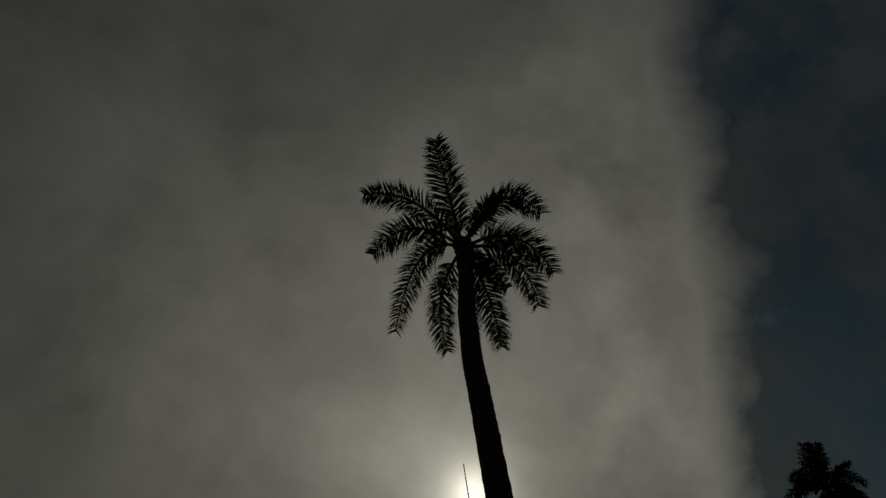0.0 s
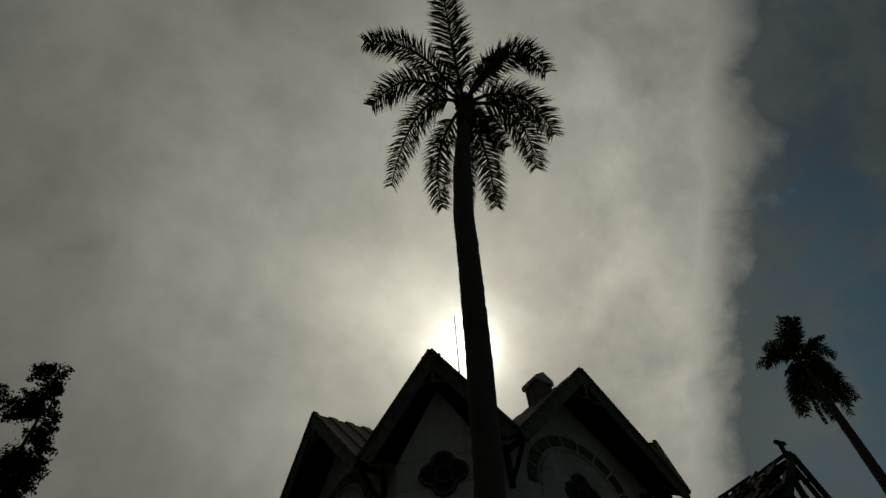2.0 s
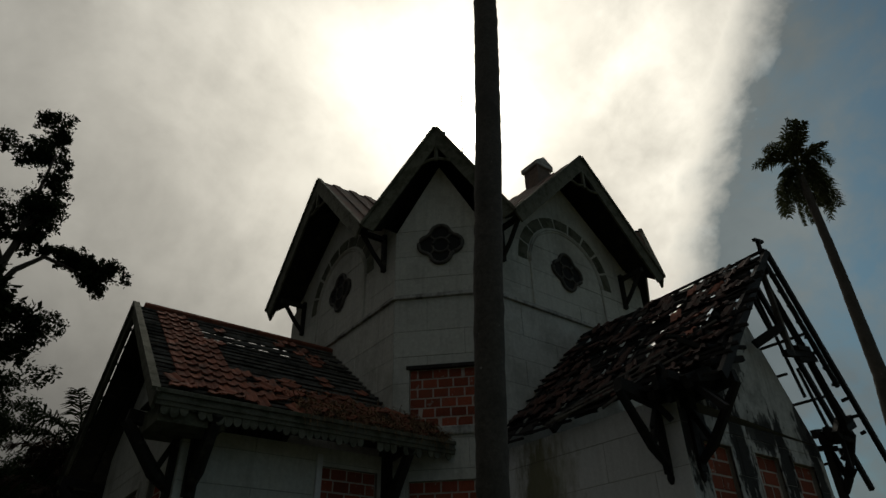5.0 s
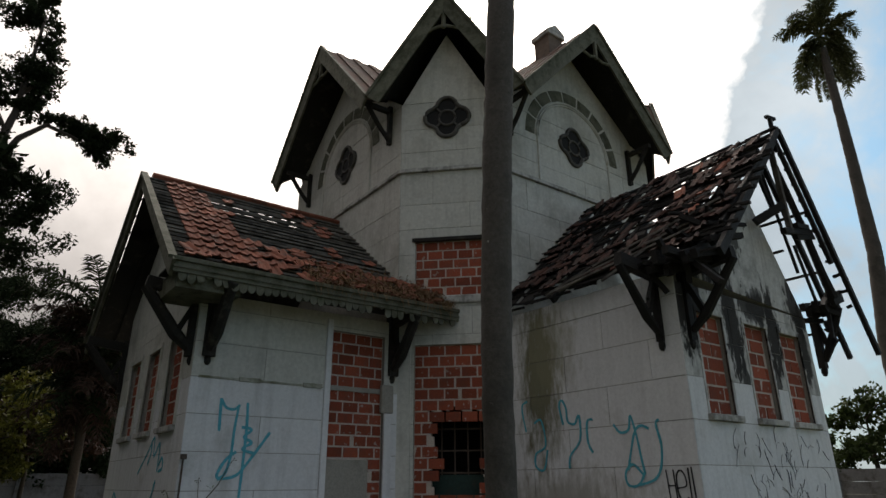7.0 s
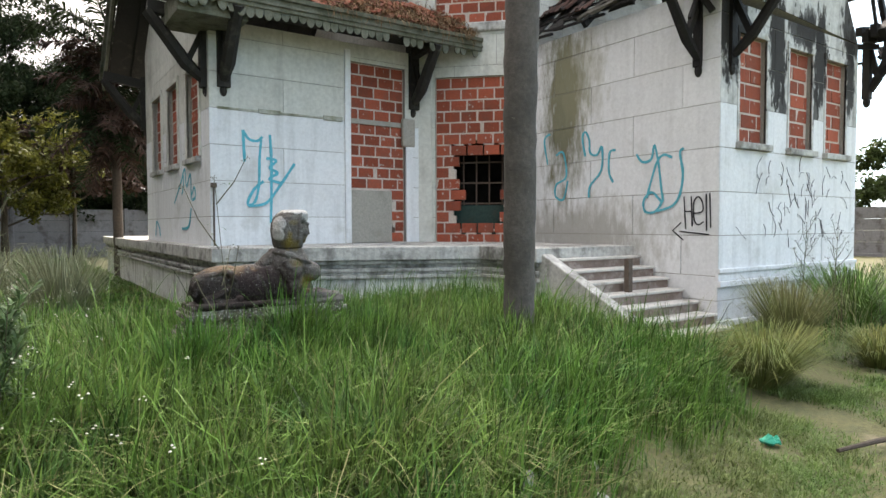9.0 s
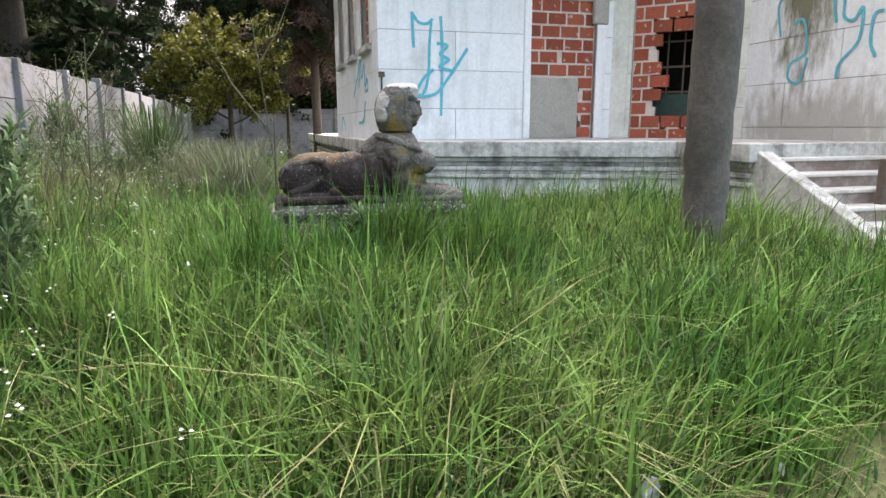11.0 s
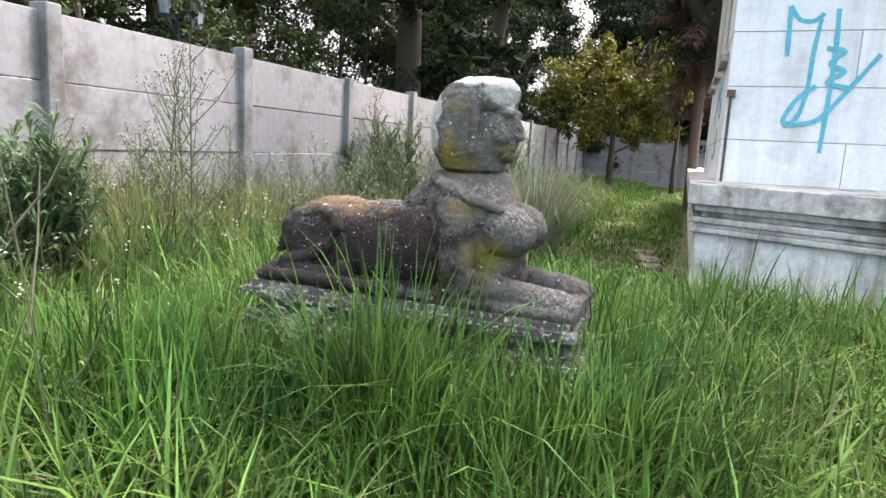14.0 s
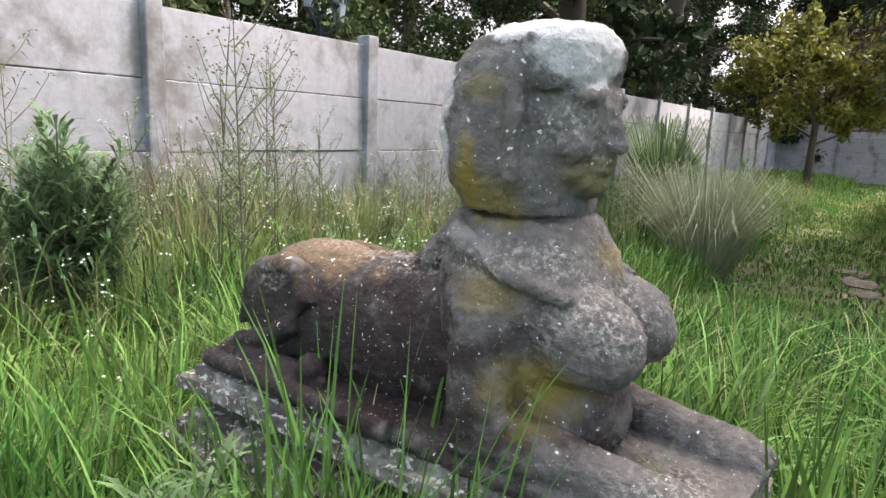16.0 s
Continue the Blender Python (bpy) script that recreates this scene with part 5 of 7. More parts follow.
def build_tree(base, height, spread, leaf_mat, label, count=9000, leaf=0.11, seed=1, limbs=7, bare=0.35, name="tree", lean=(0, 0), radius=None, clump=0.22, twig=3):
    r = random.Random(seed)
    tree = thing(name, label, "tree" if name == "tree" else name.replace("_", " "))
    base = Vector(base)
    top = base + Vector((lean[0], lean[1], height * 0.82))
    rad = radius or height * 0.022
    tp = [base.lerp(top, t) + Vector((r.uniform(-0.15, 0.15), r.uniform(-0.15, 0.15), 0)) * height * 0.05 * t for t in (0, 0.25, 0.5, 0.75, 1.0)]
    part("trunk", Shape().tube(tp, [rad * 1.25, rad, rad * 0.8, rad * 0.5, rad * 0.15], 9), M["bark"], tree, smooth=True)
    centres, radii = [], []
    for k in range(limbs):
        t = bare + (1 - bare) * (k + 0.5) / limbs
        p = tp[min(int(t * 4), 3)].lerp(tp[min(int(t * 4), 3) + 1], t * 4 - min(int(t * 4), 3))
        a = k * 2.4 + r.uniform(-0.4, 0.4)
        reach = spread * (1.0 - 0.55 * abs(t - 0.55) / 0.55) * r.uniform(0.7, 1.1)
        tip = p + Vector((math.cos(a) * reach, math.sin(a) * reach, reach * r.uniform(0.1, 0.55)))
        mid = p.lerp(tip, 0.5) + Vector((0, 0, reach * 0.12))
        part("limb", Shape().tube([p, mid, tip], [rad * 0.5 * (1 - t * 0.6), rad * 0.3, rad * 0.08], 6), M["bark"], tree)
        for q in range(twig):
            e = mid.lerp(tip, (q + 0.6) / twig) + Vector((r.uniform(-1, 1), r.uniform(-1, 1), r.uniform(-0.5, 0.7))) * spread * 0.22
            centres.append(e)
            radii.append(spread * clump * r.uniform(0.7, 1.25))
    for q in range(3):
        centres.append(top + Vector((r.uniform(-1, 1), r.uniform(-1, 1), r.uniform(-0.5, 0.8))) * spread * 0.22)
        radii.append(spread * clump)
    v, f = leaf_cloud(centres, radii, count, leaf, seed)
    ob = part("crown", mesh_from_arrays("crown", v, f, leaf_mat), leaf_mat, tree)
    return tree


build_tree((-14.2, 3.2, 0), 13.4, 3.9, M["leaf_dark"], "tall tree with dark ragged foliage beyond the wall", 15000, 0.13, 11, limbs=13, bare=0.22, clump=0.19, twig=4)


def build_overhanging_branch():
    """The long bough that reaches over the garden."""
    tree = thing("tree", "open-crowned tree with a long bough reaching over the garden", "tree")
    part("trunk", Shape().tube([(-13.4, 5.2, 0), (-12.6, 5.0, 4.5), (-11.3, 4.7, 8.2), (-10.95, 4.6, 10.4), (-10.85, 4.6, 13.4)], [0.22, 0.18, 0.13, 0.08, 0.03], 8), M["bark"], tree, smooth=True)
    part("limb", Shape().tube([(-11.2, 4.7, 8.6), (-10.75, 4.6, 9.7), (-10.25, 4.6, 10.25), (-9.6, 4.6, 10.1), (-9.0, 4.6, 9.9), (-8.45, 4.6, 10.1)], [0.09, 0.075, 0.06, 0.045, 0.03, 0.015], 7), M["bark"], tree)
    part("limb", Shape().tube([(-12.0, 4.9, 6.2), (-10.6, 4.7, 7.4), (-9.6, 4.6, 8.4)], [0.09, 0.06, 0.02], 7), M["bark"], tree)
    part("limb", Shape().tube([(-10.95, 4.6, 10.9), (-10.5, 4.6, 11.6), (-10.1, 4.6, 12.0)], [0.06, 0.045, 0.015], 7), M["bark"], tree)
    part("limb", Shape().tube([(-11.05, 4.6, 9.8), (-11.7, 4.6, 10.9), (-12.3, 4.6, 11.4)], [0.06, 0.045, 0.015], 7), M["bark"], tree)
    r = random.Random(19)
    c, rad = [], []
    for p0, p1, k, spread_, size in (((-11.2, 4.6, 14.7), (-10.75, 4.6, 13.0), 15, 0.36, 0.34), ((-11.9, 4.6, 13.2), (-11.0, 4.6, 13.4), 7, 0.34, 0.32), ((-10.75, 4.6, 12.9), (-10.5, 4.6, 12.2), 6, 0.22, 0.26), ((-11.1, 4.6, 11.6), (-10.15, 4.6, 11.9), 13, 0.36, 0.36), ((-11.5, 4.6, 11.0), (-10.5, 4.6, 11.0), 9, 0.30, 0.32),
                                     ((-11.0, 4.6, 10.6), (-10.3, 4.6, 10.5), 7, 0.22, 0.26), ((-10.1, 4.6, 10.45), (-9.3, 4.6, 10.5), 7, 0.20, 0.25), ((-9.4, 4.6, 10.4), (-8.5, 4.6, 10.15), 13, 0.28, 0.30), ((-9.2, 4.6, 9.9), (-8.8, 4.6, 9.7), 5, 0.2, 0.24),
                                     ((-11.2, 4.7, 9.6), (-10.9, 4.7, 8.6), 9, 0.24, 0.30), ((-11.4, 4.7, 8.6), (-10.3, 4.7, 7.7), 12, 0.36, 0.40), ((-10.4, 4.6, 7.7), (-9.55, 4.6, 8.45), 11, 0.30, 0.32), ((-11.8, 4.8, 7.0), (-9.8, 4.7, 6.9), 20, 0.55, 0.50), ((-13.0, 4.7, 10.6), (-11.6, 4.7, 11.6), 9, 0.45, 0.4)):
        for q in range(k):
            f = (q + r.random()) / k
            c.append(Vector(p0).lerp(Vector(p1), f) + Vector((r.uniform(-1, 1), r.uniform(-1, 1), r.uniform(-0.8, 0.8))) * spread_)
            rad.append(size * r.uniform(0.7, 1.2))
    v, f = leaf_cloud(c, rad, 42000, 0.052, 21, 0.8, 12)
    part("crown", mesh_from_arrays("crown", v, f, M["leaf_dark"]), M["leaf_dark"], tree)


build_overhanging_branch()
SHADY = [(-15.5, -9.5, 7.0, 2.9, "leaf_mid"), (-16.5, -6.0, 8.5, 3.2, "leaf_mid"), (-15.8, -2.5, 7.5, 2.8, "leaf_mid"), (-17.5, 0.5, 9.5, 3.4, "leaf_mid"), (-15.2, 6.6, 7.0, 2.9, "leaf_dark"),
         (-16.5, 9.5, 10.0, 3.6, "leaf_dark"), (-14.8, 13.0, 8.5, 3.2, "leaf_dark"), (-15.0, 17.0, 10.5, 3.8, "leaf_dark"), (-11.5, 19.5, 9.5, 3.6, "leaf_dark"), (-7.5, 19.2, 9.0, 3.4, "leaf_dark"), (-4.0, 20.5, 8.5, 3.2, "leaf_dark"),
         (-19.5, -9.0, 10.0, 3.6, "leaf_mid"), (-20.0, 5.0, 11.5, 4.0, "leaf_dark"), (-21.0, -2.5, 11.0, 4.0, "leaf_mid")]
for i, (x, y, h, sp, mat) in enumerate(SHADY):
    build_tree((x, y, 0), h, sp, M[mat], "shady broadleaf tree behind the concrete wall", 26000, 0.062, 40 + i, limbs=9, bare=0.18, clump=0.26)
for i in range(13):
    build_tree((-15.3 - 0.5 * (i % 3), -10.5 + 2.1 * i, 0), 4.6 + 0.5 * (i * 7 % 4), 2.1, M["leaf_mid" if i % 3 else "leaf_dark"], "bushy understorey tree close behind the concrete wall", 11000, 0.050, 160 + i, limbs=10, bare=0.12, clump=0.28, radius=0.07)
for i, (x, y, h, sp) in enumerate([(20.0, -1.5, 5.2, 2.2), (21.0, -5.5, 5.8, 2.4), (20.5, -9.0, 5.0, 2.2), (22.0, 2.5, 5.5, 2.4), (20.5, -13.0, 5.0, 2.2)]):
    build_tree((x, y, 0), h, sp, M["leaf_mid"], "small leafy tree beyond the far wall", 5000, 0.13, 70 + i, limbs=8, bare=0.15, clump=0.28)

build_tree((-10.45, 11.2, 0.1), 4.9, 2.75, M["leaf_yellow"], "bushy shrub tree with bright yellow-green foliage", 17000, 0.085, 81, limbs=17, bare=0.28, name="shrub", radius=0.10, clump=0.2)
build_tree((-14.4, 4.6, 0.1), 3.4, 1.7, M["leaf_mid"], "rounded olive-green shrub beyond the wall", 5000, 0.09, 83, limbs=7, bare=0.2, name="shrub", radius=0.07, clump=0.3)
build_tree((-8.5, 12.2, 0.1), 4.7, 1.8, M["leaf_brown"], "withered shrub with rusty brown leaves", 5000, 0.10, 84, limbs=10, bare=0.5, name="shrub", radius=0.07, clump=0.24)

for i, (x, y, h, sp) in enumerate([(-7.2, 19.6, 10.5, 2.9), (-10.2, 19.9, 11.8, 3.1), (-8.9, 19.4, 7.0, 2.4), (-13.8, 18.9, 11.5, 3.2), (-11.9, 18.9, 5.4, 2.2), (-5.4, 19.4, 7.2, 2.4), (-9.6, 21.5, 9.0, 3.4), (-6.6, 22.0, 8.0, 3.0)]):
    build_tree((x, y, 0.0), h, sp, M["leaf_dark"], "dense dark evergreen behind the house", 30000, 0.085, 120 + i, limbs=12, bare=0.04, clump=0.30, radius=0.09)


def build_dead_palm():
    palm = thing("dead_palm", "dead palm with a skirt of dark withered fronds", "palm tree")
    part("trunk", trunk_shape([(-8.0, 5.6, -0.1), (-8.02, 5.6, 3.0), (-8.05, 5.6, 6.0)], [0.12, 0.11, 0.10], 14), M["bark"], palm)
    r = random.Random(4)
    heart = Vector((-8.05, 5.6, 6.0))
    for k in range(70):
        a = k * 2.4
        low = k / 70
        reach = r.uniform(1.1, 2.3) * (1.0 - 0.45 * low)
        base = heart + Vector((0, 0, -2.6 * low))
        tip = base + Vector((math.cos(a) * reach, math.sin(a) * reach, 1.1 - 2.2 * low + r.uniform(-0.4, 0.4)))
        part("frond", frond_shape(base, tip, 0.3, 0.5, 0.05, 34, 200 + k), M["leaf_brown"] if k % 3 and k > 8 else M["leaf_dark"], palm)


build_dead_palm()

# ---- the statue ----
def statue_material():
    """Dark weathered stone with lichen, ochre moss and remnants of pale paint, each in its own blotch on the figure."""
    m = material("weathered_statue_stone", (0.100, 0.091, 0.084), 0.82, grain=(55, 0.38), stain=(7.0, (0.23, 0.22, 0.205), 0.65, 0.57), second=(9.0, (0.11, 0.098, 0.09)), bump=0, shine=0.10)
    nt = m.node_tree
    n, l = nt.nodes, nt.links
    bsdf = n["Principled BSDF"]
    col = bsdf.inputs["Base Color"].links[0].from_socket
    place = n.new("ShaderNodeTexCoord").outputs["Object"]

    def maths(op, a, b):
        nd = n.new("ShaderNodeMath")
        nd.operation = op
        for i, v in enumerate((a, b)):
            if isinstance(v, (int, float)):
                nd.inputs[i].default_value = v
            else:
                l.new(v, nd.inputs[i])
        return nd.outputs[0]

    def noise_at(scale, detail=7.0, rough=0.62):
        t = n.new("ShaderNodeTexNoise")
        t.inputs["Scale"].default_value, t.inputs["Detail"].default_value, t.inputs["Roughness"].default_value = scale, detail, rough
        l.new(place, t.inputs["Vector"])
        return t.outputs["Fac"]

    def ramp(v, lo, hi, to=1.0):
        mr = n.new("ShaderNodeMapRange")
        mr.inputs["From Min"].default_value, mr.inputs["From Max"].default_value, mr.inputs["To Max"].default_value = lo, hi, to
        l.new(v, mr.inputs["Value"])
        return mr.outputs[0]

    def over(col, mask, colour):
        mx = n.new("ShaderNodeMix")
        mx.data_type = "RGBA"
        l.new(mask, mx.inputs[0])
        l.new(col, mx.inputs[6])
        mx.inputs[7].default_value = (*colour, 1)
        return mx.outputs[2]
    rough_edge = noise_at(16.0, 8.0, 0.68)

    def blotch(centre, reach, soft, amount, ragged=1.6):
        """1 inside an ellipsoid with a ragged rim."""
        mp = n.new("ShaderNodeMapping")
        mp.vector_type = "TEXTURE"
        mp.inputs["Location"].default_value, mp.inputs["Scale"].default_value = centre, reach
        l.new(place, mp.inputs["Vector"])
        ln = n.new("ShaderNodeVectorMath")
        ln.operation = "LENGTH"
        l.new(mp.outputs[0], ln.inputs[0])
        d = maths("SUBTRACT", maths("ADD", ln.outputs["Value"], maths("MULTIPLY", maths("SUBTRACT", rough_edge, 0.5), ragged * 2)), 1.0)
        return ramp(d, soft, -soft, amount)
    col = over(col, blotch((-0.20, 0, 0.12), (0.52, 0.34, 0.24), 0.35, 0.92), (0.050, 0.040, 0.037))
    # the flanks are stained a dark purplish brown
    col = over(col, blotch((-0.16, 0, 0.10), (0.40, 0.34, 0.20), 0.35, 1.0), (0.027, 0.019, 0.018))
    col = over(col, blotch((-0.44, 0, 0.10), (0.18, 0.32, 0.15), 0.3, 0.95), (0.030, 0.024, 0.022))
    col = over(col, blotch((-0.34, 0, 0.28), (0.16, 0.12, 0.05), 0.4, 0.7), (0.19, 0.125, 0.07))
    # ochre moss
    for c, r_, a in (((0.118, -0.15, 0.485), (0.022, 0.09, 0.060), 1.0), ((0.13, -0.15, 0.465), (0.060, 0.09, 0.040), 0.6), ((0.175, -0.13, 0.44), (0.03, 0.09, 0.03), 0.5), ((0.25, -0.12, 0.165), (0.07, 0.09, 0.05), 0.85), ((0.17, -0.15, 0.315), (0.05, 0.06, 0.035), 0.45),
                     ((0.15, -0.15, 0.63), (0.03, 0.06, 0.018), 0.4), ((0.30, -0.06, 0.50), (0.05, 0.08, 0.03), 0.5), ((0.27, 0.02, 0.355), (0.04, 0.06, 0.03), 0.6)):
        col = over(col, blotch(c, r_, 0.45, a, 0.8), (0.17, 0.125, 0.032))
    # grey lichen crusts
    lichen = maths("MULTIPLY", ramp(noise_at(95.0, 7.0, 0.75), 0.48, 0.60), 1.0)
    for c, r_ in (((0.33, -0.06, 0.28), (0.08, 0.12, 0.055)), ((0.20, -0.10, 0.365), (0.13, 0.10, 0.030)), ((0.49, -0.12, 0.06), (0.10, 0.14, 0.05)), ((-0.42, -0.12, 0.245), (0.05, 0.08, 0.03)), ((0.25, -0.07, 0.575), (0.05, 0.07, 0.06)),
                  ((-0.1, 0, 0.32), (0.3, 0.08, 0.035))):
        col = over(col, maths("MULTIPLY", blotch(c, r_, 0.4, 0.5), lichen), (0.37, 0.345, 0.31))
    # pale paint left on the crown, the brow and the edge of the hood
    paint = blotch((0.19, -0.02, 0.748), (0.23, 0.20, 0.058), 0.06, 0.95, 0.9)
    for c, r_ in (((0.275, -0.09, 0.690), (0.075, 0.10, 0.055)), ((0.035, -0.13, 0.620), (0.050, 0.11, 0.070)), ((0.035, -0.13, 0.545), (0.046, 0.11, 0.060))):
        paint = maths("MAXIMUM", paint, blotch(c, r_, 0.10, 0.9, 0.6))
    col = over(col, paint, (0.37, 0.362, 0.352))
    # white flecks
    fleck = maths("MAXIMUM", ramp(noise_at(75.0, 2.0, 0.5), 0.71, 0.73, 0.8), ramp(noise_at(150.0, 3.0, 0.6), 0.672, 0.71, 0.65))
    col = over(col, fleck, (0.55, 0.54, 0.50))
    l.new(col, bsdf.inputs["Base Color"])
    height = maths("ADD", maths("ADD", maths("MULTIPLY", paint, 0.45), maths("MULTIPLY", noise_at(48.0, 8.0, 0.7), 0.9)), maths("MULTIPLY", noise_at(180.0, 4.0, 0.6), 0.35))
    bp = n.new("ShaderNodeBump")
    bp.inputs["Strength"].default_value, bp.inputs["Distance"].default_value = 0.9, 0.010
    l.new(height, bp.inputs["Height"])
    l.new(bp.outputs[0], bsdf.inputs["Normal"])
    return m


SX, SY, SZ, SK = -8.867, -8.318, 0.824, 0.87        # place and size of the statue


def build_statue():
    s = Shape()

    def ball(x, y, z, a, b, c, turn=(0, 0, 0)):
        s.ball((x, y, z), (a, b, c), Euler([radians(t) for t in turn]).to_matrix(), 14, 20)

    def sections(rows, sides=36, power=2.8):
        """A form lofted through level superellipses: z, back, front, half-breadth."""
        k0 = len(s.v)
        for z, x0, x1, b in rows:
            for k in range(sides):
                t = 2 * math.pi * k / sides
                cx, sy = math.cos(t), math.sin(t)
                s.v.append(((x0 + x1) / 2 + (x1 - x0) / 2 * math.copysign(abs(cx) ** (2 / power), cx), b * math.copysign(abs(sy) ** (2 / power), sy), z))
        for i in range(len(rows) - 1):
            for k in range(sides):
                a, b = k0 + i * sides + k, k0 + i * sides + (k + 1) % sides
                s.f.append((a, b, b + sides, a + sides))
        s.f.append(tuple(k0 + k for k in range(sides - 1, -1, -1)))
        s.f.append(tuple(k0 + (len(rows) - 1) * sides + k for k in range(sides)))
    # the pad it lies on and the reclining body
    s.box(-0.60, 0.555, -0.172, 0.172, -0.02, 0.034)
    for y in (-1, 1):
        s.tube([(-0.60, 0.165 * y, 0.016), (0.55, 0.165 * y, 0.016)], 0.022, 8)
    ball(-0.34, 0, 0.148, 0.245, 0.125, 0.164)
    ball(-0.14, 0, 0.152, 0.30, 0.128, 0.160)
    ball(0.02, 0, 0.165, 0.22, 0.125, 0.152)
    for y in (-1, 1):
        # haunch: a leaf-shaped thigh within a raised rim
        ball(-0.43, 0.085 * y, 0.150, 0.135, 0.045, 0.115, (0, 26, 0))
        s.tube([(-0.565, 0.085 * y, 0.095), (-0.53, 0.092 * y, 0.180), (-0.46, 0.102 * y, 0.245), (-0.38, 0.112 * y, 0.272), (-0.315, 0.122 * y, 0.258), (-0.295, 0.130 * y, 0.205), (-0.33, 0.136 * y, 0.145), (-0.41, 0.138 * y, 0.098), (-0.52, 0.132 * y, 0.066)],
               [0.018, 0.018, 0.020, 0.022, 0.026, 0.026, 0.024, 0.022, 0.024], 10)
        ball(-0.37, 0.145 * y, 0.046, 0.16, 0.030, 0.028)
        ball(-0.262, 0.142 * y, 0.066, 0.034, 0.032, 0.034)
        # shoulders, arms, forearms and paws
        ball(0.15, 0.112 * y, 0.262, 0.090, 0.072, 0.120)
        s.tube([(0.155, 0.138 * y, 0.29), (0.160, 0.146 * y, 0.19), (0.158, 0.146 * y, 0.08)], [0.056, 0.056, 0.058], 14)
        s.tube([(0.125, 0.142 * y, 0.068), (0.24, 0.140 * y, 0.070), (0.38, 0.130 * y, 0.056), (0.50, 0.125 * y, 0.045)], [0.056, 0.052, 0.042, 0.042], 14)
        ball(0.49, 0.125 * y, 0.042, 0.066, 0.052, 0.044)
        for k in (-1, 0, 1):
            ball(0.538, (0.125 + 0.034 * k) * y, 0.034, 0.030, 0.015, 0.027)
        # bust
        ball(0.292, 0.072 * y, 0.250, 0.112, 0.076, 0.084, (0, 14, 0))
    ball(0.18, 0, 0.22, 0.14, 0.138, 0.17)
    ball(0.232, 0, 0.10, 0.128, 0.115, 0.13)
    ball(0.16, 0, 0.325, 0.140, 0.155, 0.058, (0, 14, 0))
    # the folds of the hood on the shoulders
    s.tube([(0.30, -0.125, 0.315), (0.20, -0.155, 0.350), (0.095, -0.135, 0.392), (0.045, -0.06, 0.405), (0.045, 0.06, 0.405), (0.095, 0.135, 0.392), (0.20, 0.155, 0.350), (0.30, 0.125, 0.315)], [0.014, 0.020, 0.026, 0.026, 0.026, 0.026, 0.020, 0.014], 8)
    s.tube([(0.06, 0, 0.365), (-0.01, 0, 0.325), (-0.09, 0, 0.275)], [0.070, 0.060, 0.04], 12)
    sections([(0.27, 0.0, 0.335, 0.165), (0.33, 0.005, 0.318, 0.160), (0.375, 0.022, 0.298, 0.146), (0.408, 0.038, 0.280, 0.128), (0.427, 0.048, 0.266, 0.117)], power=2.2)
    s.tube([(0.155, -0.012, 0.39), (0.155, -0.012, 0.47)], 0.072, 12)
    s.tube([(-0.58, -0.05, 0.035), (-0.595, -0.10, 0.03), (-0.55, -0.185, 0.03), (-0.2, -0.195, 0.032), (0.0, -0.192, 0.032)], 0.022, 8)
    # head: a heavy squared hood, flat on top, with a worn face
    head = len(s.v)
    sections([(0.430, 0.054, 0.260, 0.116), (0.45, 0.047, 0.258, 0.120), (0.50, 0.031, 0.248, 0.127), (0.56, 0.024, 0.226, 0.131), (0.62, 0.034, 0.228, 0.133), (0.665, 0.054, 0.256, 0.130), (0.70, 0.082, 0.290, 0.118), (0.722, 0.125, 0.276, 0.086)], power=2.7)
    # the squared band over the brow
    sections([(0.622, 0.10, 0.280, 0.104), (0.645, 0.09, 0.290, 0.112), (0.69, 0.09, 0.296, 0.115), (0.712, 0.10, 0.286, 0.100)], power=3.4)
    # face, jaw and neck
    ball(0.198, 0, 0.575, 0.114, 0.101, 0.114)
    ball(0.222, 0, 0.502, 0.068, 0.074, 0.040)
    ball(0.262, 0, 0.484, 0.034, 0.042, 0.026)
    s.tube([(0.165, 0, 0.430), (0.182, 0, 0.50)], [0.094, 0.086], 16)
    ball(0.304, 0, 0.560, 0.019, 0.016, 0.040)
    ball(0.311, 0, 0.541, 0.017, 0.021, 0.014)
    ball(0.291, 0, 0.518, 0.019, 0.030, 0.008)
    ball(0.287, 0, 0.505, 0.019, 0.026, 0.009)
    for y in (-1, 1):
        ball(0.280, 0.043 * y, 0.614, 0.024, 0.036, 0.016)
        ball(0.276, 0.042 * y, 0.586, 0.013, 0.018, 0.009)
        ball(0.258, 0.053 * y, 0.544, 0.036, 0.032, 0.032)
        ball(0.168, 0.106 * y, 0.575, 0.022, 0.018, 0.046)
        s.tube([(0.196, 0.116 * y, 0.665), (0.200, 0.124 * y, 0.58), (0.192, 0.120 * y, 0.49), (0.184, 0.102 * y, 0.43)], [0.016, 0.014, 0.014, 0.012], 8)
    for i, (x, y, z) in enumerate(s.v):
        if i >= head:
            s.v[i] = (x, y - 0.033 * min(1.0, max(0.0, z - 0.40) / 0.10), z + 0.0055 + 0.010 * max(0.0, 0.12 - x) * (z < 0.44))
    ob = new("statue", mesh_of("statue", s, statue_material(), True, False))
    tagged(ob, "weathered grey stone statue of a reclining sphinx, mossy and chipped", "statue")
    ob.matrix_basis = pose(SX, SY, SZ, 0, 0, -1.0) @ Matrix.Scale(SK, 4)
    rm = ob.modifiers.new("one_skin", "REMESH")
    rm.mode, rm.voxel_size, rm.use_smooth_shade = "VOXEL", 0.0044, True
    sm = ob.modifiers.new("worn", "SMOOTH")
    sm.factor, sm.iterations = 0.5, 4
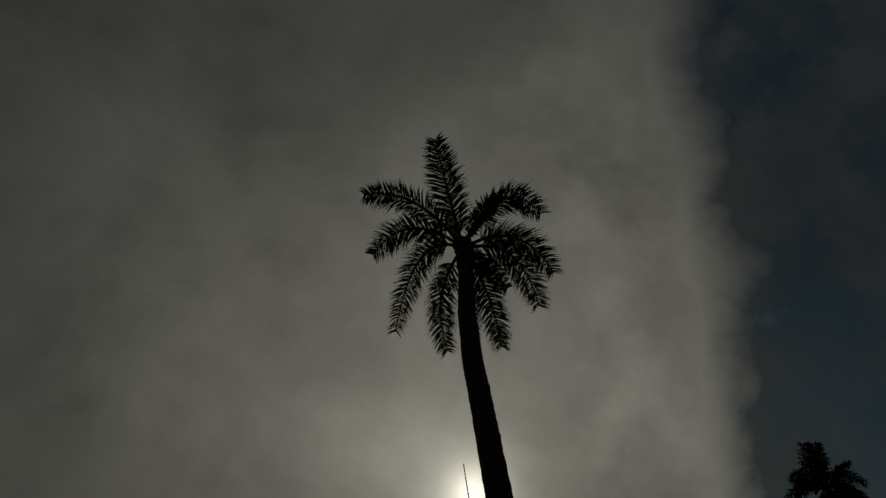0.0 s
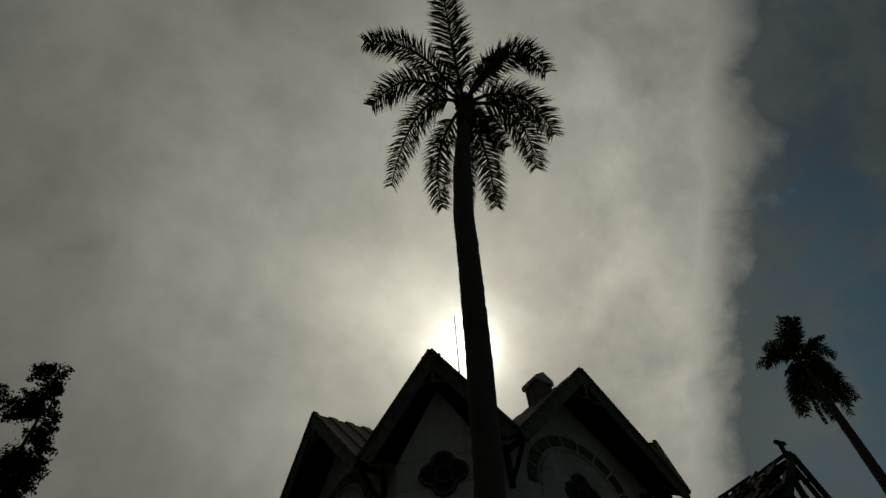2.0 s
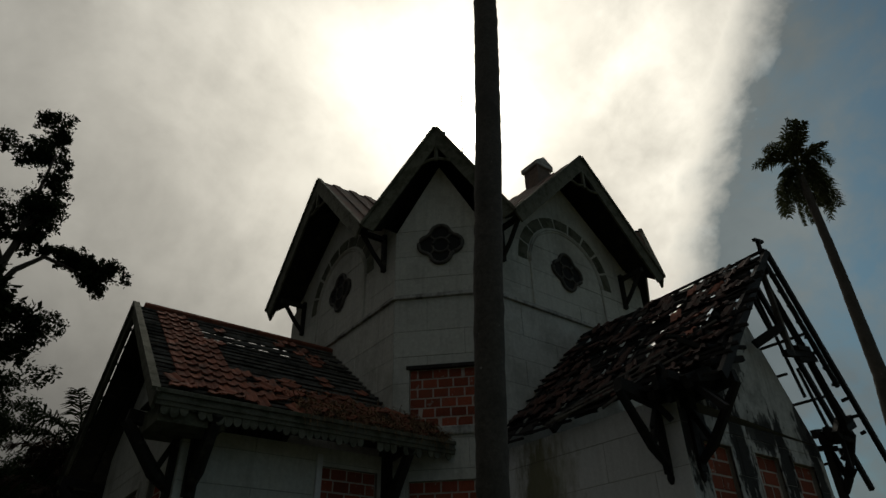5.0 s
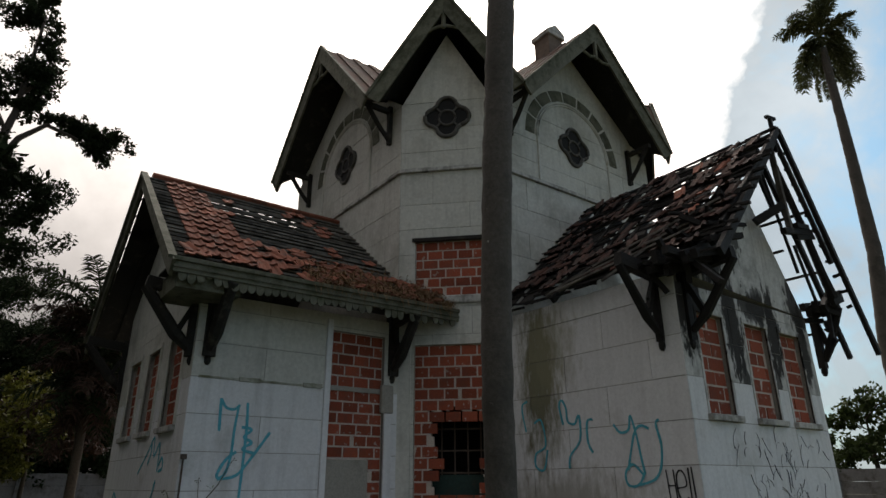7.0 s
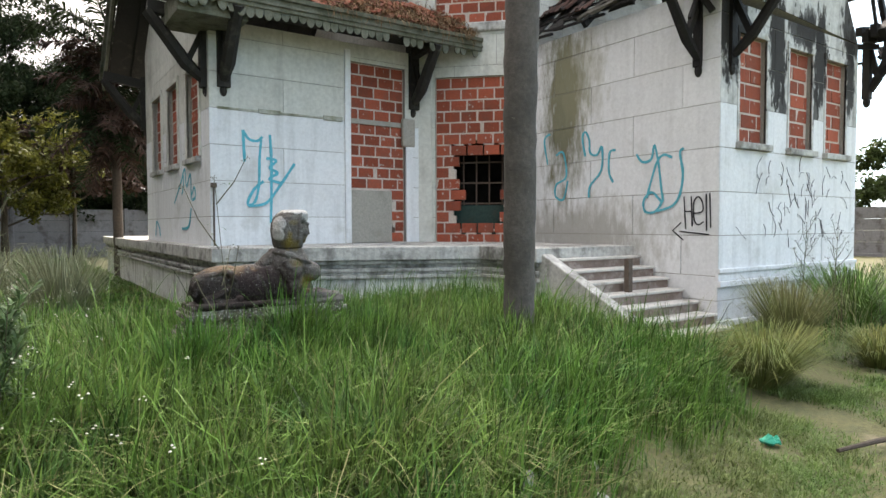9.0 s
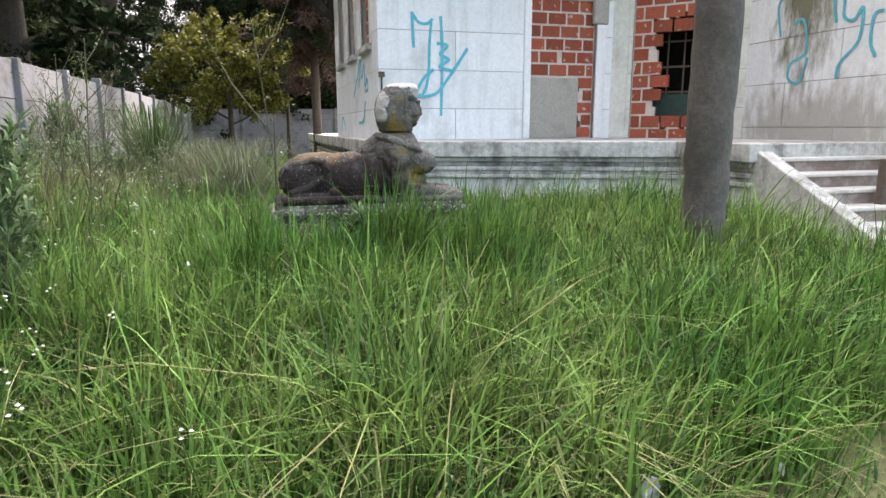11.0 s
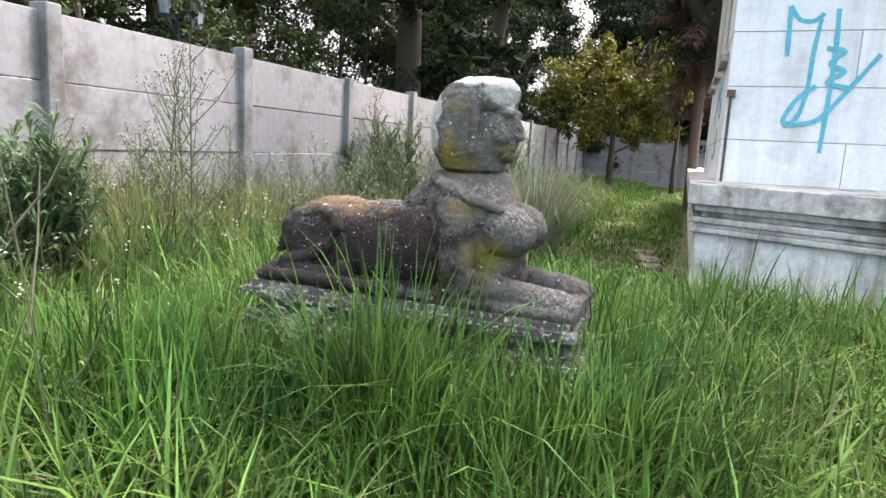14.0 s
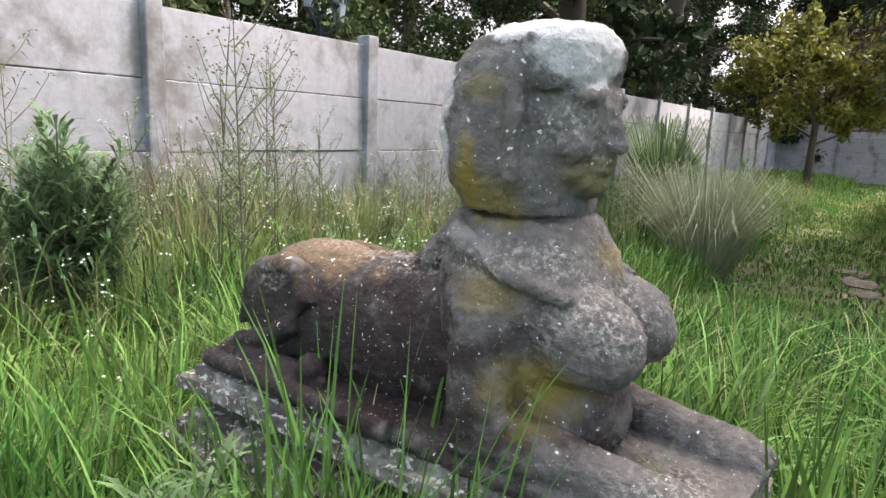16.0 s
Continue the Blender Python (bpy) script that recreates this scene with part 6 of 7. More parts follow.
    for nm, size, k in (("chips", 0.045, 0.011), ("pits", 0.014, 0.007)):
        tex = bpy.data.textures.new(nm, "CLOUDS")
        tex.noise_scale, tex.noise_depth = size, 3
        dp = ob.modifiers.new(nm, "DISPLACE")
        dp.texture, dp.strength, dp.mid_level = tex, k, 0.5
    # its stepped plinth
    plinth = thing("plinth", "low stepped stone plinth sunk in the grass", "plinth")
    rr = random.Random(5)
    for x0, x1, y, z0, z1 in ((-9.585, -8.43, 0.188, 0.842, 0.866), (-9.61, -8.405, 0.212, 0.812, 0.842), (-9.575, -8.44, 0.180, 0.796, 0.812), (-9.55, -8.465, 0.156, 0.758, 0.796), (-9.59, -8.42, 0.196, 0.734, 0.758), (-9.62, -8.39, 0.226, 0.70, 0.734), (-9.64, -8.37, 0.246, 0.655, 0.70), (-9.58, -8.43, 0.19, 0.15, 0.655)):
        sl = Shape()
        steps = 26
        ring = [(x0 + (x1 - x0) * i / steps, -8.585 - y) for i in range(steps)] + [(x1, -8.585 - y + 2 * y * i / 9) for i in range(9)] + [(x1 - (x1 - x0) * i / steps, -8.585 + y) for i in range(steps)] + [(x0, -8.585 + y - 2 * y * i / 9) for i in range(9)]
        ring = [(SX + (a + 8.97) * SK + rr.uniform(-0.006, 0.006), SY + (b + 8.585) * SK + rr.uniform(-0.006, 0.006)) for a, b in ring]
        sl.prism([(a, b, SZ + (z0 - 0.868) * SK) for a, b in ring], (0, 0, (z1 - z0) * SK))
        part("slab", sl, M["statue"], plinth)


build_statue()

# ---- grass and weeds ----
def on_bare(x, y):
    """How bare and trodden the ground is: the path before the steps."""
    edge = -9.72 - 0.27 * max(0.0, -6.05 - x) - 0.9 * max(0.0, -8.75 - x) + 0.45 * max(0.0, min(1.2, x + 6.05)) + 0.08 * math.sin(x * 3.1)
    # the path runs on to the foot of the steps
    steps_foot = min(1.0, max(0.0, (1.0 - max(abs(x + 3.95) / 1.15, abs(y + 9.0) / 1.3)) / 0.3))
    d = edge - y
    return max(steps_foot, min(1.0, max(0.0, d / 0.4)))


def blocked(x, y):
    if x > -8.12 and y > -3.85:
        return True
    if x > -4.75 and -8.3 < y:
        return True
    if -8.12 < x < -4.55 and y > -3.72 - 0.43 * (x + 8.0):
        return True
    if x > -2.95 and y > -8.0:
        return True
    if SX - 0.60 < x < SX + 0.50 and SY - 0.19 < y < SY + 0.19:
        return True
    return (x + 7.05) ** 2 + (y + 8.80) ** 2 < 0.18 ** 2


def short_by(x, y):
    """Grass stays low along the terrace wall and round the plinth."""
    k = 1.0
    if y > -6.4 and x > -9.6:
        k = min(k, 0.30 + 0.70 * min(1.0, max(0.0, (-4.2 - y) / 2.2)))
    if x > -9.9:
        k *= 1.22 - 0.22 * min(1.0, max(0.0, max(abs(x - SX) - 0.6, abs(y - SY) - 0.2)) / 0.6)
    return k


def blades(seed, tufts, per, region, height, width, lean, accept, spread=0.07, curl=0.55, steps=((0.0, 0.8), (0.34, 1.0), (0.6, 0.9), (0.83, 0.6))):
    """Arrays for grass: tufts of tapering blades in three bends."""
    g = np.random.default_rng(seed)
    x0, x1, y0, y1 = region
    xs, ys = g.uniform(x0, x1, tufts), g.uniform(y0, y1, tufts)
    keep = [(x, y, accept(x, y)) for x, y in zip(xs, ys) if not blocked(x, y)]
    keep = [(x, y, k) for x, y, k in keep if k > 0 and g.random() < k]
    if not keep:
        return np.zeros((0, 3)), np.zeros((0, 3), int)
    t = np.array([(x, y) for x, y, _ in keep])
    tall = np.array([0.55 + 0.45 * min(1.0, k) for _, _, k in keep])
    tall *= np.array([short_by(x, y) for x, y in t])
    tall *= 1.0 + 0.62 * np.array([noise.noise(Vector((x * 2.6, y * 2.6, 17))) for x, y in t])
    tall *= 1.0 + 0.38 * np.array([noise.noise(Vector((x * 0.8, y * 0.8, 7))) for x, y in t])
    swirl = np.array([noise.noise(Vector((x * 0.45, y * 0.45, 2))) for x, y in t]) * 4.0
    idx = np.repeat(np.arange(len(t)), per)
    n = len(idx)
    off = g.normal(0, spread, (n, 2))
    root = t[idx] + off
    z = np.array([ground_height(x, y) for x, y in t])[idx] - 0.02
    h = height * tall[idx] * g.uniform(0.4, 1.15, n)
    a = np.arctan2(off[:, 1] + 0.25 * spread * np.sin(swirl[idx]), off[:, 0] + 0.25 * spread * np.cos(swirl[idx])) + g.normal(0, 1.0, n)
    dirn = np.stack([np.cos(a), np.sin(a)], 1)
    turn = a + g.normal(0, 0.5, n)
    side = np.stack([-np.sin(turn), np.cos(turn)], 1)
    arch = np.clip(g.beta(1.5, 2.4, n) * curl * 1.7, 0, 1.15)
    out_ = lean * h * (0.10 + arch)
    w = width * g.uniform(0.6, 1.3, n)
    pts = []
    for f, wf in steps:
        c = np.concatenate([root + dirn * (out_ * f ** 2.0)[:, None], (z + h * (f - 0.50 * arch * f ** 3))[:, None]], 1)
        o = np.concatenate([side * (w * wf / 2)[:, None], np.zeros((n, 1))], 1)
        pts += [c - o, c + o]
    pts.append(np.concatenate([root + dirn * out_[:, None], (z + h * (1 - 0.50 * arch))[:, None]], 1))
    v = np.stack(pts, 1).reshape(-1, 3)
    m = len(steps)
    b = np.arange(n)[:, None] * (2 * m + 1)
    tris = [q for j in range(m - 1) for q in ((2 * j, 2 * j + 1, 2 * j + 3), (2 * j, 2 * j + 3, 2 * j + 2))] + [(2 * m - 2, 2 * m - 1, 2 * m)]
    f = np.concatenate([b + np.array([q]) for q in tris], 0)
    return v, f


def turf(name, mat, label, batches):
    vs, fs, k = [], [], 0
    for args in batches:
        v, f = blades(*args)
        vs.append(v)
        fs.append(f + k)
        k += len(v)
    me = mesh_from_arrays(name, np.concatenate(vs), np.concatenate(fs), mat)
    return tagged(new(name, me), label, "grass", kind="stuff")


def lush(x, y):
    return max(0.0, 1.0 - on_bare(x, y) * 1.25)


def near_walk(x, y):
    return lush(x, y) * (1.0 if math.hypot(x + 8.6, y + 8.9) < 2.9 else 0.0)


def patchy(x, y):
    return max(0.0, 0.5 + 0.9 * noise.noise(Vector((x * 0.7, y * 0.7, 5)))) * lush(x, y)


def trodden(x, y):
    return max(0.0, min(1.0, 0.60 + 2.6 * noise.noise(Vector((x * 1.5, y * 1.5, 11))))) * on_bare(x, y)


turf("lush_grass", M["grass"], "long lush green grass in tangled tufts", [
    (1, 5200, 15, (-11.4, -5.8, -12.0, -6.0), 0.44, 0.0082, 0.75, near_walk, 0.06, 0.75),
    (2, 5200, 13, (-12.2, -4.4, -12.2, -3.4), 0.40, 0.0095, 0.7, lush, 0.07, 0.7),
    (3, 4200, 11, (-12.2, -7.9, -3.8, 17.0), 0.32, 0.016, 0.5, lush),
    (34, 5600, 9, (-11.8, -8.1, -5.5, 6.0), 0.17, 0.011, 0.6, lush, 0.08, 0.6, ((0.0, 0.9), (0.45, 1.0), (0.8, 0.6))),
    (4, 1700, 13, (-4.6, 4.0, -11.2, -7.6), 0.36, 0.010, 0.6, lush),
    (14, 900, 5, (-11.4, -5.4, -10.9, -5.8), 0.56, 0.0085, 0.9, lush, 0.09, 0.75),
])
turf("short_lush_grass", M["grass_bright"], "fresh bright green grass blades between the tufts", [
    (31, 8200, 11, (-11.6, -5.4, -11.6, -5.6), 0.27, 0.0075, 0.7, near_walk, 0.08, 0.6, ((0.0, 0.9), (0.45, 1.0), (0.8, 0.6))),
    (36, 1300, 4, (-11.0, -5.6, -11.0, -6.2), 0.52, 0.0060, 1.0, lush, 0.10, 0.9),
    (32, 3200, 9, (-12.0, -4.6, -12.0, -4.2), 0.25, 0.0095, 0.7, lush, 0.08, 0.6, ((0.0, 0.9), (0.45, 1.0), (0.8, 0.6))),
])
turf("plinth_grass", M["grass"], "tall upright grass round the plinth", [
    (26, 620, 13, (-9.95, -7.95, -8.91, -7.71), 0.36, 0.0072, 0.55, lush, 0.05, 0.55),
    (29, 260, 13, (-8.42, -7.85, -8.70, -8.05), 0.46, 0.0075, 0.55, lush, 0.06, 0.55),
    (27, 560, 13, (-9.90, -8.10, -9.10, -8.60), 0.47, 0.0075, 0.6, lush, 0.06, 0.6),
])
turf("dry_grass", M["grass_dry"], "pale dry grass stalks among the green", [
    (5, 5000, 6, (-12.0, -5.0, -12.2, -6.0), 0.43, 0.0050, 1.0, patchy, 0.10, 0.9),
    (35, 1500, 4, (-11.2, -5.4, -11.4, -6.0), 0.54, 0.0042, 1.15, lush, 0.12, 1.0),
    (6, 900, 7, (-12.6, -8.2, -6.0, 8.0), 0.62, 0.010, 0.45, patchy),
    (7, 600, 9, (-5.6, 3.5, -11.4, -7.8), 0.60, 0.009, 0.45, lush),
])
turf("short_grass", M["turf"], "short trampled grass on the path", [
    (8, 30000, 8, (-9.9, -4.0, -12.4, -9.2), 0.085, 0.0065, 1.1, trodden, 0.045, 0.8, ((0.0, 1.0), (0.55, 0.8))),
    (28, 3000, 8, (-4.6, 2.0, -13.5, -8.2), 0.09, 0.012, 1.1, trodden, 0.05, 0.8, ((0.0, 1.0), (0.55, 0.8))),
    (9, 1500, 8, (-16.0, 16.0, -24.0, -13.0), 0.16, 0.03, 0.6, lambda x, y: 0.9, 0.07, 0.55, ((0.0, 1.0), (0.55, 0.8))),
    (10, 1800, 8, (4.0, 17.5, -14.0, 2.0), 0.45, 0.05, 0.5, lambda x, y: 0.9, 0.07, 0.55, ((0.0, 1.0), (0.55, 0.8))),
])


def by_fence(x, y):
    """A rank fringe of weeds along the concrete wall, in drifts."""
    d = (x + 12.1) / 0.95
    drift = 0.55 + 1.1 * noise.noise(Vector((x * 0.9, y * 0.55, 21)))
    return max(0.0, min(1.0, drift)) * math.exp(-d * d)


def far_fence(x, y):
    return by_fence(x, y) * 0.9


turf("weed_thicket", M["weed"], "rank green weeds along the concrete wall", [
    (21, 3000, 9, (-12.25, -10.2, -11.5, 4.0), 0.85, 0.009, 0.45, by_fence, 0.08, 0.7),
    (22, 900, 9, (-12.2, -10.4, -12.0, -8.2), 0.60, 0.009, 0.4, by_fence, 0.08, 0.6),
])
turf("dry_weed_thicket", M["grass_dry"], "pale brown seeding weeds along the concrete wall", [
    (23, 900, 7, (-12.25, -10.2, -9.5, 5.0), 0.95, 0.006, 0.45, far_fence, 0.09, 0.7),
    (25, 1000, 8, (-12.2, -10.6, -8.6, -3.8), 0.72, 0.007, 0.5, lambda x, y: 0.8, 0.08, 0.7),
])
turf("withered_weeds", M["weed_dry"], "withered reddish-brown weeds by the concrete wall", [
    (24, 900, 9, (-12.2, -10.9, -7.6, -3.6), 0.85, 0.006, 0.8, lambda x, y: max(0.0, 0.5 + 1.6 * noise.noise(Vector((x * 1.1, y * 0.8, 31)))), 0.07, 0.8),
])

# ---- paint on the walls ----
def smooth_path(pts, n=5):
    """A curve through the points, as more points."""
    p = [Vector(q) for q in pts]
    if len(p) < 3:
        return p
    out = []
    for i in range(len(p) - 1):
        a, b, c, d = p[max(i - 1, 0)], p[i], p[i + 1], p[min(i + 2, len(p) - 1)]
        for k in range(n):
            t = k / n
            out.append(0.5 * ((2 * b) + (c - a) * t + (2 * a - 5 * b + 4 * c - d) * t * t + (3 * b - a - 3 * c + d) * t ** 3))
    return out + [p[-1]]


def painted(name, at, strokes, width, mat, label, lift=-0.0155, bend=True):
    """Strokes of paint as thin raised ribbons, one part each, on the wall that at() describes."""
    tag = thing(name, label, "graffiti")
    for turn, st in enumerate(strokes):
        top = lift - 0.0009 * (turn % 6)
        pts = smooth_path([(u, z, 0) for u, z in st]) if bend else [Vector((u, z, 0)) for u, z in st]
        s = Shape()
        ring_l, ring_r = [], []
        for i, p in enumerate(pts):
            d = (pts[min(i + 1, len(pts) - 1)] - pts[max(i - 1, 0)]).normalized()
            w = Vector((-d.y, d.x, 0)) * width / 2 * rnd(0.85, 1.15)
            ring_l.append(p + w)
            ring_r.append(p - w)
        n = len(pts)
        for dd in (lift + 0.001, top - 0.002):
            # each stroke rises a little along its length, so that it may cross itself
            s.v += [at(q.x, dd - 0.00012 * j, q.y) for j, q in enumerate(ring_l)] + [at(q.x, dd - 0.00012 * j, q.y) for j, q in enumerate(ring_r)]
        for i in range(n - 1):
            s.f += [(i, i + 1, n + i + 1, n + i), (2 * n + i, 3 * n + i, 3 * n + i + 1, 2 * n + i + 1), (i, 2 * n + i, 2 * n + i + 1, i + 1), (n + i, n + i + 1, 3 * n + i + 1, 3 * n + i)]
        part("stroke", s, mat, tag)
    return tag


left_side = lambda u, d, z: left_at(u, -W + d, z)
left_gable = lambda u, d, z: left_at(L - d, u, z)
right_side = lambda u, d, z: right_at(u, -W + d, z)
right_gable = lambda u, d, z: right_at(L - d, u, z)
painted("blue_graffiti", left_side, [
    [(7.34, 2.81), (7.33, 2.57), (7.32, 2.33)], [(7.34, 2.81), (7.25, 2.68), (7.12, 2.66), (7.04, 2.73)],
    [(7.06, 2.68), (7.09, 2.35), (7.10, 2.02), (7.15, 1.76), (7.23, 1.67), (7.28, 1.71), (7.18, 1.91), (7.03, 2.04)],
    [(6.92, 2.77), (6.90, 2.27), (6.92, 1.39)], [(6.98, 2.40), (6.82, 2.37), (6.93, 2.25), (6.80, 2.18), (6.94, 2.08), (6.74, 2.02)],
    [(6.52, 2.34), (6.81, 1.92), (7.00, 1.70), (7.27, 1.65)]], 0.042, M["paint_blue"], "looping turquoise spray-paint tag on the white wall")
painted("blue_graffiti", left_gable, [
    [(-0.32, 1.76), (-0.88, 2.10), (-1.18, 2.31), (-1.30, 2.01), (-1.58, 2.20), (-1.62, 1.77)], [(-1.69, 1.77), (-1.91, 1.82), (-1.83, 1.97), (-1.67, 1.86)],
    [(-0.94, 1.89), (-1.09, 2.09), (-1.03, 2.26)], [(1.51, 1.15), (1.38, 1.43), (1.10, 1.31), (1.02, 1.15)], [(-0.90, 1.30), (-1.40, 1.34), (-1.61, 1.64)]],
    0.045, M["paint_blue"], "faint turquoise spray-paint scrawl on the gable wall")
painted("blue_graffiti", right_side, [
    [(6.54, 2.37), (6.65, 2.25), (6.80, 2.28), (6.85, 2.47), (6.92, 2.21), (6.97, 1.86), (6.99, 1.67), (6.82, 1.81), (6.68, 1.70), (6.71, 1.54), (6.88, 1.54), (7.01, 1.70)],
    [(7.14, 2.27), (7.01, 2.32), (6.90, 2.24), (6.80, 1.97), (6.73, 1.73)], [(7.32, 2.38), (7.26, 2.32), (7.31, 2.05), (7.27, 1.77), (7.15, 1.61), (6.90, 1.54)],
    [(5.56, 2.43), (5.50, 2.72), (5.56, 2.81), (5.64, 2.68), (5.66, 2.48), (5.80, 2.43), (5.90, 2.55), (5.89, 2.19), (5.67, 1.96), (5.64, 1.78)],
    [(6.16, 2.47), (6.05, 2.44), (6.04, 2.15), (6.12, 1.99)]], 0.034, M["paint_blue"], "looping turquoise spray-paint letters above the steps")
painted("blue_graffiti", right_side, [
    [(4.72, 2.37), (4.64, 2.78), (4.78, 2.87)], [(4.92, 2.50), (5.08, 2.53), (5.15, 2.14), (4.93, 2.02), (4.91, 1.83), (5.09, 1.77), (5.19, 2.07)]],
    0.034, M["paint_blue"], "turquoise spray paint half hidden by mould")
painted("black_graffiti", right_side, [
    [(7.33, 1.73), (7.36, 1.29)], [(7.44, 1.73), (7.46, 1.33)], [(7.34, 1.53), (7.46, 1.53)],
    [(7.48, 1.50), (7.61, 1.53), (7.60, 1.66), (7.54, 1.72), (7.48, 1.64), (7.49, 1.42), (7.55, 1.35), (7.63, 1.39)], [(7.66, 1.75), (7.67, 1.27)], [(7.71, 1.76), (7.73, 1.31)]],
    0.017, M["paint_black"], "the word Hell in tall black paint strokes")
painted("black_graffiti", right_side, [[(7.71, 1.22), (7.27, 1.26)], [(7.29, 1.38), (7.16, 1.27), (7.33, 1.14)]], 0.016, M["paint_black"], "black painted arrow that points towards the steps", bend=False)


def build_scribbles():
    r = random.Random(17)
    strokes = []
    for k in range(70):
        u = r.gauss(-0.4, 0.9) if k % 3 else r.uniform(-2.2, 1.35)
        u = max(-2.3, min(1.5, u))
        z = r.uniform(0.95, 2.15) - 0.12 * max(0.0, -u - 1.2)
        a, ln = r.uniform(0.5, 2.6), r.uniform(0.10, 0.34)
        b = a + r.uniform(-1.0, 1.0)
        strokes.append([(u, z), (u + math.cos(a) * ln * 0.5, z + math.sin(a) * ln * 0.5), (u + math.cos(a) * ln * 0.5 + math.cos(b) * ln * 0.5, z + math.sin(a) * ln * 0.5 + math.sin(b) * ln * 0.5)])
    painted("black_graffiti", right_gable, strokes, 0.0055, M["paint_grey"], "tangle of thin black scrawls under the windows")


build_scribbles()
solo("rusty_pipe", Shape().tube([left_side(L - 0.03, -0.035, DECK), left_side(L - 0.03, -0.035, 1.95)], 0.014, 8).box(L - 0.07, L + 0.01, -0.07, -0.01, 1.92, 1.99, left_side), M["rust"], "stub of rusty pipe at the corner of the wall", "pipe")

# ---- litter by the path ----
def build_litter():
    bag = Shape()
    r = random.Random(3)
    bag.ball((0, 0, 0), (0.066, 0.042, 0.030), None, 9, 14)
    bag.v = [(x * (1 + 0.5 * noise.noise(Vector((x * 22, y * 22, z * 30)))), y * (1 + 0.6 * noise.noise(Vector((x * 25, y * 20 + 5, z * 30)))), -0.01 + max(-0.02, z) * (1 + 1.3 * noise.noise(Vector((x * 28, y * 28, 9))))) for x, y, z in bag.v]
    ob = solo("plastic_bag", bag, M["plastic"], "crumpled green plastic bag on the path", "bag")
    ob.matrix_basis = pose(-6.52, -10.50, ground_height(-6.52, -10.50) + 0.05, 0, 0, -30)
    for k, (x, y, sx, sy, sz) in enumerate([(-7.78, -10.16, 0.10, 0.028, 0.03), (-7.90, -10.33, 0.035, 0.03, 0.025), (-8.06, -10.52, 0.05, 0.035, 0.02), (-5.35, -9.35, 0.28, 0.2, 0.05), (-5.05, -9.1, 0.2, 0.14, 0.06), (-4.9, -8.7, 0.16, 0.1, 0.07), (-5.6, -9.55, 0.18, 0.12, 0.04), (-4.6, -8.85, 0.22, 0.12, 0.08), (-8.48, -2.25, 0.22, 0.16, 0.05), (-8.55, -1.75, 0.18, 0.14, 0.05), (-8.40, -2.75, 0.16, 0.12, 0.04)]):
        s = Shape().ball((0, 0, 0), (sx, sy, sz), None, 6, 9)
        rr = random.Random(k)
        s.v = [(a * rr.uniform(0.8, 1.15), b * rr.uniform(0.8, 1.15), c * rr.uniform(0.8, 1.1)) for a, b, c in s.v]
        ob = solo("stone", s, M["marble"] if 2 < k < 8 else M["rubble" if k > 7 else "plinth"], "broken piece of pale masonry in the grass" if k < 8 else "brown lump of rubble at the edge of the garden path", "stone", group="rubble by the steps" if 2 < k < 8 else "")
        ob.matrix_basis = pose(x, y, ground_height(x, y) + sz * 0.3, 0, 0, 40 * k)
    stub = Shape().hexa([(-0.05, -0.03, -0.1), (0.05, -0.03, -0.1), (0.05, 0.03, -0.1), (-0.05, 0.03, -0.1), (-0.035, -0.03, 0.17), (0.05, -0.03, 0.20), (0.05, 0.03, 0.20), (-0.035, 0.03, 0.17)])
    ob = solo("kerb_stone", stub, M["concrete"], "short grey kerb stone set upright in the ground", "stone", bevel=0.012)
    ob.matrix_basis = pose(-8.55, -10.52, ground_height(-8.55, -10.52) + 0.03, 0, 8, 30)
    g = ground_height(-8.5, -10.8)
    solo("broken_slat", Shape().beam((-8.66, -10.84, g + 0.02), (-8.34, -10.66, g + 0.05), 0.03, 0.02), M["batten"], "weathered white slat lying on the path", "slat")
    g = ground_height(-6.3, -11.1)
    solo("fallen_branch", Shape().tube([(-6.43, -10.83, 0.06), (-6.10, -10.92, 0.08), (-5.72, -11.03, 0.09), (-5.30, -11.21, 0.06)], [0.012, 0.016, 0.015, 0.010], 7), M["bark"], "bare fallen branch on the path", "branch")


build_litter()

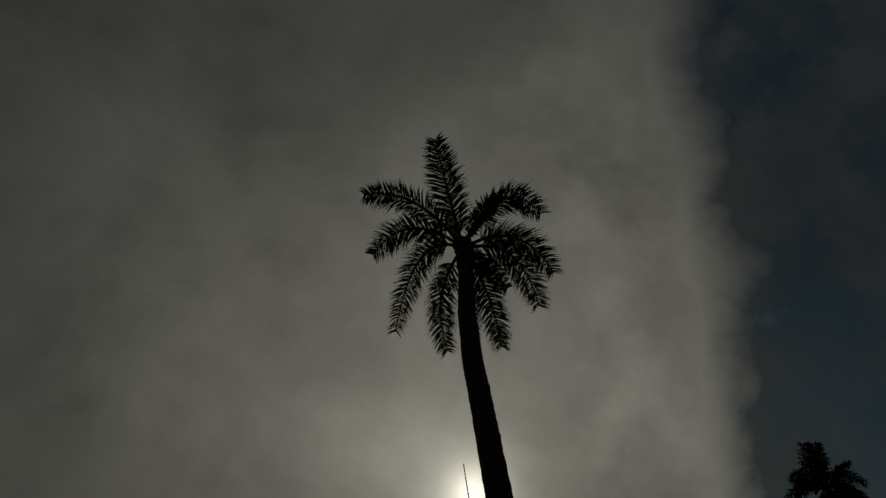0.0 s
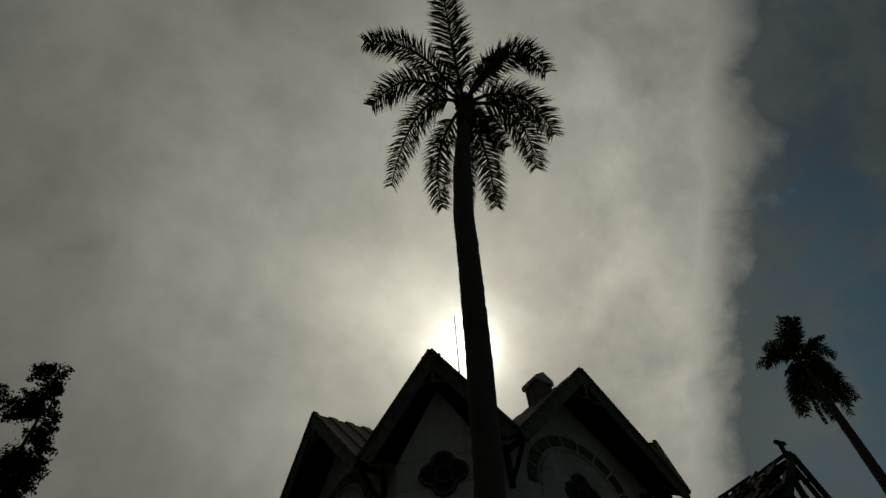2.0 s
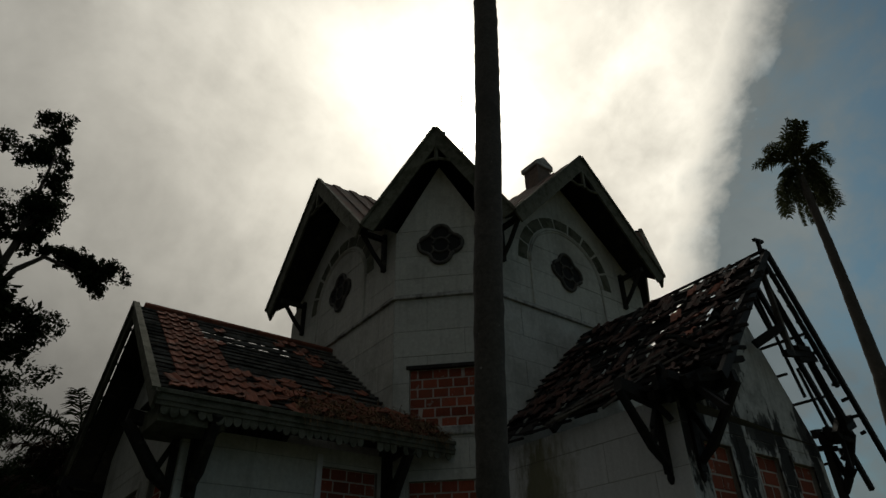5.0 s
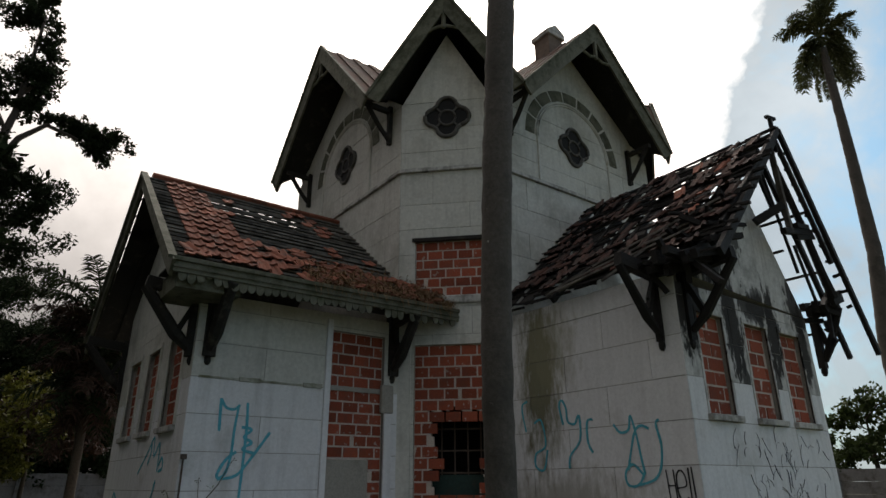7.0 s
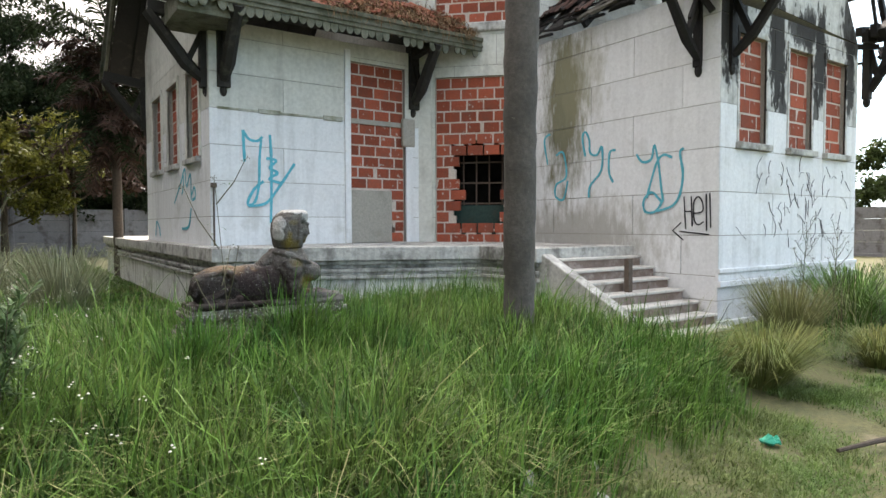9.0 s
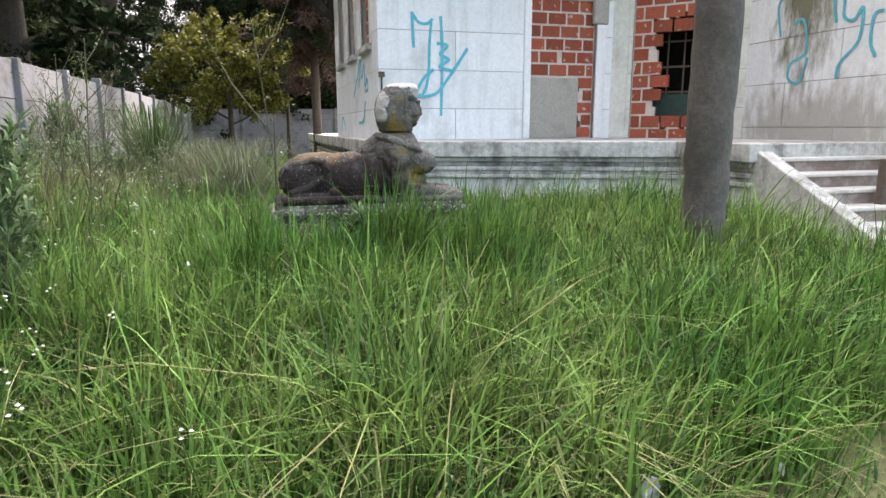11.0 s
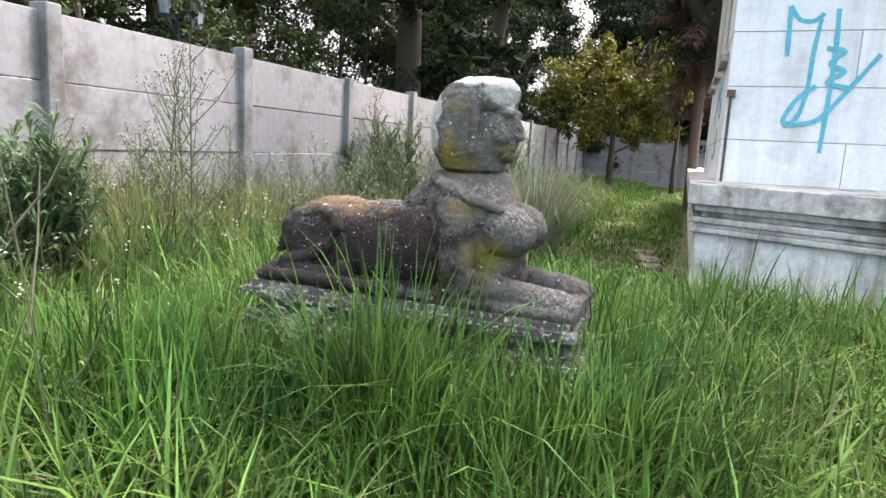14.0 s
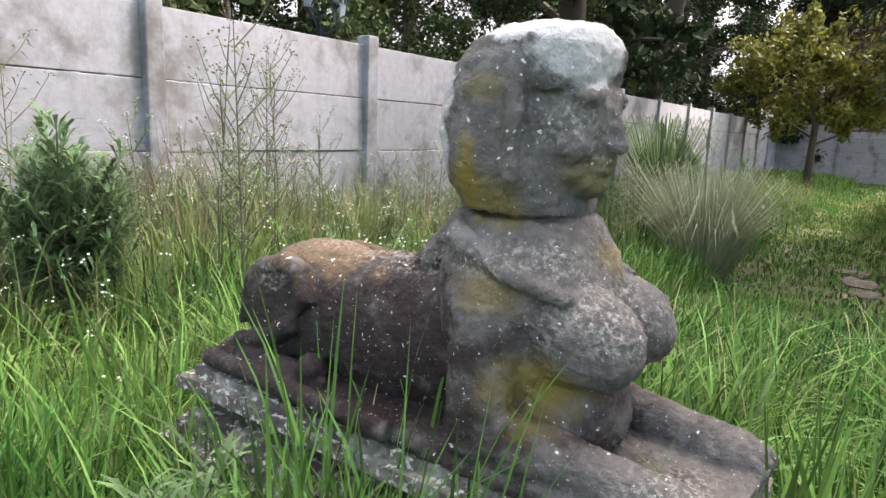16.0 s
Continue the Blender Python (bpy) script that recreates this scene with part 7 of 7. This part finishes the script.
# ---- weeds ----
def weed_shape(height, branches, leaf_len, leaf_w, leaves, seed, tilt=0.12, leafy_from=0.0, rise=0.0, stem=1.0):
    """A stem with side twigs and narrow leaves. Returns shapes of stems, leaves and the places of its tips."""
    r = random.Random(seed)
    stems, lv, tips = Shape(), Shape(), []
    top = Vector((r.uniform(-tilt, tilt) * height, r.uniform(-tilt, tilt) * height, height))
    main = [Vector((0, 0, 0)), top * 0.5 + Vector((r.uniform(-0.03, 0.03), r.uniform(-0.03, 0.03), 0)), top]
    stems.tube(main, [0.007 * stem, 0.005 * stem, 0.002], 5)
    lines = [(main[0], top)]
    tips.append(top)
    for k in range(branches):
        t = 0.25 + 0.65 * (k + r.random()) / max(1, branches)
        p = top * t
        a = k * 2.4 + r.uniform(-0.5, 0.5)
        ln = height * r.uniform(0.18, 0.42) * (1.1 - t * 0.6)
        q = p + Vector((math.cos(a) * ln * 0.55, math.sin(a) * ln * 0.55, ln * 0.85))
        stems.tube([p, p.lerp(q, 0.5) + Vector((math.cos(a), math.sin(a), 0)) * ln * 0.06, q], [0.0035, 0.003, 0.0015], 4)
        lines.append((p, q))
        tips.append(q)
    for k in range(leaves):
        p0, p1 = lines[k % len(lines)]
        t = r.uniform(max(0.1, leafy_from), 1.0)
        p = p0.lerp(p1, t)
        a = r.uniform(0, 6.28)
        d = Vector((math.cos(a), math.sin(a), r.uniform(0.0, 0.9) + rise)).normalized()
        sd = d.cross(Vector((0, 0, 1))).normalized() * leaf_w / 2
        ln = leaf_len * r.uniform(0.5, 1.2)
        m, e = p + d * ln * 0.5, p + d * ln - Vector((0, 0, ln * 0.3))
        lv.add([p, m + sd, e, m - sd], [(0, 1, 2, 3)])
    return stems, lv, tips


def flower_heads(tips, size, seed, per=5):
    r = random.Random(seed)
    s = Shape()
    for t in tips:
        for k in range(per):
            c = t + Vector((r.uniform(-1, 1), r.uniform(-1, 1), r.uniform(-0.6, 0.6))) * size * 5
            s.ball(c, (size, size, size * 0.7), None, 2, 4)
    return s


def build_weed_kinds():
    kinds = []
    spec = [("flowering_weed", "thin upright weed with small pale flower heads", 1.25, 10, 0.08, 0.013, 220, M["flower"], 0.0050, 0.1),
            ("flowering_weed", "spindly weed with bare branching stalks and seed heads", 1.55, 16, 0.11, 0.011, 110, M["weed_stem"], 0.007, 0.1),
            ("leafy_weed", "bushy green weed with narrow leaves", 0.95, 16, 0.17, 0.017, 520, None, 0, 0.0),
            ("leafy_weed", "dense upright weed with fine leaves", 0.75, 14, 0.08, 0.012, 480, M["flower"], 0.004, 0.0)]
    spec.append(("flowering_weed", "single thin weed stalk with few side twigs", 1.5, 6, 0.07, 0.009, 16, M["weed_stem"], 0.005, 0.2))
    for i, (nm, label, h, br, ll, lw, cnt, fl, fs, lf) in enumerate(spec):
        st, lv, tips = weed_shape(h, br, ll, lw, cnt, 300 + i, 0.1, lf, 0.6 if i == 2 else 0.0, 0.45 if i == 4 else 1.0)
        w = thing(nm, label, "weed")
        tagged(part("stem", st, M["weed_stem"], w), kind="stuff")
        tagged(part("foliage", lv, M["weed_green" if i == 2 else "weed"], w), kind="stuff")
        if fl:
            tagged(part("bloom", flower_heads(tips, fs, 310 + i), fl, w), kind="stuff")
        kinds.append(w)
    return kinds


def scatter_weeds():
    kinds = build_weed_kinds()
    used = [False] * 5
    r = random.Random(77)

    def put(i, x, y, scale, turn):
        m = pose(x, y, ground_height(x, y) - 0.02, r.uniform(-6, 6), r.uniform(-6, 6), turn)
        if not used[i]:
            kinds[i].matrix_basis = m @ Matrix.Scale(scale, 4)
            used[i] = True
            return
        kinds[i].scale = (scale,) * 3
        copy_thing(kinds[i], m)
    bases = []
    # the leafy bush before the wall, tall stalks beside it, a mixed fringe along the wall
    for k in range(15):
        bases.append((2, -10.94 + r.uniform(-0.34, 0.34), -8.06 + r.uniform(-0.26, 0.26), r.uniform(0.62, 0.86)))
    for k in range(16):
        bases.append((r.choice((3, 0, 0)), r.uniform(-11.6, -10.6), r.uniform(-9.2, -8.4), r.uniform(0.5, 0.75)))
    for k in range(22):
        bases.append((r.choice((3, 0, 0)), r.uniform(-11.6, -10.2), r.uniform(-7.7, -6.0), r.uniform(0.45, 0.65)))
    for x, y, sc in ((-10.50, -7.55, 1.02), (-10.62, -7.62, 0.82), (-11.9, -8.9, 1.2), (-11.7, -3.4, 1.1), (-11.5, -3.0, 1.1), (-12.1, -2.4, 1.15)):
        bases.append((1, x, y, sc))
    bases.append((4, -9.36, -9.17, 0.88))
    bases += [(2, -8.98, -8.76, 0.52)]
    # tall dark weeds that lean on the wall
    for k in range(5):
        bases.append((2, -12.03 + r.uniform(-0.12, 0.2), -2.9 + 0.42 * k, r.uniform(0.95, 1.5)))
    for k in range(150):
        y = -11.0 + 17.0 * r.random() ** 1.1
        x = -12.15 + abs(r.gauss(0, 0.75))
        if x > -10.2:
            continue
        bases.append((r.choice((0, 0, 1, 3, 3, 2)), x, y, r.uniform(0.5, 0.95)))
    for k in range(80):
        bases.append((r.choice((0, 0, 3, 3)), -12.15 + abs(r.gauss(0, 0.6)), r.uniform(-7.5, -3.4), r.uniform(0.5, 0.8)))
    for k in range(34):
        bases.append((r.choice((0, 3, 3)), r.uniform(-12.4, -10.4), r.uniform(-12.0, -8.5), r.uniform(0.5, 0.8)))
    for k in range(14):
        bases.append((r.choice((0, 1, 0)), r.uniform(-3.2, 1.6), r.uniform(-9.6, -8.3), r.uniform(0.55, 0.9)))
    for i, x, y, sc in bases:
        if not blocked(x, y):
            put(i, x, y, sc, r.uniform(0, 360))


scatter_weeds()


def build_lantern():
    """A lamp post with two glazed heads and a white globe, seen over the wall."""
    lamp = thing("street_lamp", "dark metal lamp post with two glazed lanterns behind the wall", "lamp")
    part("pole", Shape().tube([(-14.50, -3.40, 0.0), (-14.50, -3.40, 2.75)], [0.06, 0.045], 10), M["lamp_metal"], lamp)
    for x, y, z in ((-14.62, -3.50, 2.78), (-14.36, -3.22, 2.62)):
        part("arm", Shape().tube([(-14.50, -3.40, 2.45), ((x - 14.50) / 2, (y - 3.40) / 2, z - 0.14), (x, y, z)], 0.025, 7), M["lamp_metal"], lamp)
        part("glass", Shape().tube([(x, y, z), (x, y, z + 0.30)], [0.07, 0.105], 6), M["lamp_glass"], lamp, "milky blue-grey glass")
        part("cap", Shape().tube([(x, y, z + 0.30), (x, y, z + 0.34), (x, y, z + 0.44), (x, y, z + 0.50)], [0.135, 0.12, 0.05, 0.012], 6), M["lamp_metal"], lamp)
    globe = Shape().ball((-14.66, -3.28, 2.34), (0.11, 0.11, 0.09), None, 10, 14)
    part("globe", globe, M["globe"], lamp, "white globe", smooth=True)


build_lantern()


def tussock(x, y, height, spread, count, seed, mat, label, width=0.012):
    """A big clump of arching grass."""
    g = random.Random(seed)
    s = Shape()
    z = ground_height(x, y) - 0.02
    for k in range(count):
        a = g.uniform(0, 6.283)
        out = spread * g.random() ** 0.7
        h = height * g.uniform(0.55, 1.1)
        d = Vector((math.cos(a), math.sin(a), 0))
        sd = Vector((-d.y, d.x, 0)) * width / 2
        p = Vector((x, y, z)) + d * out * 0.25
        pts = [p, p + d * out * 0.35 + Vector((0, 0, h * 0.55)), p + d * out * 0.8 + Vector((0, 0, h * 0.95)), p + d * out * 1.25 + Vector((0, 0, h * g.uniform(0.6, 1.0)))]
        s.add([pts[0] - sd, pts[0] + sd, pts[1] + sd, pts[1] - sd, pts[2] + sd * 0.7, pts[2] - sd * 0.7, pts[3]], [(0, 1, 2, 3), (3, 2, 4, 5), (5, 4, 6)])
    ob = solo("tussock", s, mat, label, "grass", tidy=False)
    return ob


M["tuft"] = material("yellowing_grass", (0.30, 0.30, 0.10), 0.6, grain=(6, 0.3), second=(2.0, (0.13, 0.19, 0.05)), bump=0, translucent=0.3, per_island=0.5)
M["pampas"] = material("silvery_grass", (0.25, 0.27, 0.16), 0.6, grain=(6, 0.3), bump=0, translucent=0.3, per_island=0.4)
tussock(-9.75, -2.8, 1.05, 0.85, 900, 5, M["pampas"], "large silvery-green tussock of arching grass", 0.008)
tussock(-10.3, -1.4, 0.95, 0.8, 520, 6, M["pampas"], "silvery-green tussock of arching grass", 0.010)
tussock(-11.4, 1.0, 1.5, 0.9, 420, 7, M["weed"], "tall green tussock by the wall", 0.018)
tussock(-5.15, -9.70, 0.52, 0.55, 1700, 8, M["tuft"], "yellowing tussock at the edge of the path", 0.006)
tussock(-3.4, -9.9, 0.40, 0.45, 1100, 9, M["tuft"], "green tussock at the foot of the gable wall", 0.006)
tussock(-3.3, -9.0, 0.75, 0.6, 900, 10, M["grass_dry"], "dry tall tussock before the gable wall", 0.007)
tussock(-1.6, -8.9, 0.85, 0.8, 1100, 12, M["grass_bright"], "tall green tussock before the gable wall", 0.008)
tussock(-4.35, -5.0, 0.35, 0.3, 160, 11, M["weed"], "weed growing from the edge of the terrace", 0.012)
tussock(-8.75, -10.2, 0.30, 0.45, 300, 13, M["grass_dry"], "straggling pale tuft at the edge of the bed", 0.008)


def meadow_flowers():
    r = random.Random(8)
    s = Shape()
    for k in range(620):
        x, y = -12.2 + abs(r.gauss(0, 1.25)), r.uniform(-12.0, -4.0)
        if x > -9.6 or blocked(x, y):
            continue
        z = ground_height(x, y) + r.uniform(0.30, 0.62)
        for q in range(3):
            s.ball((x + r.uniform(-0.02, 0.02), y + r.uniform(-0.02, 0.02), z + r.uniform(-0.015, 0.015)), (0.0055, 0.0055, 0.004), None, 2, 5)
    solo("meadow_flowers", s, M["flower"], "scattered small white flower heads in the grass", "flower", kind="stuff", tidy=False)


meadow_flowers()


def eave_debris():
    """Dry moss and straw that hangs over the eave."""
    r = random.Random(12)
    s = Shape()
    for k in range(2600):
        a = 3.45 + 2.9 * r.random() ** 1.3
        c = -3.62 + abs(r.gauss(0, 0.35))
        if c > -2.0:
            continue
        p = slope_point(left_at, a, c, r.uniform(0.06, 0.16))
        d = Vector((r.uniform(-1, 1), -abs(r.gauss(0.5, 0.6)), r.uniform(-1.0, 0.5))).normalized()
        ln = r.uniform(0.08, 0.28)
        sd = d.cross(Vector((0, 0, 1))).normalized() * 0.006
        q = p + d * ln * 0.6
        e = p + d * ln + Vector((0, 0, -ln * 0.5))
        s.add([p - sd, p + sd, q + sd, q - sd, e], [(0, 1, 2, 3), (3, 2, 4)])
    solo("dry_moss", s, M["straw"], "matted brown straw and moss hanging from the eave", "debris", kind="stuff", tidy=False)


eave_debris()
